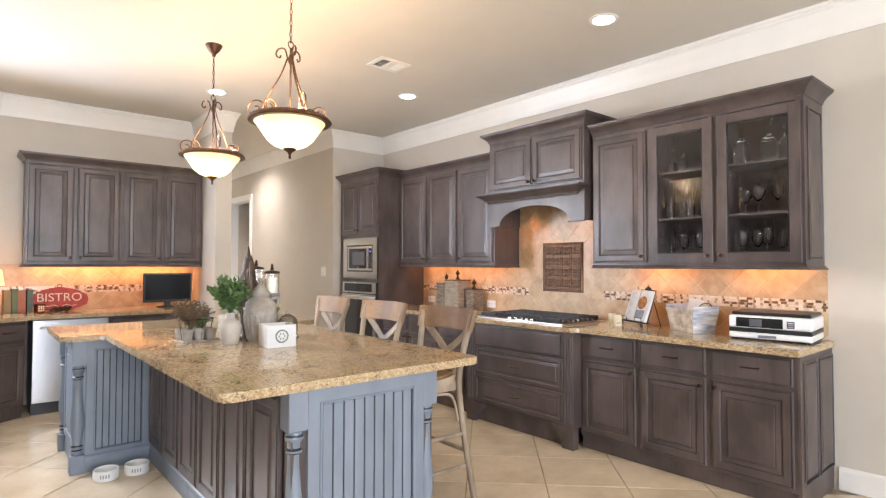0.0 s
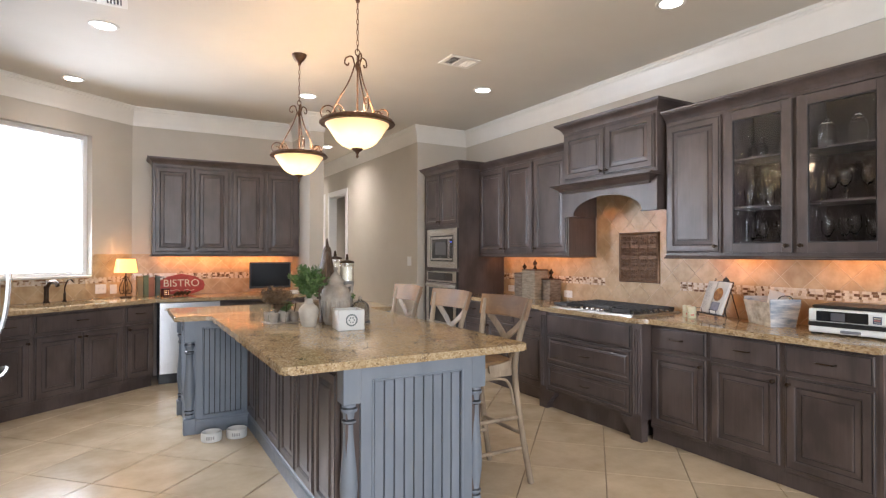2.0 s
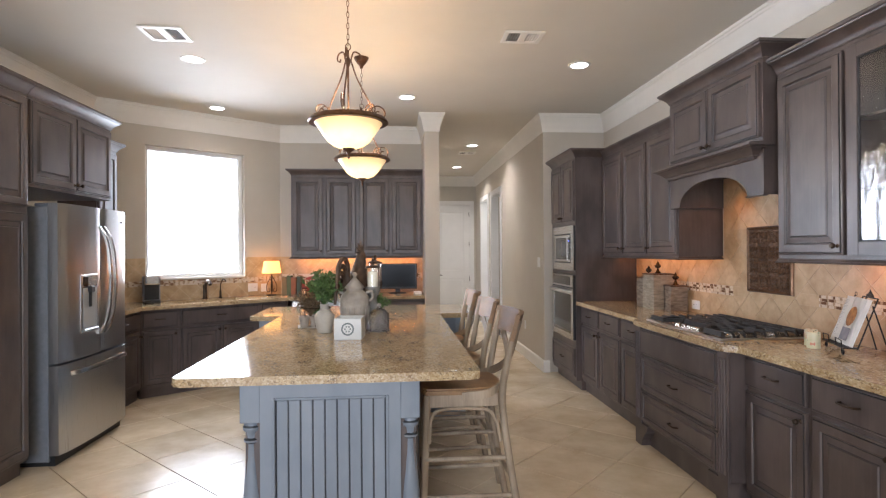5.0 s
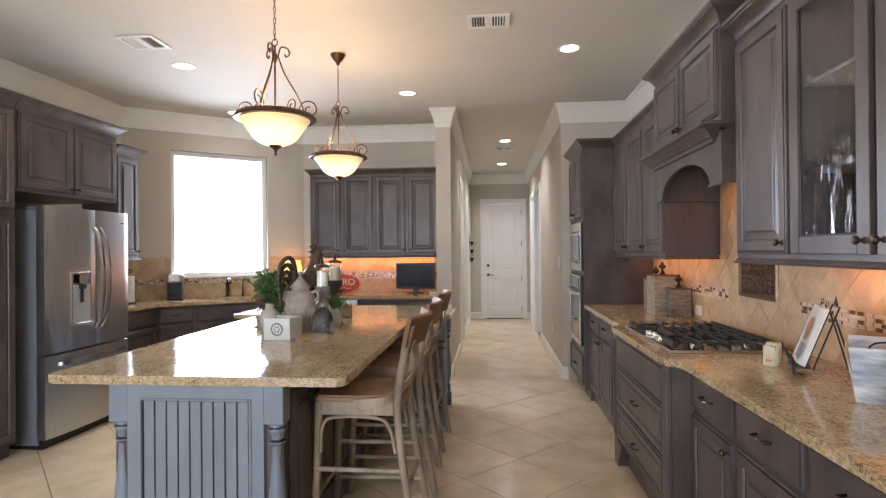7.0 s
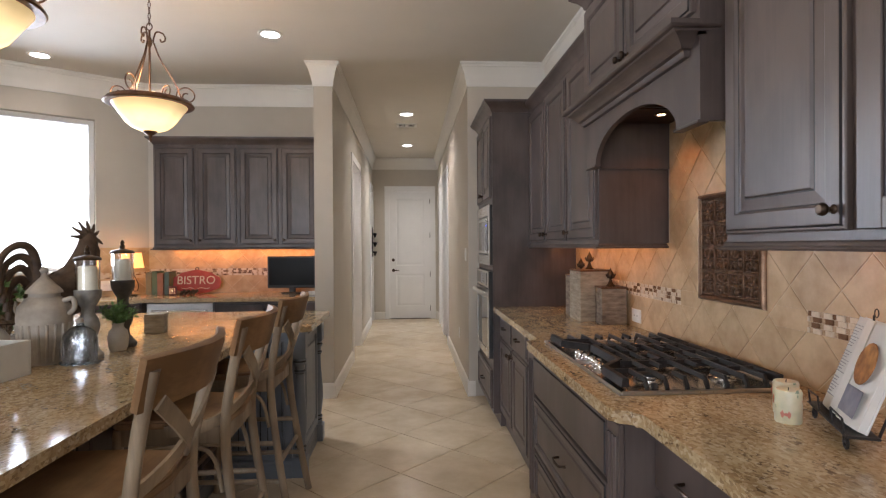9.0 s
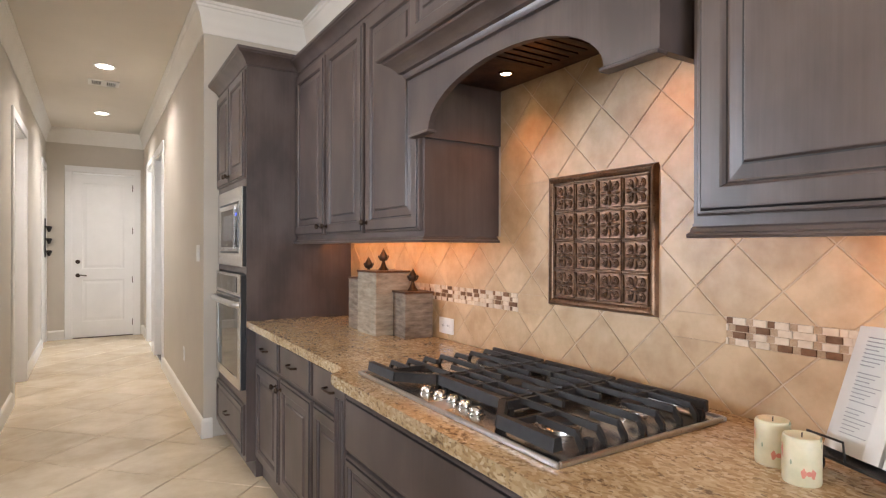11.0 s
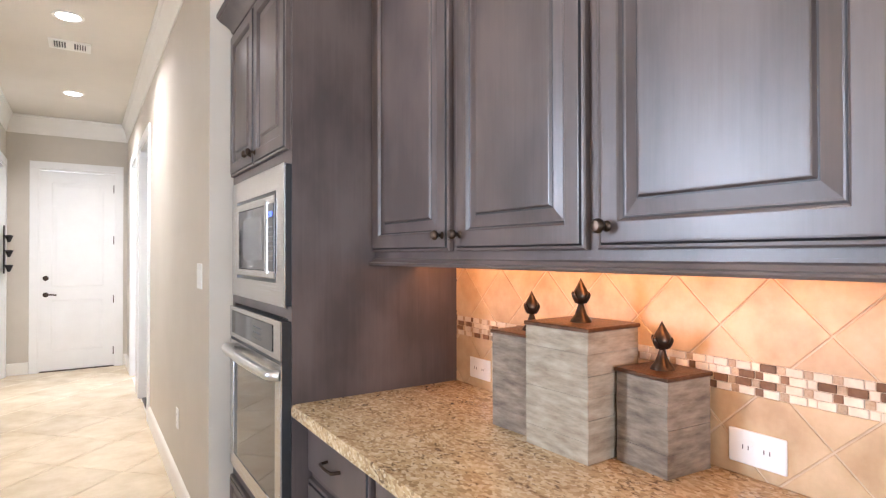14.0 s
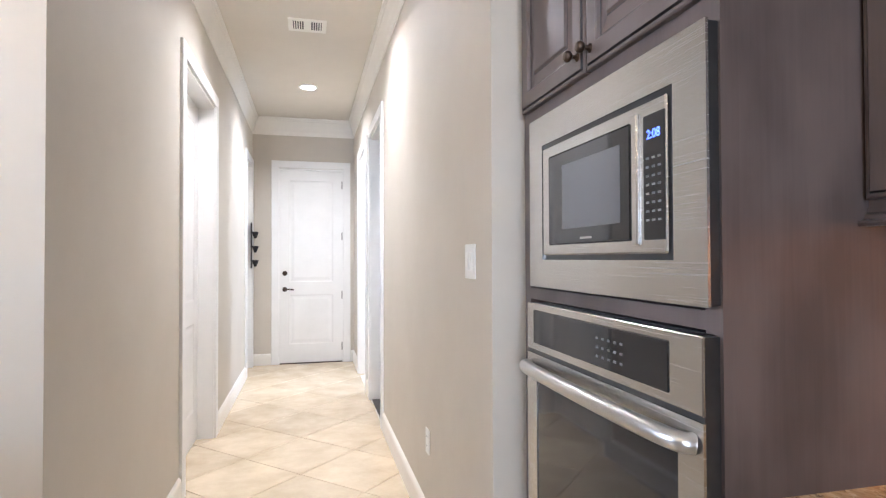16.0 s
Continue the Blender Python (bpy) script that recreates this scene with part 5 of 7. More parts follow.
part("toe_kick", nb(0.004, 0.05, 0.0, 0.606, 0.5, 0.10), BLACK, dw_)

# built-in microwave and oven; local x along the oven cabinet's face
OM = RW(5.085, 7.25)
mw = thing("microwave", OM @ Matrix.Translation((0, 0.014, 0)), "built-in stainless microwave with a black glass door", "microwave")
part("body", nb(0.12, 0.0, 1.235, 0.82, 0.45, 1.71), BLACK, mw)
b = bmesh.new()
for r in ((0.10, 1.236, 0.838, 1.312), (0.10, 1.625, 0.838, 1.707), (0.10, 1.312, 0.188, 1.625), (0.752, 1.312, 0.838, 1.625)):
    box(b, r[0], -0.040, r[1], r[2], -0.035, r[3])
bmesh.ops.remove_doubles(b, verts=b.verts[:], dist=1e-5)
part("trim_frame", b, STEELH, mw, "brushed steel surround")
part("trim_return", nb(0.103, -0.0352, 1.239, 0.835, 0.0, 1.704), BLACK, mw)
part("door_surround", nb(0.201, -0.044, 1.324, 0.739, -0.034, 1.613, 0.004), STEELH, mw, "steel microwave face")
part("window", nb(0.245, -0.0465, 1.350, 0.628, -0.042, 1.583, 0.004), BLACKGLASS, mw, "black glass window")
part("inner_window", nb(0.325, -0.0472, 1.388, 0.592, -0.0458, 1.548), material("grey_mesh_window", (0.09, 0.09, 0.095), 0.12), mw)
# added strip, no real handle: its bright steel imitates the door edge highlight
part("handle", nb(0.636, -0.050, 1.340, 0.656, -0.042, 1.595, 0.003), STEELH, mw, "raised steel strip imitating a highlight on the door edge")
part("badge", nb(0.42, -0.0474, 1.361, 0.475, -0.0462, 1.366), STEELH, mw)
pad = part("control_panel", nb(0.672, -0.0465, 1.350, 0.738, -0.042, 1.585, 0.002), BLACKGLASS, mw, "black control panel")


def lettering(text, size, m, mat, parent, name="lettering", label="", depth=0.0006, align="CENTER"):
    c = bpy.data.curves.new(name, "FONT")
    c.body, c.size, c.align_x, c.align_y, c.extrude = text, size, align, "CENTER", depth
    tmp = bpy.data.objects.new(name, c)
    me = bpy.data.meshes.new_from_object(tmp)
    bpy.data.objects.remove(tmp)
    me.materials.clear()
    me.materials.append(mat)
    ob = new(name, me)
    ob.parent = parent
    ob.matrix_basis = m
    if label:
        ob["label"] = label
    return ob


lettering("2:08", 0.024, pose(0.706, -0.0470, 1.546, 90), glowing("blue_digits", (0.10, 0.16, 1.0), 1.3), pad, "clock_digits", "blue glowing clock digits")
KEY = material("printed_key_grey", (0.085, 0.085, 0.088), 0.4)
for rz in range(8):
    for cxk in range(3):
        part("key", nb(0.683 + cxk * 0.018, -0.0474, 1.385 + rz * 0.0165, 0.692 + cxk * 0.018, -0.0464, 1.389 + rz * 0.0165), KEY, pad)

ov = thing("oven", OM, "built-in stainless wall oven with a bowed handle", "oven")
part("body", nb(0.12, 0.0, 0.505, 0.82, 0.5, 1.19), BLACK, ov)
cp = part("control_panel", nb(0.102, -0.036, 1.060, 0.836, -0.030, 1.190, 0.002), STEELH, ov, "steel control panel")
part("display", nb(0.15, -0.0385, 1.080, 0.75, -0.035, 1.172, 0.002), BLACKGLASS, cp, "black glass display")
for k in range(5):
    for j in range(3):
        part("key", nb(0.50 + k * 0.024, -0.0394, 1.10 + j * 0.02, 0.510 + k * 0.024, -0.0384, 1.105 + j * 0.02), KEY, cp)
b = bmesh.new()
for r in ((0.102, 0.515, 0.836, 0.575), (0.102, 0.985, 0.836, 1.050), (0.102, 0.575, 0.165, 0.985), (0.772, 0.575, 0.836, 0.985)):
    box(b, r[0], -0.036, r[1], r[2], -0.031, r[3])
bmesh.ops.remove_doubles(b, verts=b.verts[:], dist=1e-5)
od = part("door", b, STEELH, ov, "steel oven door")
part("door_core", nb(0.105, -0.0312, 0.518, 0.833, -0.0006, 1.188), BLACK, ov)
part("window", nb(0.162, -0.0335, 0.572, 0.775, -0.030, 0.988), BLACKGLASS, od, "dark oven window")
line = bent([(0.125, -0.034, 1.012), (0.145, -0.060, 1.015), (0.27, -0.074, 1.018), (0.469, -0.080, 1.02), (0.668, -0.074, 1.018), (0.793, -0.060, 1.015), (0.813, -0.034, 1.012)], 6)
part("handle", tube(bmesh.new(), line, 0.018, 12), STEEL, od, "bowed steel handle", 50)

# gas cooktop on the worktop, local x towards -y, y into the wall
ck = thing("gas_cooktop", RW(5.095, 4.815, 0.92), "stainless gas cooktop with black cast-iron grates", "cooktop")
CW, CD = 0.945, 0.565
b = bmesh.new()
box(b, 0, 0, 0.0, CW, CD, 0.008, 0.003)
part("tray", b, STEELH, ck, "brushed steel tray")
for r in ((-0.004, -0.004, CW + 0.004, 0.006), (-0.004, CD - 0.006, CW + 0.004, CD + 0.004), (-0.004, 0.006, 0.006, CD - 0.006), (CW - 0.006, 0.006, CW + 0.004, CD - 0.006)):
    part("tray_rim", nb(r[0], r[1], 0.0, r[2], r[3], 0.013, 0.003), STEEL, ck, "raised steel rim")
BURN = [(0.16, 0.16, 0.032), (0.16, 0.42, 0.042), (0.47, 0.32, 0.055), (0.785, 0.16, 0.040), (0.785, 0.42, 0.034)]
for x, y, r in BURN:
    bu = part("burner", lathe(bmesh.new(), [(0.0, 0.008), (r + 0.012, 0.008), (r + 0.010, 0.016), (r, 0.020), (r, 0.026), (0, 0.026)], 24, (x, y, 0)), STEELH, ck, "burner ring", 40)
    part("burner_cap", lathe(bmesh.new(), [(0.0, 0.026), (r * 0.9, 0.026), (r * 0.88, 0.033), (r * 0.75, 0.036), (0, 0.036)], 24, (x, y, 0)), IRON, bu, "black burner cap", 40)
for k in range(5):
    kn = lathe(bmesh.new(), [(0.0, 0.008), (0.022, 0.008), (0.022, 0.011), (0.018, 0.013), (0.0175, 0.021), (0.014, 0.026), (0.007, 0.028), (0, 0.0285)], 18, (0.345 + k * 0.062, 0.060 + 0.012 * math.sin(math.pi * k / 4), 0))
    part("knob", kn, CHROME, ck, "chrome control knob", 40)


def bar(bm, a, c, w, h):
    """A cast bar, wider at its foot."""
    a, c = Vector(a), Vector(c)
    t = (c - a).normalized()
    n = Vector((-t.y, t.x, 0))
    q = []
    for p in (a, c):
        q.append([bm.verts.new(p + n * s * w * f + Vector((0, 0, dz))) for s, f, dz in ((-1, 0.62, -h), (1, 0.62, -h), (1, 0.40, 0), (-1, 0.40, 0))])
    for k in range(4):
        bm.faces.new([q[0][k], q[0][(k + 1) % 4], q[1][(k + 1) % 4], q[1][k]])
    bm.faces.new(q[0][::-1])
    bm.faces.new(q[1])


ZG = 0.043
for x0, x1, front in ((0.012, 0.312, 0.02), (0.318, 0.622, 0.115), (0.628, 0.933, 0.02)):
    xa, xb = (x0 if x0 > 0.2 else 0.03), (x1 if x1 < CW - 0.2 else CW - 0.03)
    g = part("grate", nb(xa + 0.004, CD - 0.030, ZG - 0.026, xb - 0.004, CD - 0.012, ZG + 0.004, 0.003), IRON, ck, "black cast-iron grate")
    if x0 < 0.3:
        rail = [(xa, 0.030), (xb - 0.10, 0.030), (xb, 0.115)]
    elif x0 > 0.6:
        rail = [(xa, 0.115), (xa + 0.10, 0.030), (xb, 0.030)]
    else:
        rail = [(xa, 0.125), (xb, 0.125)]
    for a, c in zip(rail, rail[1:]):
        bm = bmesh.new()
        bar(bm, (*a, ZG + 0.004), (*c, ZG + 0.004), 0.022, 0.028)
        part("rail", bm, IRON, g)
    # bars along the joints between neighbouring grates
    for xj, inner in ((xa, x0 > 0.2), (xb, x1 < CW - 0.2)):
        if inner:
            bm = bmesh.new()
            s = 0.009 if xj == xa else -0.009
            bar(bm, (xj + s, 0.12, ZG), (xj + s, CD - 0.02, ZG), 0.014, 0.024)
            part("rail", bm, IRON, g)
    n = 7
    w = xb - xa
    for k in range(n):
        y = 0.10 + (CD - 0.17) * k / (n - 1) if x0 < 0.3 or x0 > 0.6 else 0.17 + (CD - 0.24) * k / (n - 1)
        reach = 0.34 if k in (2, 4) else 0.5
        for xe, d, outer in ((xa, 1, x0 < 0.2), (xb, -1, x1 > CW - 0.2)):
            if k == 0 and not outer and (x0 < 0.3 or x0 > 0.6):
                continue
            bm = bmesh.new()
            bar(bm, (xe + (0.016 * d if outer else 0.0), y, ZG + 0.004), (xe + d * reach * w, y, ZG + 0.004), 0.010, 0.015)
            if outer:
                bar(bm, (xe + 0.017 * d, y, ZG + 0.004), (xe - 0.004 * d, y, ZG - 0.022), 0.015, 0.022)
            part("finger", bm, IRON, g)
    for yy in (0.035 if x0 < 0.3 or x0 > 0.6 else 0.13, CD - 0.14):
        bm = bmesh.new()
        bar(bm, ((xa + xb) / 2, yy, ZG + 0.003), ((xa + xb) / 2, yy + 0.12, ZG + 0.003), 0.010, 0.015)
        part("spine", bm, IRON, g)
    for fx, fy in ((xa + 0.014, CD - 0.03), (xb - 0.014, CD - 0.03), (xa + 0.014, 0.13), (xb - 0.014, 0.13)):
        part("grate_foot", nb(fx - 0.007, fy - 0.007, 0.007, fx + 0.007, fy + 0.007, ZG - 0.018), IRON, g)

# sink and taps
def in_slant(s, d, z=0.0, turn=0.0):
    x, y = slant(s, d)
    return Matrix.Translation((x, y, z)) @ Matrix.Rotation(DIAG + radians(turn), 4, "Z")


sk_ = thing("sink", in_slant(0.18, 0.52), "undermounted steel sink below the window", "sink")
for nm, r in (("bottom", (0, 0, 0.70, 0.76, 0.38, 0.704)), ("wall", (-0.004, -0.004, 0.70, 0.0, 0.384, 0.884)), ("wall", (0.76, -0.004, 0.70, 0.764, 0.384, 0.884)), ("wall", (0, -0.004, 0.70, 0.76, 0.0, 0.884)), ("wall", (0, 0.38, 0.70, 0.76, 0.384, 0.884))):
    part(nm, nb(*r), STEELH, sk_)
fc = thing("faucet", in_slant(0.60, 0.09, 0.92), "dark bronze pull-out kitchen faucet behind the sink", "faucet")
part("body", lathe(bmesh.new(), [(0.0, 0.0), (0.03, 0.0), (0.027, 0.012), (0.021, 0.02), (0.020, 0.13), (0.024, 0.15), (0.020, 0.165), (0, 0.17)], 18), BRONZE, fc, "", 40)
part("spout", tube(bmesh.new(), bent([(0, 0, 0.14), (0.0, -0.06, 0.20), (0.0, -0.13, 0.205), (0.0, -0.17, 0.17)], 5), 0.017, 10, taper=(1, 1.15)), BRONZE, fc, "", 50)
part("lever", tube(bmesh.new(), [(0, 0, 0.165), (0.02, 0.03, 0.20), (0.03, 0.06, 0.205)], 0.008, 8), BRONZE, fc, "", 50)
sd = thing("soap_dispenser", in_slant(0.78, 0.08, 0.92), "tall slim bronze filtered-water tap beside the faucet", "tap")
part("base", lathe(bmesh.new(), [(0.0, 0.0), (0.02, 0.0), (0.018, 0.01), (0.012, 0.018), (0.011, 0.09), (0, 0.092)], 14), BRONZE, sd, "", 40)
part("spout", tube(bmesh.new(), bent([(0, 0, 0.085), (0, -0.005, 0.15), (0.015, -0.03, 0.215), (0.03, -0.06, 0.215), (0.035, -0.08, 0.19)], 5), 0.006, 8), BRONZE, sd, "", 50)


def wall_plate(m, w, h, label, gangs, name="power_outlet"):
    """Plate in local x, z; front towards -y."""
    root = thing(name, m, label, "outlet" if name == "power_outlet" else "switch")
    part("plate", nb(-w / 2, -0.006, -h / 2, w / 2, 0.0, h / 2, 0.002), WHITEPL, root)
    for k in range(gangs):
        u = (k - (gangs - 1) / 2) * 0.045
        x, z = (u, 0) if w > h else (0, u)
        if name == "power_outlet":
            rc = part("receptacle", lathe(bmesh.new(), [(0.0, 0.0), (0.0165, 0.0), (0.0165, 0.0012), (0, 0.0012)], 16), WHITEPL, root)
            rc.matrix_basis = pose(x, -0.006, z, 90)
            for sx in (-0.006, 0.006):
                part("slot", nb(x + sx - 0.001, -0.0076, z - 0.004, x + sx + 0.001, -0.0068, z + 0.005), BLACK, rc).matrix_basis = pose(x, -0.006, z, 90).inverted()
        else:
            x = u
            part("rocker", nb(x - 0.015, -0.010, -0.032, x + 0.015, -0.005, 0.032, 0.002), WHITEPL, root)
    return root


wall_plate(RW(RX - 0.006, 5.265, 0.985), 0.122, 0.074, "white horizontal power outlet on the tiled wall", 2)
wall_plate(RW(RX - 0.006, 6.255, 0.99), 0.122, 0.074, "white horizontal power outlet on the tiled wall", 2)
wall_plate(RW(HR, 7.52, 1.305), 0.118, 0.122, "white double rocker light switch on the hall wall", 2, "light_switch")
wall_plate(RW(HR, 8.26, 0.44), 0.072, 0.118, "white power outlet low on the hall wall", 2)
wall_plate(in_slant(1.20, 0.012, 1.02), 0.122, 0.10, "white double power outlet under the sink window", 2)
wall_plate(in_slant(1.345, 0.012, 1.01), 0.08, 0.10, "white wall plate under the sink window", 1, "light_switch")

# ---- things on the cooktop wall ----
PB = surface("aged_bronze_frame", (0.10, 0.058, 0.034), (0.20, 0.12, 0.073), 30, (0.25, 0.4), metal=0.8)
pq = thing("wall_plaque", RW(RX - 0.005, 4.572, 1.146), "square bronze relief plaque of sixteen floral tiles above the cooktop", "plaque")
PS = 0.457
part("backing", nb(0.01, -0.006, 0.01, PS - 0.01, 0.0, PS - 0.01), PB, pq)
fprof = [(0, 0), (0.004, -0.014), (0.012, -0.020), (0.020, -0.018), (0.026, -0.010), (0.026, 0)]
for k in range(4):
    b = bmesh.new()
    a = [(0, 0), (PS, 0), (PS, PS), (0, PS)]
    p0, p1 = Vector(a[k]), Vector(a[(k + 1) % 4])
    t = (p1 - p0).normalized()
    n = Vector((-t.y, t.x))
    rows = []
    for p, s in ((p0, 1), (p1, -1)):
        rows.append([b.verts.new((p.x + n.x * o + t.x * o * s, y, p.y + n.y * o + t.y * o * s)) for o, y in fprof])
    for j in range(len(fprof)):
        b.faces.new([rows[0][j], rows[0][(j + 1) % len(fprof)], rows[1][(j + 1) % len(fprof)], rows[1][j]])
    part("frame_side", b, PB, pq, "", 40)
relief = bmesh.new()
ts = (PS - 0.056) / 4
hs = ts / 2 - 0.001
for r in ((-hs, -hs, hs, -hs + 0.006), (-hs, hs - 0.006, hs, hs), (-hs, -hs + 0.006, -hs + 0.006, hs - 0.006), (hs - 0.006, -hs + 0.006, hs, hs - 0.006)):
    box(relief, r[0], -0.013, r[1], r[2], -0.004, r[3], 0.0015)
box(relief, -hs + 0.006, -0.007, -hs + 0.006, hs - 0.006, -0.004, hs - 0.006)
for q in range(4):
    Rq = Matrix.Rotation(radians(90 * q), 4, "Y")
    arm = bmesh.new()
    lathe(arm, [(0.0, 0.004), (0.004, 0.006), (0.0035, 0.016), (0.006, 0.024), (0.0075, 0.030), (0.004, 0.037), (0.0, 0.042)], 8)
    arm.transform(Rq @ Matrix.Translation((0, -0.009, 0)))
    me_ = bpy.data.meshes.new("tmp_arm")
    arm.to_mesh(me_)
    arm.free()
    relief.from_mesh(me_)
    bpy.data.meshes.remove(me_)
    petal = bmesh.new()
    lathe(petal, [(0.0, 0.007), (0.0035, 0.006), (0.0045, 0.002), (0.0065, 0.005), (0.0085, 0.005), (0.0095, 0.002), (0.0115, 0.004), (0.0135, 0.003), (0.0145, -0.002)], 10)
    petal.transform(Matrix.Rotation(radians(45 + 90 * q), 4, "Y") @ Matrix.Translation((0, -0.009, 0.032)) @ Matrix.Rotation(radians(90), 4, "X"))
    lathe(petal, [(0.0, -0.005), (0.005, -0.003), (0.006, 0.0), (0.004, 0.004), (0, 0.005)], 6, ((0.011 if q in (0, 1) else -0.011), -0.011, (0.011 if q in (0, 3) else -0.011)))
    petal.to_mesh(me_ := bpy.data.meshes.new("tmp_petal"))
    petal.free()
    relief.from_mesh(me_)
    bpy.data.meshes.remove(me_)
lathe(relief, [(0.0, -0.007), (0.008, -0.004), (0.009, 0.0), (0.006, 0.005), (0, 0.007)], 10, (0, -0.012, 0))
tile0 = None
for i in range(4):
    for j in range(4):
        loc = Vector((0.028 + ts * (i + 0.5), 0, 0.028 + ts * (j + 0.5)))
        if tile0 is None:
            tile0 = part("relief_tile", relief, PLAQUE, pq, "", 50)
            tile0.location = loc
        else:
            t = bpy.data.objects.new("relief_tile", tile0.data)
            scene.collection.objects.link(t)
            t.parent = pq
            t.location = loc

# weathered wooden canisters with copper lids
CANW = surface("whitewashed_plank", (0.23, 0.18, 0.125), (0.42, 0.355, 0.265), 9.0, (0.6, 0.8), stretch=(1.5, 1.5, 6), relief=0.3, fine=22)
CANW2 = surface("weathered_plank", (0.115, 0.082, 0.057), (0.29, 0.23, 0.168), 9.0, (0.6, 0.8), stretch=(1.5, 1.5, 6), relief=0.3, fine=22)


def canister(x, y, w, d, h, turn, mat, label):
    root = thing("canister", pose(x, y, 0.92, 0, 0, turn), label, "canister", "canisters beside the cooktop")
    n = max(3, round(h / 0.055))
    for k in range(n):
        b = nb(-w / 2 + 0.001 * (k % 2), -d / 2 + 0.001 * ((k + 1) % 2), h * k / n + 0.0002, w / 2 - 0.001 * (k % 2), d / 2 - 0.001 * ((k + 1) % 2), h * (k + 1) / n - 0.0002, 0.0007)
        part("board", b, mat, root)
    part("lid", nb(-w / 2 - 0.004, -d / 2 - 0.004, h, w / 2 + 0.004, d / 2 + 0.004, h + 0.010, 0.002), COPPER, root, "rust-brown metal lid")
    f = part("finial", lathe(bmesh.new(), [(0.0, 0.0), (0.028, 0.0), (0.026, 0.006), (0.016, 0.018), (0.010, 0.034), (0.007, 0.044), (0.014, 0.050), (0.021, 0.060), (0.022, 0.070), (0.016, 0.082), (0.008, 0.096), (0.0, 0.112)], 14, (0, 0, h + 0.010)), BRONZE, root, "dark fleur-shaped finial", 50)
    for q in range(4):
        b = tube(bmesh.new(), bent([(0, 0.012, h + 0.062), (0, 0.021, h + 0.070), (0, 0.027, h + 0.080), (0, 0.025, h + 0.086)], 4), 0.007, 6, taper=(1, 0.3))
        b.transform(Matrix.Rotation(radians(90 * q), 4, "Z"))
        part("finial_leaf", b, BRONZE, f, "", 50)
    return root


canister(5.585, 5.815, 0.155, 0.165, 0.262, 4, CANW2, "small weathered wooden canister with a metal lid")
canister(5.58, 5.625, 0.19, 0.205, 0.305, 2, CANW, "tall whitewashed wooden canister with a metal lid")
canister(5.645, 5.435, 0.145, 0.145, 0.21, -4, CANW2, "low weathered wooden canister with a metal lid")

# candles beside the cooktop
def flower_wax():
    m = surface("painted_candle_wax", (0.60, 0.58, 0.40), (0.74, 0.68, 0.50), 30, (0.3, 0.45))
    b = m.node_tree.nodes["Principled BSDF"]
    b.inputs["Subsurface Weight"].default_value = 0.2
    b.inputs["Subsurface Radius"].default_value = (0.02, 0.012, 0.006)
    return m


WAX = flower_wax()
PINK = surface("faded_rose_paint", (0.55, 0.16, 0.12), (0.70, 0.30, 0.22), 60, (0.4, 0.5))
LEAFP = surface("faded_leaf_paint", (0.22, 0.30, 0.20), (0.36, 0.42, 0.28), 60, (0.4, 0.5))
for x, y, h in ((5.44, 3.592, 0.086), (5.487, 3.668, 0.088)):
    root = thing("pillar_candle", pose(x, y, 0.92), "cream pillar candle painted with small roses", "candle", "candles by the cooktop")
    part("wax", lathe(bmesh.new(), [(0.0, 0.0), (0.031, 0.0), (0.032, 0.004), (0.032, h - 0.006), (0.030, h - 0.001), (0.028, h), (0.022, h - 0.004), (0, h - 0.005)], 28), WAX, root, "", 40)
    for k in range(7):
        a, zz = radians(51 * k + 20), 0.025 + 0.016 * ((k * 3) % 4)
        b = lathe(bmesh.new(), [(0.0, 0.0), (0.008 + 0.005 * (k % 3), 0.0), (0.005, 0.0008), (0, 0.001)], 7, (0, 0, 0), 0, 1.0, 1.0 if k % 2 == 0 else 0.4)
        b.transform(Matrix.Rotation(a, 4, "Z") @ Matrix.Translation((0.0310, 0, zz)) @ Matrix.Rotation(radians(90), 4, "Y"))
        part("painted_rose" if k % 2 == 0 else "painted_leaf", b, PINK if k % 2 == 0 else LEAFP, root)
    part("wick", tube(bmesh.new(), [(0, 0, h - 0.006), (0.001, 0, h + 0.004)], 0.0012, 5), BLACK, root)

# cookbook on a wrought stand; local -y is its front
stand = thing("cookbook_stand", pose(5.515, 3.475, 0.92, 0, 0, -113), "black wrought-iron cookbook stand with chain weights", "book stand")
tilt = Matrix.Rotation(radians(-20), 4, "X")
b = bmesh.new()
for s in (-1, 1):
    tube(b, [tilt @ Vector((s * 0.10, 0.012, 0.03)), tilt @ Vector((s * 0.09, 0.012, 0.30))], 0.0035, 6)
tube(b, [tilt @ Vector((-0.09, 0.012, 0.30)), tilt @ Vector((0.09, 0.012, 0.30))], 0.0035, 6)
part("frame", b, IRON, stand)
part("tray", nb(-0.15, -0.055, 0.036, 0.15, 0.012, 0.042, 0.002), IRON, stand)
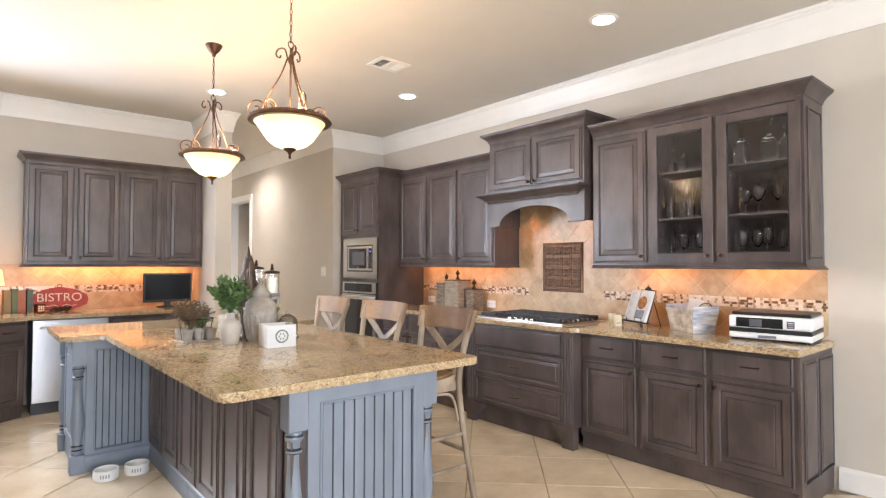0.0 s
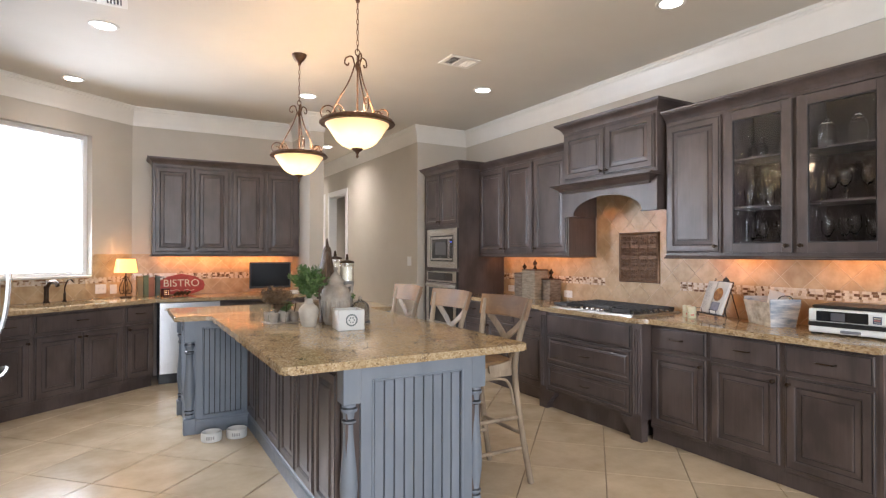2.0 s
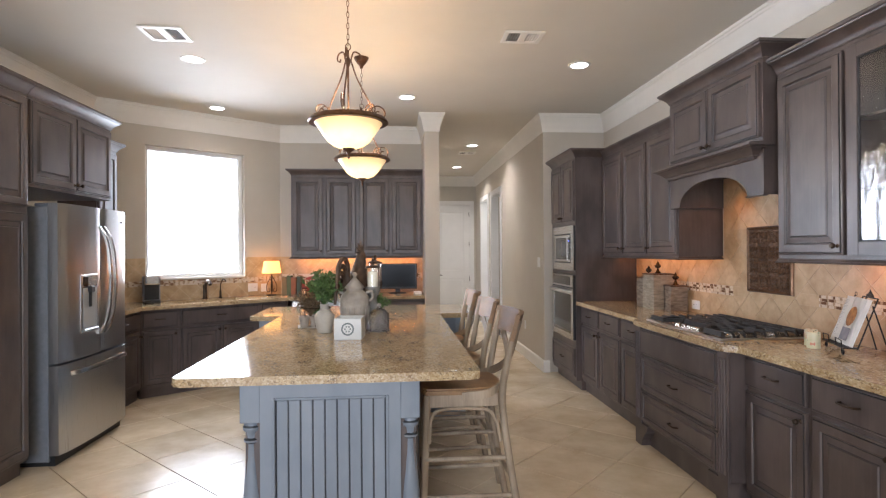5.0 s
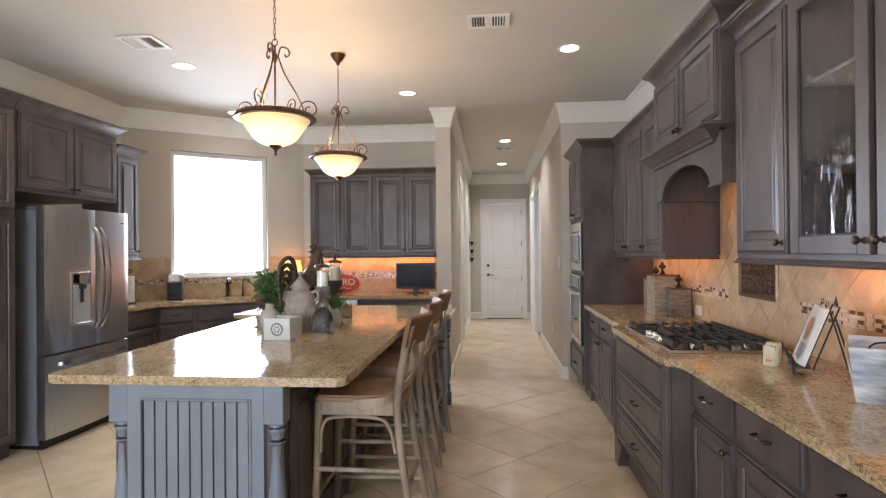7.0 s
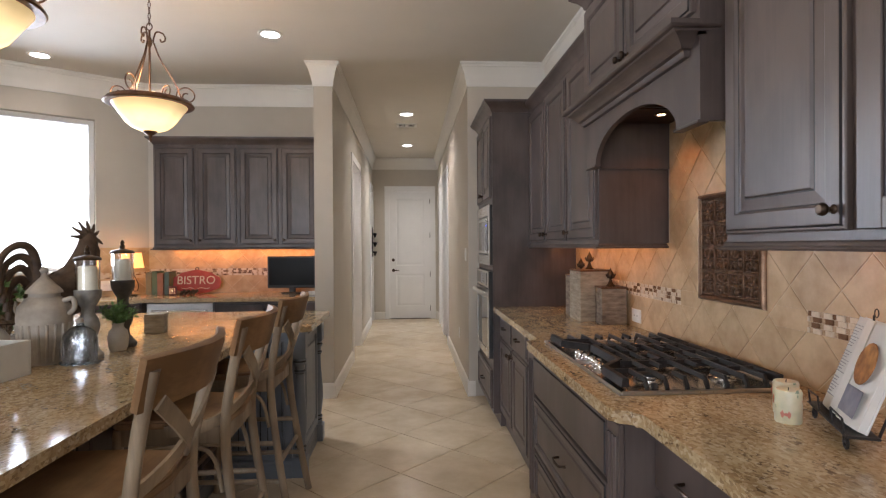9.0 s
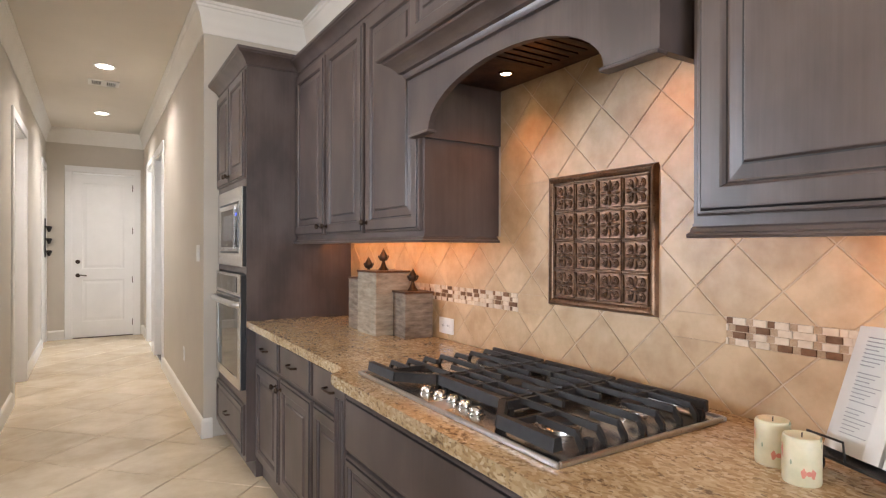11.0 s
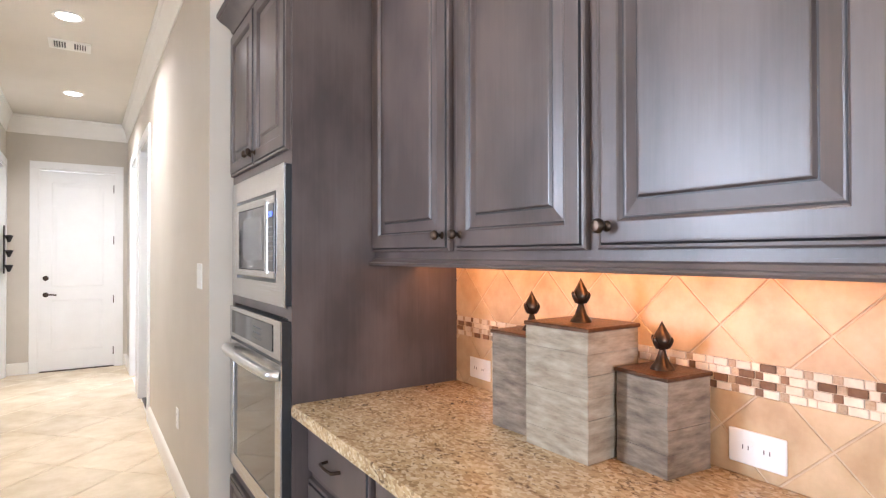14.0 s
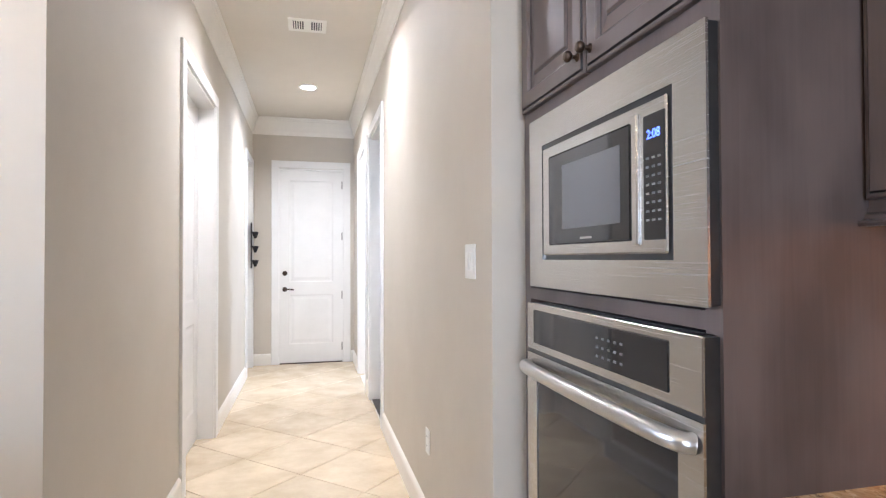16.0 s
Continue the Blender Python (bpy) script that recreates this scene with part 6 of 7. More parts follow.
for s in (-1, 1):
    part("lip", tube(bmesh.new(), [(s * 0.13, -0.052, 0.04), (s * 0.13, -0.056, 0.075), (s * 0.05, -0.056, 0.078), (s * 0.05, -0.052, 0.04)], 0.0025, 6), IRON, stand)
    sc = scroll((s * 0.12, -0.045, 0.020), 0.019, 0.005, radians(90), 1.3, (s, 0, 0))
    part("foot", tube(bmesh.new(), sc, 0.0035, 6), IRON, stand, "scrolled front foot", 50)
    part("back_leg", tube(bmesh.new(), [tilt @ Vector((s * 0.06, 0.014, 0.26)), Vector((s * 0.075, 0.165, 0.003))], 0.0035, 6), IRON, stand)
    ch = []
    for k in range(9):
        zz = 0.30 - k * 0.017
        u = Vector((1, 0, 0)) if k % 2 else Vector((0, 1, 0))
        c = tilt @ Vector((s * 0.07, -0.028, zz))
        lk = bmesh.new()
        tube(lk, [c + u * 0.0045 * math.cos(a) + Vector((0, 0, 1)) * 0.011 * math.sin(a) for a in [2 * math.pi * j / 8 for j in range(8)]], 0.0015, 5, closed=True)
        part("chain_link", lk, IRON, stand)
    c = tilt @ Vector((s * 0.07, -0.03, 0.142))
    part("chain_weight", lathe(bmesh.new(), [(0, -0.012), (0.009, -0.008), (0.012, 0.0), (0.008, 0.008), (0, 0.012)], 10, c), IRON, stand, "", 50)
crest = bmesh.new()
for k, (ox, h) in enumerate(((-0.03, 0.02), (-0.015, 0.032), (0.0, 0.045), (0.015, 0.032), (0.03, 0.02))):
    lathe(crest, [(0.0, 0.0), (0.010, 0.004), (0.008, h * 0.6), (0.0, h)], 8, tilt @ Vector((ox, 0.012, 0.30)), 0, 1.0, 0.5)
part("crest", crest, IRON, stand, "leaf-shaped crest", 50)
PAPER = surface("book_paper", (0.66, 0.64, 0.60), (0.74, 0.72, 0.68), 10, (0.5, 0.6))
book = thing("cookbook", pose(5.515, 3.475, 0.962, 0, 0, -113) @ Matrix.Translation((0, -0.012, 0)) @ tilt, "open cookbook showing a food photograph, resting on the stand", "book")
for s in (-1, 1):
    b = bmesh.new()
    pg = [(s * 0.004, 0.0), (s * 0.004, -0.022), (s * 0.03, -0.028), (s * 0.09, -0.024), (s * 0.125, -0.014), (s * 0.128, 0.0)]
    prism(b, pg if s > 0 else pg[::-1], 0.0, 0.245)
    part("page_block", b, PAPER, book, "white pages")
part("cover", nb(-0.132, 0.0, -0.003, 0.132, 0.004, 0.248, 0.001), WHITEPL, book)
PHOTO = surface("food_photo_print", (0.16, 0.05, 0.02), (0.62, 0.30, 0.10), 26, (0.35, 0.45))
b = lathe(bmesh.new(), [(0, 0.0), (0.052, 0.0), (0.050, 0.001), (0, 0.001)], 18)
b.transform(Matrix.Translation((0.062, -0.0285, 0.145)) @ Matrix.Rotation(radians(90), 4, "X"))
part("photograph", b, PHOTO, book, "printed photo of a browned dish")
part("photograph", nb(0.015, -0.0287, 0.02, 0.112, -0.0279, 0.085), surface("grey_cloth_print", (0.18, 0.19, 0.24), (0.30, 0.30, 0.36), 30, (0.4, 0.5)), book, "grey printed cloth")
INK = material("faint_grey_ink", (0.34, 0.33, 0.32), 0.6)
for k in range(25):
    if k not in (7, 16):
        part("text_line", nb(-0.088, -0.0288, 0.035 + k * 0.0078, -0.034 - 0.009 * ((k * 7) % 4), -0.0240, 0.0364 + k * 0.0078), INK, book)

# painted planter basket with papers
DECO = surface("white_blue_decoupage", (0.22, 0.30, 0.40), (0.84, 0.83, 0.81), 7, (0.35, 0.5), stretch=(1, 1, 4.5))
DECO2 = surface("cream_brown_decoupage", (0.32, 0.24, 0.15), (0.80, 0.73, 0.62), 13, (0.35, 0.5), stretch=(1, 1, 1.4))
bk = thing("planter_box", pose(5.56, 3.06, 0.92, 0, 0, -121) @ Matrix.Scale(1.1, 4), "painted tin planter box holding papers, with a wire handle", "planter")


def taper_wall(a, c, h, out, mat, nm):
    b = bmesh.new()
    a, c = Vector((*a, 0)), Vector((*c, 0))
    t = (c - a).normalized()
    n = Vector((t.y, -t.x, 0))
    rows = []
    for z, o in ((0, 0), (h * 0.5, out * 0.45), (h, out)):
        e = t * o * 0.7
        rows.append([b.verts.new(a - e + n * o + Vector((0, 0, z))), b.verts.new(c + e + n * o + Vector((0, 0, z))), b.verts.new(c + e + n * (o - 0.004) + Vector((0, 0, z))), b.verts.new(a - e + n * (o - 0.004) + Vector((0, 0, z)))])
    for p, q in zip(rows, rows[1:]):
        for k in range(4):
            b.faces.new([p[k], p[(k + 1) % 4], q[(k + 1) % 4], q[k]])
    b.faces.new(rows[0][::-1])
    b.faces.new(rows[-1])
    part(nm, b, mat, bk)


cs = [(-0.125, -0.075), (0.125, -0.075), (0.125, 0.075), (-0.125, 0.075)]
for k in range(4):
    taper_wall(cs[k], cs[(k + 1) % 4], 0.150 + (0.02 if k % 2 else 0), 0.026, (DECO2, DECO, DECO2, DECO)[k], "side")
part("bottom", nb(-0.125, -0.075, 0.0, 0.125, 0.075, 0.004), DECO, bk)
part("handle", tube(bmesh.new(), bent([(0.14, -0.06, 0.135), (0.15, -0.03, 0.185), (0.15, 0.03, 0.185), (0.14, 0.06, 0.135)], 6), 0.003, 6), IRON, bk, "wire handle")
pp = thing("paper_stack", pose(5.575, 3.055, 0.935, -10, 6, -118), "loose white papers standing in the planter box", "paper")
for k in range(4):
    part("sheet", nb(-0.09 + 0.012 * k, 0.012 * k - 0.02, 0.0, 0.07 + 0.01 * k, 0.012 * k - 0.018, 0.215 - 0.012 * k), PAPER, pp)

# printer, local -y is its front
pr = thing("printer", pose(5.535, 2.50, 0.92, 0, 0, -84) @ Matrix.Scale(1.03, 4), "white and black multifunction inkjet printer on the worktop", "printer")
part("base", nb(-0.225, -0.17, 0.012, 0.225, 0.17, 0.05, 0.010, seg=2), WHITEPL, pr)
part("middle_band", nb(-0.223, -0.172, 0.05, 0.223, 0.17, 0.075, 0.004), BLACK, pr, "black paper slot band")
part("upper_body", nb(-0.225, -0.17, 0.075, 0.225, 0.17, 0.152, 0.012, seg=2), WHITEPL, pr)
part("scanner_lid", nb(-0.215, -0.14, 0.152, 0.215, 0.168, 0.172, 0.008, seg=2), BLACK, pr, "black scanner lid")
cpn = part("control_panel", nb(-0.18, -0.176, 0.082, 0.075, -0.168, 0.140, 0.003), BLACKGLASS, pr, "black glass control panel")
part("screen", nb(-0.105, -0.1775, 0.088, -0.035, -0.1755, 0.133), material("dim_screen", (0.10, 0.10, 0.11), 0.1), cpn)
part("sticker", nb(0.095, -0.172, 0.088, 0.135, -0.1685, 0.128), material("dark_blue_sticker", (0.03, 0.05, 0.10), 0.4), pr, "dark sticker with light bars")
for k in range(3):
    part("sticker_bar", nb(0.10, -0.1735, 0.094 + k * 0.011, 0.13, -0.1719, 0.099 + k * 0.011), (INK, PINK, WAX)[k], pr)
part("paper_tray_grip", nb(-0.06, -0.174, 0.02, 0.04, -0.168, 0.036, 0.003), GREYSIDE, pr)
for fx in (-0.2, 0.2):
    part("rubber_foot", nb(fx - 0.015, -0.15, 0.0, fx + 0.015, 0.15, 0.013), BLACK, pr)

# glassware behind the wavy doors
TUMBLER = [(0.0, 0.0), (0.026, 0.0), (0.030, 1.0), (0.028, 1.0), (0.024, 0.06), (0, 0.06)]
GOBLET = [(0.0, 0.0), (0.032, 0.0), (0.030, 0.02), (0.005, 0.06), (0.004, 0.45), (0.018, 0.52), (0.036, 0.70), (0.033, 1.0), (0.031, 1.0), (0.034, 0.70), (0.016, 0.55), (0, 0.50)]
BOTTLE = [(0.0, 0.0), (0.030, 0.0), (0.032, 0.04), (0.032, 0.58), (0.022, 0.68), (0.010, 0.74), (0.010, 0.92), (0.015, 0.94), (0.015, 1.0), (0, 1.0)]
LIDDED = [(0.0, 0.0), (0.045, 0.0), (0.052, 0.20), (0.052, 0.62), (0.046, 0.70), (0.050, 0.72), (0.030, 0.86), (0.010, 0.90), (0.016, 0.96), (0, 1.0)]
SHELVES = (1.4165, 1.7355, 2.0636)
for y, kinds in ((3.05, ((GOBLET, 0.20, 4), (TUMBLER, 0.13, 5), (BOTTLE, 0.15, 4))), (2.543, ((GOBLET, 0.21, 5), (GOBLET, 0.18, 4), (LIDDED, 0.21, 3)))):
    for zs, (prof, h, items) in zip(SHELVES, kinds):
        for k in range(items):
            hh = h * (0.92 + 0.05 * ((k * 7 + items) % 4))
            nm, lb = {3: ("glass_jar", "clear lidded glass jar on a cabinet shelf")}.get(items, ("drinking_glass", "clear drinking glass on a cabinet shelf"))
            if prof is BOTTLE:
                nm, lb = "small_bottle", "small clear glass bottle on a cabinet shelf"
            solid(nm, lathe(bmesh.new(), [(r, z * hh) for r, z in prof], 14), CLEAR, lb, "glass", pose(5.535 + 0.05 * (k % 2), y - 0.15 + 0.30 * k / (items - 1), zs + 0.0005), 50, "glasses in the cabinets")

# ---- things on the island ----
CLAY = surface("grey_washed_clay", (0.30, 0.26, 0.215), (0.46, 0.41, 0.35), 14, (0.7, 0.85), relief=0.12)
PALECLAY = surface("pale_clay", (0.40, 0.36, 0.30), (0.54, 0.50, 0.43), 12, (0.6, 0.8), relief=0.1)
ZT = 0.9205
wb = thing("planter_cube", pose(2.945, 4.275, ZT, 0, 0, -5), "white ceramic square planter with a grey wreath emblem", "planter")
WCER = surface("white_crackle_ceramic", (0.66, 0.66, 0.63), (0.76, 0.76, 0.73), 8, (0.35, 0.5), relief=0.05)
for r, nm in (((-0.083, -0.083, 0, 0.083, -0.073, 0.128), "side"), ((-0.083, 0.073, 0, 0.083, 0.083, 0.128), "side"), ((-0.083, -0.073, 0, -0.073, 0.073, 0.128), "side"), ((0.073, -0.073, 0, 0.083, 0.073, 0.128), "side"), ((-0.073, -0.073, 0, 0.073, 0.073, 0.012), "bottom")):
    part(nm, nb(*r, bevel=0.0015), WCER, wb)
EMB = surface("grey_green_emblem", (0.12, 0.15, 0.15), (0.24, 0.27, 0.26), 60, (0.6, 0.7))
for k in range(18):
    a = 2 * math.pi * k / 18
    b = lathe(bmesh.new(), [(0, 0.0), (0.0065, 0.0), (0.005, 0.0008), (0, 0.001)], 6, (0, 0, 0), 0, 1.5, 0.8)
    b.transform(Matrix.Translation((0.034 * math.cos(a), -0.083, 0.064 + 0.034 * math.sin(a))) @ Matrix.Rotation(radians(90), 4, "X") @ Matrix.Rotation(a + 1.2, 4, "Z"))
    part("emblem_leaf", b, EMB, wb)
for k in range(6):
    a = 2 * math.pi * k / 6
    part("emblem_mark", nb(0.016 * math.cos(a) - 0.004, -0.0842, 0.064 + 0.016 * math.sin(a) - 0.005, 0.016 * math.cos(a) + 0.004, -0.0829, 0.064 + 0.016 * math.sin(a) + 0.005), EMB, wb)

urn = thing("clay_urn", pose(2.955, 4.555, ZT), "grey clay lidded urn with two small handles", "urn")
part("body", lathe(bmesh.new(), [(0.0, 0.0), (0.070, 0.0), (0.076, 0.02), (0.092, 0.12), (0.098, 0.19), (0.092, 0.235), (0.068, 0.262), (0.055, 0.272), (0.055, 0.288), (0, 0.288)], 28), CLAY, urn, "", 40)
for k in range(20):
    a = 2 * math.pi * k / 20
    part("fluting", tube(bmesh.new(), [(0.0745 * math.cos(a), 0.0745 * math.sin(a), 0.015), (0.0905 * math.cos(a), 0.0905 * math.sin(a), 0.11), (0.096 * math.cos(a), 0.096 * math.sin(a), 0.165)], 0.006, 6), CLAY, urn, "", 50)
for s in (-1, 1):
    part("handle", tube(bmesh.new(), bent([(s * 0.075, 0, 0.255), (s * 0.112, 0, 0.262), (s * 0.118, 0, 0.225), (s * 0.096, 0, 0.20)], 5), 0.010, 8), CLAY, urn, "", 50)
part("lid", lathe(bmesh.new(), [(0.0, 0.288), (0.066, 0.288), (0.062, 0.298), (0.03, 0.335), (0.014, 0.352), (0.010, 0.365), (0.017, 0.378), (0.010, 0.392), (0, 0.395)], 24), CLAY, urn, "domed lid with a knob", 40)


def leaf_spray(nm, root, base, spread, height, stems, leaf, seed, mat, per=16):
    """Many small leaves on thin stems; leaves of one plant are one field."""
    rng = random.Random(seed)
    st, lv = bmesh.new(), bmesh.new()
    for k in range(stems):
        a, r = rng.uniform(0, 2 * math.pi), spread * math.sqrt(rng.random())
        h = height * rng.uniform(0.6, 1.0) * (1 - 0.35 * (r / spread) ** 2)
        tip = Vector(base) + Vector((r * math.cos(a), r * math.sin(a), h))
        mid = Vector(base) + Vector((r * 0.35 * math.cos(a), r * 0.35 * math.sin(a), h * 0.55))
        line = bent([base, mid, tip], 5)
        tube(st, line, 0.0014, 4)
        for j in range(per):
            f = 0.30 + 0.70 * j / per
            p = line[min(len(line) - 1, int(f * (len(line) - 1)))]
            d = Vector((rng.uniform(-1, 1), rng.uniform(-1, 1), rng.uniform(-0.2, 0.9))).normalized()
            s = leaf * rng.uniform(0.7, 1.3)
            side = d.cross(Vector((rng.uniform(-1, 1), rng.uniform(-1, 1), rng.uniform(-1, 1)))).normalized() * s * 0.26
            q = p + d * 0.004
            up = d.cross(side).normalized() * s * 0.08
            v = [lv.verts.new(c) for c in (q, q + d * s * 0.5 + side + up, q + d * s, q + d * s * 0.5 - side + up)]
            lv.faces.new((v[0], v[1], v[2]))
            lv.faces.new((v[0], v[2], v[3]))
    part("stems", st, mat, root)
    o = part(nm, lv, mat, root, "small green leaves")
    o["kind"] = "stuff"
    return o


GREEN = surface("boxwood_leaf", (0.05, 0.10, 0.028), (0.135, 0.225, 0.07), 40, (0.35, 0.5))
DRIED = surface("dried_foliage", (0.10, 0.06, 0.03), (0.23, 0.155, 0.085), 40, (0.6, 0.8))
v1 = thing("plant_vase", pose(2.760, 4.525, ZT) @ Matrix.Diagonal((1.12, 1.12, 1.18, 1)), "pale clay bottle vase filled with leafy green sprigs", "vase")
part("vase", lathe(bmesh.new(), [(0.0, 0.0), (0.040, 0.0), (0.046, 0.02), (0.058, 0.07), (0.058, 0.095), (0.044, 0.115), (0.026, 0.128), (0.024, 0.150), (0.028, 0.158), (0.022, 0.158), (0.018, 0.13), (0, 0.13)], 24), PALECLAY, v1, "pale clay bottle vase", 40)
leaf_spray("foliage", v1, (0, 0, 0.14), 0.140, 0.225, 58, 0.031, 3, GREEN, 20)
v2 = thing("plant_vase", pose(3.115, 4.812, ZT), "small pale vase with fine green sprigs", "vase")
part("vase", lathe(bmesh.new(), [(0.0, 0.0), (0.032, 0.0), (0.040, 0.02), (0.044, 0.06), (0.038, 0.09), (0.024, 0.105), (0.023, 0.12), (0.027, 0.126), (0.02, 0.126), (0.018, 0.1), (0, 0.1)], 22), PALECLAY, v2, "pale clay vase", 40)
leaf_spray("foliage", v2, (0, 0, 0.11), 0.085, 0.125, 38, 0.020, 5, surface("fresh_sprig", (0.07, 0.14, 0.04), (0.16, 0.27, 0.08), 40, (0.4, 0.5)), 18)

SMOKE = glass("bubbled_smoky_glass", 0.22, (0.58, 0.61, 0.64), 0.4, 40.0)
bt = thing("glass_bottle", pose(3.118, 4.512, ZT) @ Matrix.Scale(1.18, 4), "squat bubbled grey glass bottle with a beaded base", "bottle")
b = bmesh.new()
lathe(b, [(0.0, 0.004), (0.052, 0.004), (0.056, 0.014), (0.057, 0.085), (0.050, 0.108), (0.030, 0.126), (0.014, 0.132), (0.012, 0.142), (0, 0.142)], 24, (0, 0, 0), 0, 1.0, 0.72)
part("body", b, SMOKE, bt, "", 50)
for k in range(16):
    a = 2 * math.pi * k / 16
    part("bead", lathe(bmesh.new(), [(0, 0.0), (0.006, 0.003), (0.008, 0.008), (0.006, 0.013), (0, 0.016)], 8, (0.056 * math.cos(a), 0.042 * math.sin(a), 0)), SMOKE, bt, "", 50)
part("stopper", lathe(bmesh.new(), [(0.0, 0.142), (0.011, 0.142), (0.013, 0.150), (0.008, 0.158), (0, 0.16)], 12), CLAY, bt, "", 40)

HURR = glass("hurricane_glass", 0.0)
CANDLE = surface("ivory_wax", (0.66, 0.60, 0.45), (0.74, 0.68, 0.54), 14, (0.4, 0.5))
STANDW = surface("grey_painted_turned_wood", (0.16, 0.15, 0.135), (0.28, 0.265, 0.24), 22, (0.5, 0.65), relief=0.08)
DARKW = surface("dark_turned_wood", (0.05, 0.042, 0.036), (0.10, 0.085, 0.07), 22, (0.5, 0.65), relief=0.08)
for x, y, h, mt, lb in ((3.072, 4.652, 0.290, STANDW, "grey turned candle stand with a lidded glass hurricane and candle"), (3.078, 4.93, 0.315, DARKW, "dark turned candle stand with a lidded glass hurricane and candle")):
    root = thing("candle_stand", pose(x, y, ZT), lb, "candle holder", "candle stands on the island")
    sc_ = h / 0.235
    part("stand", lathe(bmesh.new(), [(r, z * sc_) for r, z in [(0.0, 0.0), (0.058, 0.0), (0.058, 0.012), (0.046, 0.022), (0.030, 0.04), (0.026, 0.06), (0.038, 0.085), (0.046, 0.11), (0.038, 0.135), (0.024, 0.155), (0.026, 0.175), (0.038, 0.19), (0.050, 0.21), (0.052, 0.235), (0, 0.235)]], 24), mt, root, "", 40)
    part("candle", lathe(bmesh.new(), [(0.0, 0.0), (0.036, 0.0), (0.036, 0.098), (0.030, 0.102), (0, 0.100)], 24, (0, 0, h + 0.001)), CANDLE, root, "ivory pillar candle", 40)
    gl = part("hurricane", lathe(bmesh.new(), [(0.046, 0.0), (0.046, 0.125), (0.044, 0.125), (0.044, 0.001)], 24, (0, 0, h + 0.001)), HURR, root, "clear glass cylinder", 40)
    gl.visible_shadow = False
    part("lid", lathe(bmesh.new(), [(0.0, 0.126), (0.052, 0.126), (0.053, 0.132), (0.046, 0.140), (0.020, 0.146), (0.010, 0.150), (0.012, 0.162), (0.007, 0.168), (0.010, 0.178), (0.004, 0.19), (0, 0.192)], 24, (0, 0, h + 0.001)), BRONZE, root, "dark bronze lid with a finial", 40)

# rooster sculpture, one plain shape
b = bmesh.new()
rings = [(-0.13, 0.35, 0.030, 0.020), (-0.11, 0.33, 0.062, 0.045), (-0.06, 0.295, 0.098, 0.070), (0.0, 0.28, 0.115, 0.082), (0.05, 0.30, 0.118, 0.084), (0.095, 0.35, 0.100, 0.074), (0.12, 0.41, 0.074, 0.056), (0.135, 0.465, 0.056, 0.044), (0.148, 0.51, 0.046, 0.036), (0.158, 0.545, 0.044, 0.033), (0.168, 0.575, 0.030, 0.024), (0.172, 0.588, 0.008, 0.006)]
prev = None
for k, (px, pz, r, ry) in enumerate(rings):
    qx, qz = rings[min(k + 1, len(rings) - 1)][:2]
    ox, oz = rings[max(k - 1, 0)][:2]
    n = Vector((-(qz - oz), 0, qx - ox)).normalized()
    ring = []
    for q in range(20):
        a = 2 * math.pi * q / 20
        f = 1 + 0.05 * (q % 2) * (1 if 1 < k < 10 else 0)
        ring.append(b.verts.new(Vector((px, 0, pz)) + n * (r * f * math.sin(a)) + Vector((0, ry * f * math.cos(a), 0))))
    if prev:
        for q in range(20):
            b.faces.new([prev[q], prev[(q + 1) % 20], ring[(q + 1) % 20], ring[q]])
    else:
        b.faces.new(ring[::-1])
    prev = ring
b.faces.new(prev)
for k in range(5):
    h, w = 0.525 - 0.050 * k, 0.016 * (k - 2)
    tube(b, bent([(-0.09, 0.5 * w, 0.31), (-0.13 + 0.006 * k, w, h - 0.04), (-0.19 + 0.010 * k, w, h), (-0.26 + 0.018 * k, w, h - 0.05), (-0.285 + 0.022 * k, w, h - 0.17 + 0.01 * k)], 5), 0.022, 8, taper=(1.0, 0.5))
# comb: spikes fanned round the crown
for k in range(6):
    a = radians(20 + 32 * k)
    d = Vector((math.cos(a), 0, math.sin(a)))
    c = Vector((0.152, 0, 0.565))
    tube(b, [c + d * 0.015, c + d * 0.050, c + d * 0.078 + Vector((-0.012, 0, 0.004))], 0.015, 7, taper=(1.0, 0.25))
tube(b, [(0.19, 0, 0.555), (0.215, 0, 0.545), (0.235, 0, 0.530)], 0.014, 7, taper=(1, 0.2))
for s in (-1, 1):
    tube(b, [(0.188, s * 0.010, 0.525), (0.195, s * 0.013, 0.495), (0.190, s * 0.012, 0.465)], 0.014, 7, taper=(0.7, 1.0))
lathe(b, [(0, 0), (0.062, 0), (0.062, 0.016), (0.052, 0.024), (0.048, 0.07), (0.055, 0.14), (0.072, 0.22), (0, 0.25)], 20, (0, 0, 0), 0, 1.0, 0.8)
solid("rooster_sculpture", b, surface("dark_carved_rooster", (0.055, 0.032, 0.02), (0.13, 0.082, 0.05), 22, (0.5, 0.7), relief=0.3), "dark brown carved rooster sculpture with a curled tail", "sculpture", pose(2.925, 4.69, ZT, 0, 0, 67) @ Matrix.Scale(0.92, 4), 60)

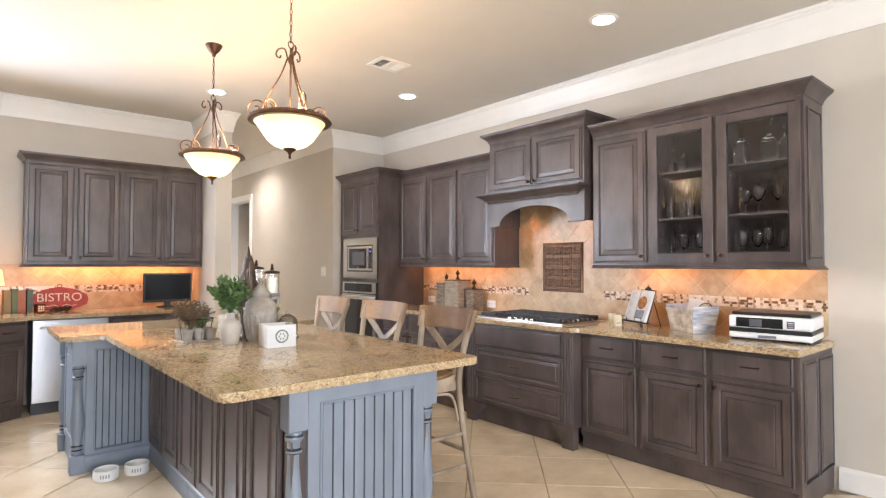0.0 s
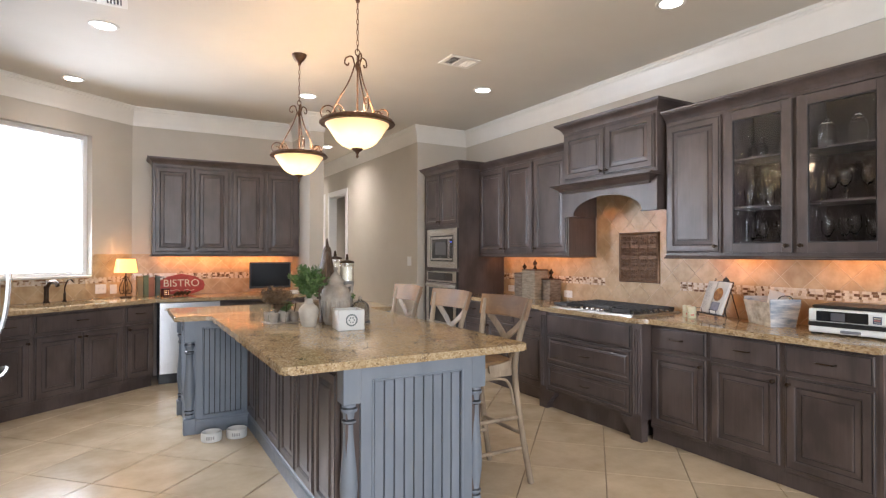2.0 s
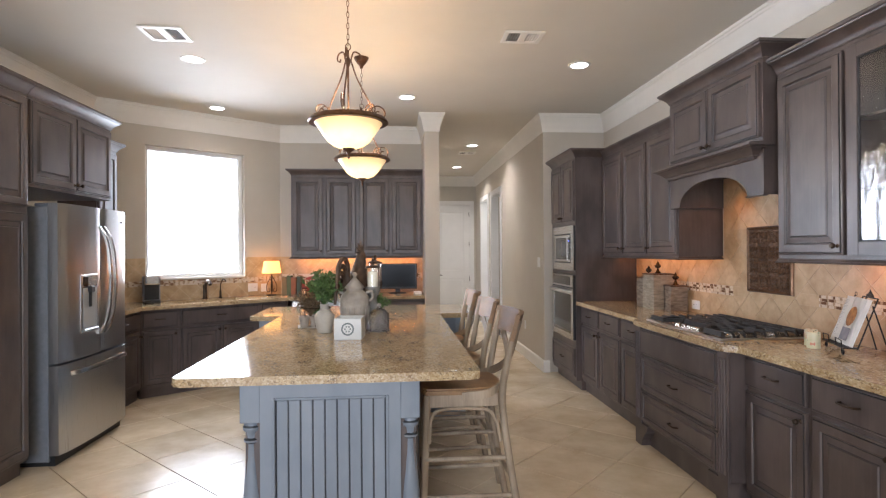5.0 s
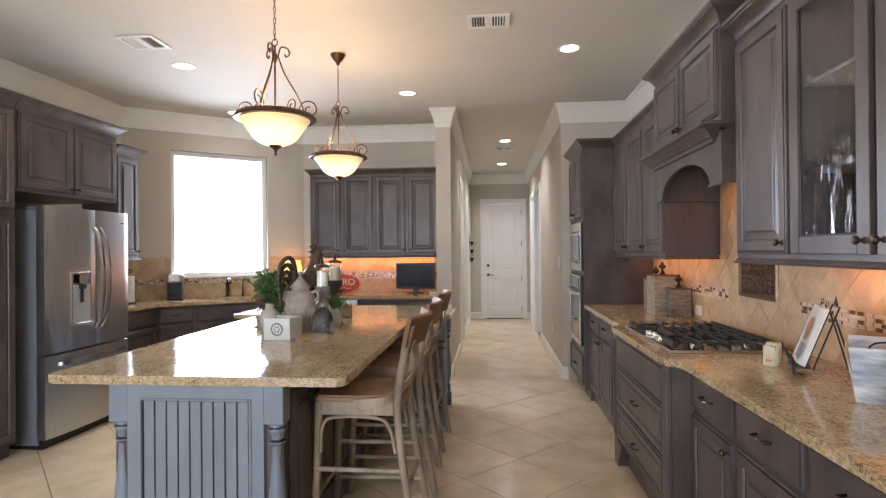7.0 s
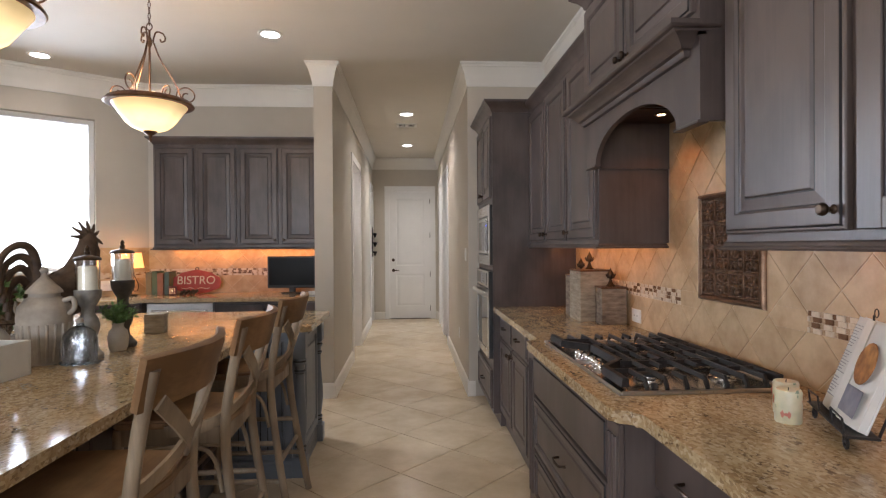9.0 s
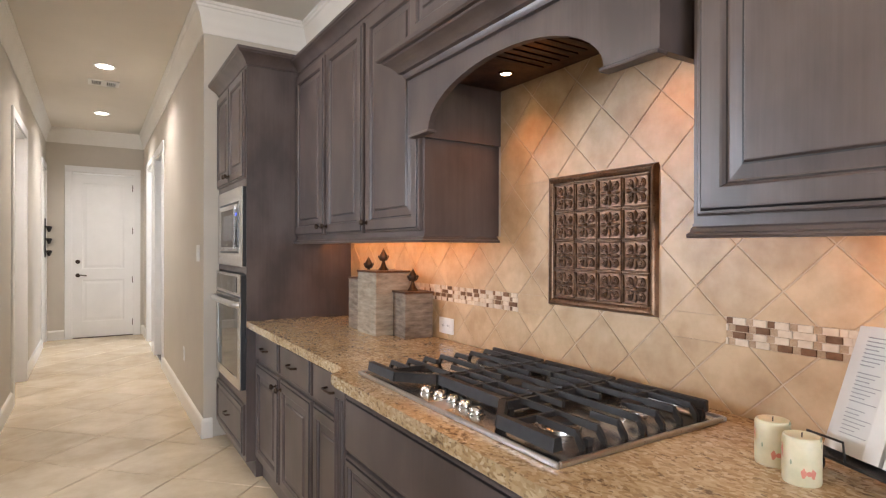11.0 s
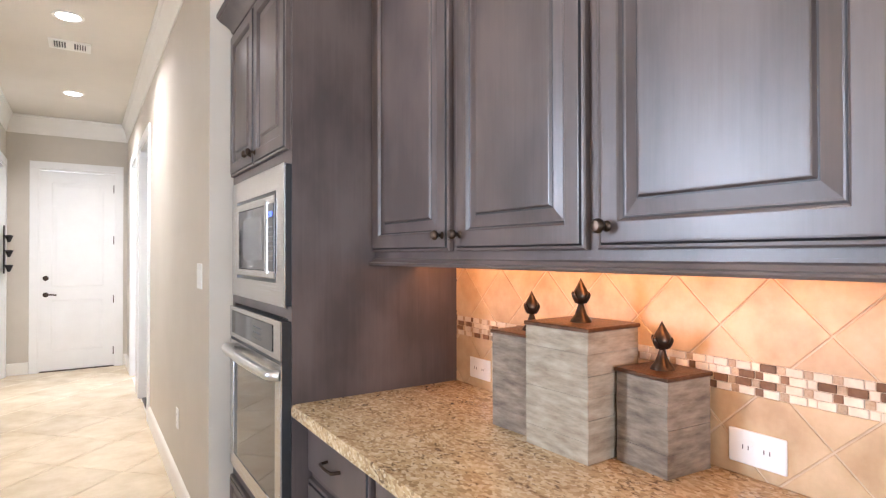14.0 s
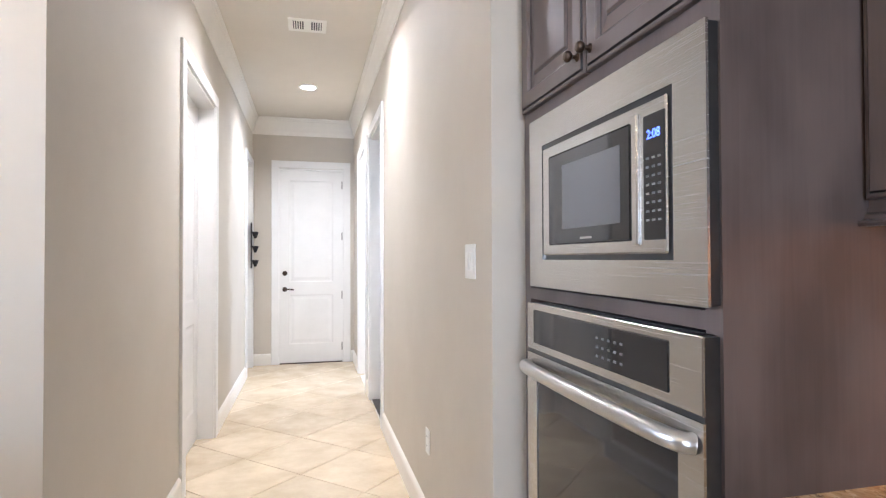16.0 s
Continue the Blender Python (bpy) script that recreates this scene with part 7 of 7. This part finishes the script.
# tray of clay pots with a dried plant, and a wire basket
tr = thing("pot_tray", pose(2.655, 4.83, ZT, 0, 0, 10), "grey tray of small clay pots holding dried brown foliage", "planter")
for k in range(3):
    for j in range(2):
        part("pot", lathe(bmesh.new(), [(0.0, 0.0), (0.026, 0.0), (0.034, 0.055), (0.037, 0.056), (0.037, 0.072), (0.031, 0.072), (0.028, 0.05), (0, 0.05)], 16, (-0.075 + k * 0.075, -0.04 + j * 0.08, 0.004)), CLAY, tr, "small grey clay pot", 40)
part("tray", nb(-0.118, -0.085, 0.0, 0.118, 0.085, 0.006, 0.002), CLAY, tr)
part("wire_rim", tube(bmesh.new(), [(0.11 * math.cos(a), 0.085 * math.sin(a), 0.135) for a in [2 * math.pi * k / 20 for k in range(20)]], 0.003, 6, closed=True), BRONZE, tr)
for k in range(8):
    a = 2 * math.pi * k / 8
    part("wire", tube(bmesh.new(), [(0.085 * math.cos(a), 0.065 * math.sin(a), 0.006), (0.11 * math.cos(a), 0.085 * math.sin(a), 0.135)], 0.0025, 5), BRONZE, tr)
leaf_spray("foliage", tr, (-0.03, 0.0, 0.07), 0.15, 0.215, 60, 0.021, 11, DRIED, 18)
leaf_spray("moss", tr, (0.03, 0.0, 0.06), 0.08, 0.10, 26, 0.018, 13, GREEN, 12)
blk = solid("candle_block", nb(-0.05, -0.05, 0, 0.05, 0.05, 0.105, 0.003), CANW, "whitewashed square wooden block on the island", "block", pose(3.04, 5.36, ZT, 0, 0, 12))

# dog bowls
for x, y in ((2.265, 5.36), (2.445, 5.355)):
    bw_ = thing("pet_bowl", pose(x, y, 0.0005), "white ceramic pet bowl with grey lettering on the floor", "bowl", "pet bowls by the island")
    part("bowl", lathe(bmesh.new(), [(0.0, 0.0), (0.070, 0.0), (0.074, 0.006), (0.074, 0.060), (0.071, 0.066), (0.066, 0.062), (0.060, 0.02), (0, 0.016)], 32), WCER, bw_, "", 40)
    for k in range(4):
        a = radians(-122 + 12 * k)
        part("letter_bar", nb(-0.0045, -0.001, -0.012, 0.0045, 0.001, 0.012), INK, bw_).matrix_basis = Matrix.Translation((0.0742 * math.cos(a), 0.0742 * math.sin(a), 0.034)) @ Matrix.Rotation(a + math.pi / 2, 4, "Z")

# ---- things on the desk counter ----
RED = surface("worn_red_paint", (0.30, 0.035, 0.03), (0.46, 0.075, 0.06), 16, (0.5, 0.65), relief=0.05)
CREAM = material("cream_letter_paint", (0.74, 0.66, 0.52), 0.6)
sg = thing("bistro_sign", pose(2.265, 7.985, ZT, -9), "red shaped tin sign lettered BISTRO leaning on the tiles", "sign")
b = bmesh.new()
o = [(-0.25, 0.11), (-0.235, 0.165), (-0.19, 0.185), (-0.15, 0.215), (-0.06, 0.235), (0, 0.248), (0.06, 0.235), (0.15, 0.215), (0.19, 0.185), (0.235, 0.165), (0.25, 0.11), (0.235, 0.06), (0.19, 0.04), (0.12, 0.012), (0, 0.0), (-0.12, 0.012), (-0.19, 0.04), (-0.235, 0.06)]
prism(b, o, 0.0, 0.012, 0, SWAP)
part("board", b, RED, sg, "red painted board")
lettering("BISTRO", 0.118, pose(0, -0.0006, 0.135, 90), CREAM, sg, "lettering", "cream painted letters")
for s in (-1, 1):
    part("flourish", tube(bmesh.new(), bent([(s * 0.02, -0.001, 0.052), (s * 0.06, -0.001, 0.062), (s * 0.10, -0.001, 0.05), (s * 0.14, -0.001, 0.06)], 4), 0.003, 5), CREAM, sg)
part("hanger", tube(bmesh.new(), [(0.018 * math.cos(a), 0.006, 0.255 + 0.018 * math.sin(a)) for a in [2 * math.pi * k / 12 for k in range(12)]], 0.004, 6, closed=True), BRONZE, sg)

tv = thing("television", pose(3.255, 7.90, ZT, 0, 0, -4), "small black flat-screen television on the desk counter", "television")
part("screen_housing", nb(-0.245, -0.02, 0.055, 0.245, 0.025, 0.375, 0.006), BLACK, tv)
part("screen", nb(-0.228, -0.0215, 0.082, 0.228, -0.019, 0.358), material("matte_black_screen", (0.008, 0.008, 0.009), 0.22, 0.0, 0.15), tv, "dark switched-off screen")
part("stand_neck", nb(-0.03, -0.005, 0.012, 0.03, 0.03, 0.06, 0.004), BLACK, tv)
part("stand_base", lathe(bmesh.new(), [(0.0, 0.0), (0.11, 0.0), (0.108, 0.008), (0.05, 0.014), (0, 0.015)], 28, (0, 0, 0), 0, 1.0, 0.65), BLACK, tv, "", 40)
part("badge", nb(-0.02, -0.0222, 0.062, 0.02, -0.0198, 0.068), KEY, tv)
solid("phone_base", nb(-0.045, -0.03, 0, 0.045, 0.03, 0.035, 0.006, seg=2), WHITEPL, "small white phone base beside the television", "phone", pose(3.50, 7.70, ZT, 0, 0, 12))

SHADE = glowing("lit_parchment_shade", (1.0, 0.50, 0.14), 1.7)
tl = thing("table_lamp", pose(1.70, 7.84, ZT) @ Matrix.Diagonal((1.05, 1.05, 1.14, 1)), "small lamp with a glowing amber shade and scrolled iron base", "table lamp")
part("base_plate", lathe(bmesh.new(), [(0.0, 0.0), (0.055, 0.0), (0.052, 0.008), (0.02, 0.012), (0, 0.012)], 20), BRONZE, tl, "", 40)
part("stem", lathe(bmesh.new(), [(0.006, 0.012), (0.006, 0.10), (0.011, 0.11), (0.006, 0.12), (0.006, 0.26), (0, 0.26)], 10), BRONZE, tl, "", 40)
for j in range(4):
    a = radians(90 * j + 20)
    u = (math.cos(a), math.sin(a), 0)
    U = Vector(u)
    part("scroll", tube(bmesh.new(), bent([U * 0.008 + Vector((0, 0, 0.205)), U * 0.028 + Vector((0, 0, 0.17)), U * 0.058 + Vector((0, 0, 0.10)), U * 0.052 + Vector((0, 0, 0.045)), U * 0.024 + Vector((0, 0, 0.04)), U * 0.022 + Vector((0, 0, 0.068)), U * 0.036 + Vector((0, 0, 0.072))], 6), 0.004, 6), BRONZE, tl, "", 50)
b = bmesh.new()
rv = [[b.verts.new((r * math.cos(2 * math.pi * k / 28), r * math.sin(2 * math.pi * k / 28), z)) for k in range(28)] for r, z in ((0.110, 0.24), (0.088, 0.37), (0.085, 0.37), (0.107, 0.24))]
for i in range(4):
    A, B = rv[i], rv[(i + 1) % 4]
    for k in range(28):
        b.faces.new([A[k], A[(k + 1) % 28], B[(k + 1) % 28], B[k]])
part("shade", b, SHADE, tl, "glowing amber drum shade", 50)
part("socket", lathe(bmesh.new(), [(0.0, 0.24), (0.014, 0.24), (0.014, 0.29), (0, 0.29)], 12), BRONZE, tl, "", 40)
part("bulb", lathe(bmesh.new(), [(0.0, 0.29), (0.012, 0.292), (0.024, 0.315), (0.022, 0.335), (0.0, 0.348)], 14), glowing("warm_bulb", (1.0, 0.72, 0.35), 20.0), tl, "lit bulb", 40)

for x, w, h, c, turn in ((1.835, 0.055, 0.225, (0.25, 0.19, 0.10), 4), (1.895, 0.05, 0.235, (0.12, 0.16, 0.09), 2), (1.955, 0.06, 0.215, (0.32, 0.13, 0.08), -2), (2.015, 0.045, 0.225, (0.10, 0.13, 0.11), 0)):
    bk_ = thing("book", pose(x, 7.985, ZT, 0, 0, turn), "worn cloth-bound book standing against the tiles", "book", "books on the desk counter")
    mt = surface("book_cloth", tuple(v * 0.8 for v in c), c, 14, (0.6, 0.75))
    part("cover", nb(-w / 2, -0.085, 0, w / 2, -0.081, h, 0.001), mt, bk_)
    part("cover", nb(-w / 2, -0.081, 0, -w / 2 + 0.003, 0.08, h), mt, bk_)
    part("cover", nb(w / 2 - 0.003, -0.081, 0, w / 2, 0.08, h), mt, bk_)
    part("pages", nb(-w / 2 + 0.003, -0.08, 0.003, w / 2 - 0.003, 0.076, h - 0.003), PAPER, bk_)
lt = thing("tealight_holder", pose(2.09, 7.86, ZT, 0, 0, 20), "pierced red metal tealight holder, lit", "candle holder")
part("cup", nb(-0.035, -0.035, 0, 0.035, 0.035, 0.085, 0.003), surface("dark_red_metal", (0.09, 0.018, 0.014), (0.15, 0.03, 0.024), 20, (0.35, 0.5), metal=0.5), lt)
for k in range(3):
    for j in range(3):
        part("pierced_light", nb(-0.026 + k * 0.02, -0.0362, 0.018 + j * 0.02, -0.018 + k * 0.02, -0.0348, 0.026 + j * 0.02), glowing("tealight_glow", (1.0, 0.62, 0.30), 9.0 if (k, j) == (1, 1) else 1.2), lt)
gp = thing("metal_grapes", pose(2.26, 7.84, ZT), "dark metal cluster ornament in front of the sign", "ornament")
rng = random.Random(4)
for k in range(12):
    part("ball", lathe(bmesh.new(), [(0, 0.0), (0.014, 0.006), (0.018, 0.016), (0.014, 0.027), (0, 0.033)], 8, (-0.075 + 0.0135 * k, rng.uniform(-0.015, 0.015), 0.012 * (k % 3))), BRONZE, gp, "", 50)

# ---- things by the refrigerator ----
pt = thing("paper_towel_holder", pose(0.40, 6.52, ZT), "paper towel roll on a holder with a scrolled bronze finial", "paper towel holder")
part("base", lathe(bmesh.new(), [(0.0, 0.0), (0.08, 0.0), (0.078, 0.010), (0, 0.012)], 24), BRONZE, pt, "", 40)
part("roll", lathe(bmesh.new(), [(0.02, 0.013), (0.062, 0.013), (0.062, 0.285), (0.02, 0.285)], 28), surface("paper_towel", (0.72, 0.71, 0.68), (0.80, 0.79, 0.76), 30, (0.8, 0.9), relief=0.2), pt, "white paper towel roll", 40)
part("rod", tube(bmesh.new(), [(0, 0, 0.01), (0, 0, 0.30)], 0.006, 8), BRONZE, pt)
for s in (-1, 1):
    part("scroll", tube(bmesh.new(), [Vector((0, 0, 0.30))] + scroll((s * 0.026, 0, 0.335), 0.026, 0.008, radians(200 if s > 0 else -20), -1.2 * s, (1, 0, 0)), 0.005, 6), BRONZE, pt, "", 50)
part("tip", lathe(bmesh.new(), [(0, 0.335), (0.012, 0.345), (0.014, 0.36), (0, 0.385)], 10), BRONZE, pt, "", 40)
cm = thing("coffee_maker", in_slant(0.02, 0.16, ZT, -10), "black and silver single-cup coffee maker", "coffee maker")
part("back_tank", nb(-0.085, -0.01, 0.0, 0.085, 0.13, 0.28, 0.015, seg=2), GREYSIDE, cm)
part("head", nb(-0.075, -0.13, 0.19, 0.075, 0.0, 0.30, 0.02, seg=2), STEELH, cm, "silver brewing head")
part("front", nb(-0.07, -0.015, 0.03, 0.07, -0.008, 0.20), BLACK, cm)
part("drip_tray", nb(-0.075, -0.14, 0.0, 0.075, -0.01, 0.03, 0.006), BLACK, cm)
ts_ = thing("toaster", pose(0.45, 6.0, ZT, 0, 0, 90), "steel two-slot toaster beside the refrigerator", "toaster")
part("shell", nb(-0.13, -0.08, 0.012, 0.13, 0.08, 0.18, 0.025, seg=3), STEELH, ts_, "", 40)
part("base", nb(-0.13, -0.082, 0.0, 0.13, 0.082, 0.02, 0.004), BLACK, ts_)
for sx in (-0.035, 0.035):
    part("slot", nb(-0.10, sx - 0.012, 0.1785, 0.10, sx + 0.012, 0.1812), BLACK, ts_)
for k in range(3):
    kn = lathe(bmesh.new(), [(0, 0), (0.013, 0.0), (0.011, 0.014), (0, 0.015)], 12)
    kn.transform(Matrix.Translation((0.13, -0.03 + 0.03 * k, 0.07 + 0.03 * (k % 2))) @ Matrix.Rotation(radians(90), 4, "Y"))
    part("dial", kn, BLACK, ts_, "", 40)

# black tiered rack on the hall wall
wr = thing("wall_rack", pose(HL, 12.66, 1.20, 0, 0, 90), "black metal three-tier wall rack near the end door", "wall rack")
part("back_rail", nb(-0.04, -0.012, 0.0, 0.04, 0.0, 0.55, 0.003), IRON, wr)
for k in range(3):
    b = bmesh.new()
    prism(b, [(-0.05, 0), (0.05, 0), (0.065, -0.075), (-0.065, -0.075)], 0.085 + 0.17 * k, 0.10 + 0.17 * k)
    part("cup_shelf", b, IRON, wr)
    part("cup", lathe(bmesh.new(), [(0, 0.0), (0.012, 0.0), (0.042, 0.075), (0.036, 0.075), (0, 0.02)], 12, (0, -0.05, 0.02 + 0.17 * k)), IRON, wr, "", 40)


# ---- pieces of floors and walls ----
def floor_tiles():
    side, gap, th = 0.505, 0.005, 0.012
    q = side / 2 - gap / 2
    bm = bmesh.new()
    R = Matrix.Rotation(radians(45), 4, "Z")
    rows = []
    for s, z in ((q, -th), (q, -0.0025), (q - 0.003, 0.0)):
        rows.append([bm.verts.new(R @ Vector((sx * s, sy * s, z))) for sx, sy in ((-1, -1), (1, -1), (1, 1), (-1, 1))])
    for a, b in zip(rows, rows[1:]):
        for k in range(4):
            bm.faces.new([a[k], a[(k + 1) % 4], b[(k + 1) % 4], b[k]])
    bm.faces.new(rows[-1])
    bmesh.ops.recalc_face_normals(bm, faces=bm.faces[:])
    me = bpy.data.meshes.new("floor_tile")
    bm.to_mesh(me)
    bm.free()
    me.materials.append(FLOORTILE)
    u0, v0 = TILE_U, TILE_V
    count = 0
    for i in range(-40, 60):
        for j in range(-60, 40):
            u, v = u0 + (i + 0.5) * side, v0 + (j + 0.5) * side
            x, y = (u + v) / math.sqrt(2), (u - v) / math.sqrt(2)
            room = LX - 0.02 < x < RX - 0.1 and 0.9 < y < 8.0 and (y - SLANT_L[1]) < (x - LX) * DS / DC + 0.1
            hall = PX + 0.05 < x < HR + 0.25 and 7.9 <= y < YE + 0.1
            if room and 2.75 < x < 3.2 and 3.7 < y < 6.0:
                continue
            if room or hall:
                t = bpy.data.objects.new("floor_tile", me)
                scene.collection.objects.link(t)
                t.parent = floor
                t.location = (x, y, 0)
                t.rotation_euler = (random.uniform(-0.0012, 0.0012), random.uniform(-0.0012, 0.0012), random.choice((0, 1, 2, 3)) * math.pi / 2)
                count += 1
    # the part of the floor behind the walk
    bm = bmesh.new()
    for i in range(-40, 60):
        for j in range(-60, 40):
            u, v = u0 + (i + 0.5) * side, v0 + (j + 0.5) * side
            x, y = (u + v) / math.sqrt(2), (u - v) / math.sqrt(2)
            if LX < x < RX and YBACK < y <= 0.9:
                prism(bm, [(x - q * 1.414, y), (x, y - q * 1.414), (x + q * 1.414, y), (x, y + q * 1.414)], -th, 0.0)
    ob = part("tile_field", bm, FLOORTILE, floor)
    ob["kind"] = "stuff"


TILE_U, TILE_V = 0.485, 0.155
floor_tiles()


def splash(name, m, x0, x1, z0, z1, u0, v0, label, holes=(), extra=None):
    """Diamond-set tiles on a wall: local x along the wall, z up, front towards -y. Holes are left free for inlays."""
    root = solid(name, nb(x0, -0.004, z0, x1, 0.0, z1), SPLASHGROUT, label, "backsplash", m, kind="structure")
    if extra:
        part("upper_bed", nb(extra[0], -0.004, extra[2], extra[1], 0.0, extra[3]), SPLASHGROUT, root)
    d, g = 0.1125, 0.0019
    cache = {}

    def areas_at(cx, cz):
        """The tiled areas that a tile with this centre may fill, cut only at the cabinets' corners."""
        if not extra or cz <= z1 - d:
            return [(x0, z0, x1, z1)]
        a, c, top = extra[0], extra[1], extra[3]
        if a < cx < c:
            return [(a, z0, c, top), (x0, z0, a, z1), (c, z0, x1, z1)]
        return [(x0, z0, x1, z1), (a, z1, c, top)]

    for i in range(-60, 60):
        for j in range(-40, 40):
            if (i + j) % 2:
                continue
            cx_, cz_ = u0 + i * d, v0 + j * d
            h = d - g * 1.414
            poly = [(cx_ - h, cz_), (cx_, cz_ - h), (cx_ + h, cz_), (cx_, cz_ + h)]
            for (ax, az, bx, bz) in areas_at(cx_, cz_):
                p = clip(poly, ax, az, bx, bz)
                if len(p) < 3 or area_of(p) < 0.0004:
                    continue
                pieces = [p]
                for hx0, hz0, hx1, hz1 in holes:
                    out = []
                    for pp in pieces:
                        met = clip(pp, hx0, hz0, hx1, hz1)
                        if len(met) < 3 or area_of(met) < 1e-6:
                            out.append(pp)
                            continue
                        for r in ((-9, -9, 9, hz0), (-9, hz1, 9, 9), (-9, hz0, hx0, hz1), (hx1, hz0, 9, hz1)):
                            c = clip(pp, *r)
                            if len(c) >= 3 and area_of(c) > 0.0002:
                                out.append(c)
                    pieces = out
                for pp in pieces:
                    pp = [q for k, q in enumerate(pp) if (Vector(q) - Vector(pp[k - 1])).length > 1e-4]
                    if len(pp) < 3:
                        continue
                    whole = len(pp) == 4 and abs(area_of(pp) - 2 * h * h) < 1e-6
                    c = (cx_, cz_) if whole else (pp[0][0], pp[0][1])
                    if whole and "whole" in cache:
                        me = cache["whole"]
                    else:
                        bm = shrink_top(bmesh.new(), [(q[0] - c[0], q[1] - c[1]) for q in pp], -0.003, -0.0066, 0.0012, Matrix.Identity(4))
                        bmesh.ops.recalc_face_normals(bm, faces=bm.faces[:])
                        me = bpy.data.meshes.new("tile")
                        bm.to_mesh(me)
                        bm.free()
                        me.materials.append(SPLASH)
                        if whole:
                            cache["whole"] = me
                    t = bpy.data.objects.new("tile", me)
                    scene.collection.objects.link(t)
                    t.parent = root
                    t.location = (c[0], random.uniform(-0.0006, 0.0004), c[1])
    return root


MOS = {}


def mosaic(root, x0, x1, z0, z1, single):
    """Basket-weave strip of light bricks and dark squares, each piece its own when single, else one field."""
    rows = 4
    rh = (z1 - z0) / rows
    joined = {0: bmesh.new(), 1: bmesh.new(), 2: bmesh.new()}
    rng = random.Random(7)
    for r in range(rows):
        x = x0 - (0.0 if r % 2 else 0.027)
        k = r
        while x < x1 - 0.006:
            w = 0.034 if k % 2 == 0 else 0.018
            if k % 2 == 0:
                kind = 2 if rng.random() < 0.20 else 0
            else:
                kind = 1 if rng.random() < 0.55 else (2 if rng.random() < 0.45 else 0)
            a, b = max(x, x0), min(x + w, x1)
            if b - a > 0.006:
                proud = -0.0085 if k % 2 == 0 else -0.006
                if single:
                    key = (round(b - a, 3), kind, k % 2)
                    if key not in MOS:
                        bm = nb(0, proud, 0.0009, b - a - 0.0016, -0.004, rh - 0.0009, 0.0008)
                        me = bpy.data.meshes.new("mosaic_piece")
                        bmesh.ops.recalc_face_normals(bm, faces=bm.faces[:])
                        bm.to_mesh(me)
                        bm.free()
                        me.materials.append((MOSLIGHT, MOSTAN, MOSDARK)[kind])
                        MOS[key] = me
                    t = bpy.data.objects.new("mosaic_piece", MOS[key])
                    scene.collection.objects.link(t)
                    t.parent = root
                    t.location = (a, 0, z0 + r * rh)
                else:
                    box(joined[kind], a, proud, z0 + r * rh + 0.0009, b - 0.0016, -0.004, z0 + (r + 1) * rh - 0.0009)
            x += w
            k += 1
    if not single:
        for kind, mt in ((0, MOSLIGHT), (1, MOSTAN), (2, MOSDARK)):
            ob = part("mosaic_field", joined[kind], mt, root)
            ob["kind"] = "stuff"
    else:
        for b in joined.values():
            b.free()


# right wall: local x = 6.42 - y
SM = RW(RX - 0.0005, 6.42)
PLQ = (6.42 - 4.572, 1.146, 6.42 - 4.114, 1.603)
s_right = splash("backsplash", SM, 0.0, 4.155, 0.921, 1.396, 2.20, 1.584, "travertine tiles set diagonally with a mosaic band", [(0.0, 1.10, 1.67, 1.172), (2.51, 1.10, 4.155, 1.172), (PLQ[0] + 0.01, PLQ[1] + 0.01, PLQ[2] - 0.01, PLQ[3] - 0.01)], extra=(6.42 - 4.862, 6.42 - 3.79, 1.396, 1.985))
mosaic(s_right, 0.0, 1.67, 1.10, 1.172, True)
mosaic(s_right, 2.51, 4.155, 1.10, 1.172, False)
s_desk = splash("backsplash", pose(SLANT_R[0], YB - 0.0005, 0), 0.0, PX - SLANT_R[0], 0.921, 1.395, 0.05, 1.2, "travertine tiles set diagonally behind the desk counter", [(-0.01, 1.10, 4, 1.172)])
mosaic(s_desk, 0.0, PX - SLANT_R[0], 1.10, 1.172, False)
s_sl = splash("backsplash", Matrix.Translation((SLANT_L[0] + DS * 0.0005, SLANT_L[1] - DC * 0.0005, 0)) @ Matrix.Rotation(DIAG, 4, "Z"), 0.0, (Vector(SLANT_R) - Vector(SLANT_L)).length, 0.921, 1.148, 0.06, 1.05, "travertine tiles under the sink window", [(-0.01, 1.085, 4, 1.143)])
mosaic(s_sl, 0.0, (Vector(SLANT_R) - Vector(SLANT_L)).length, 1.085, 1.143, False)
slen = (Vector(SLANT_R) - Vector(SLANT_L)).length
for xa, xb in ((0.0, WIN_S0 - 0.004), (WIN_S0 + 1.111, slen)):
    splash("backsplash", Matrix.Translation((SLANT_L[0] + DS * 0.0005, SLANT_L[1] - DC * 0.0005, 0)) @ Matrix.Rotation(DIAG, 4, "Z"), xa, xb, 1.149, 1.395, 0.06, 1.05, "travertine tiles beside the sink window")
splash("backsplash", pose(LX + 0.0005, 5.80, 0, 0, 0, 90), 0.0, SLANT_L[1] - 5.80, 0.921, 1.395, 0.03, 1.05, "travertine tiles on the wall beside the refrigerator")
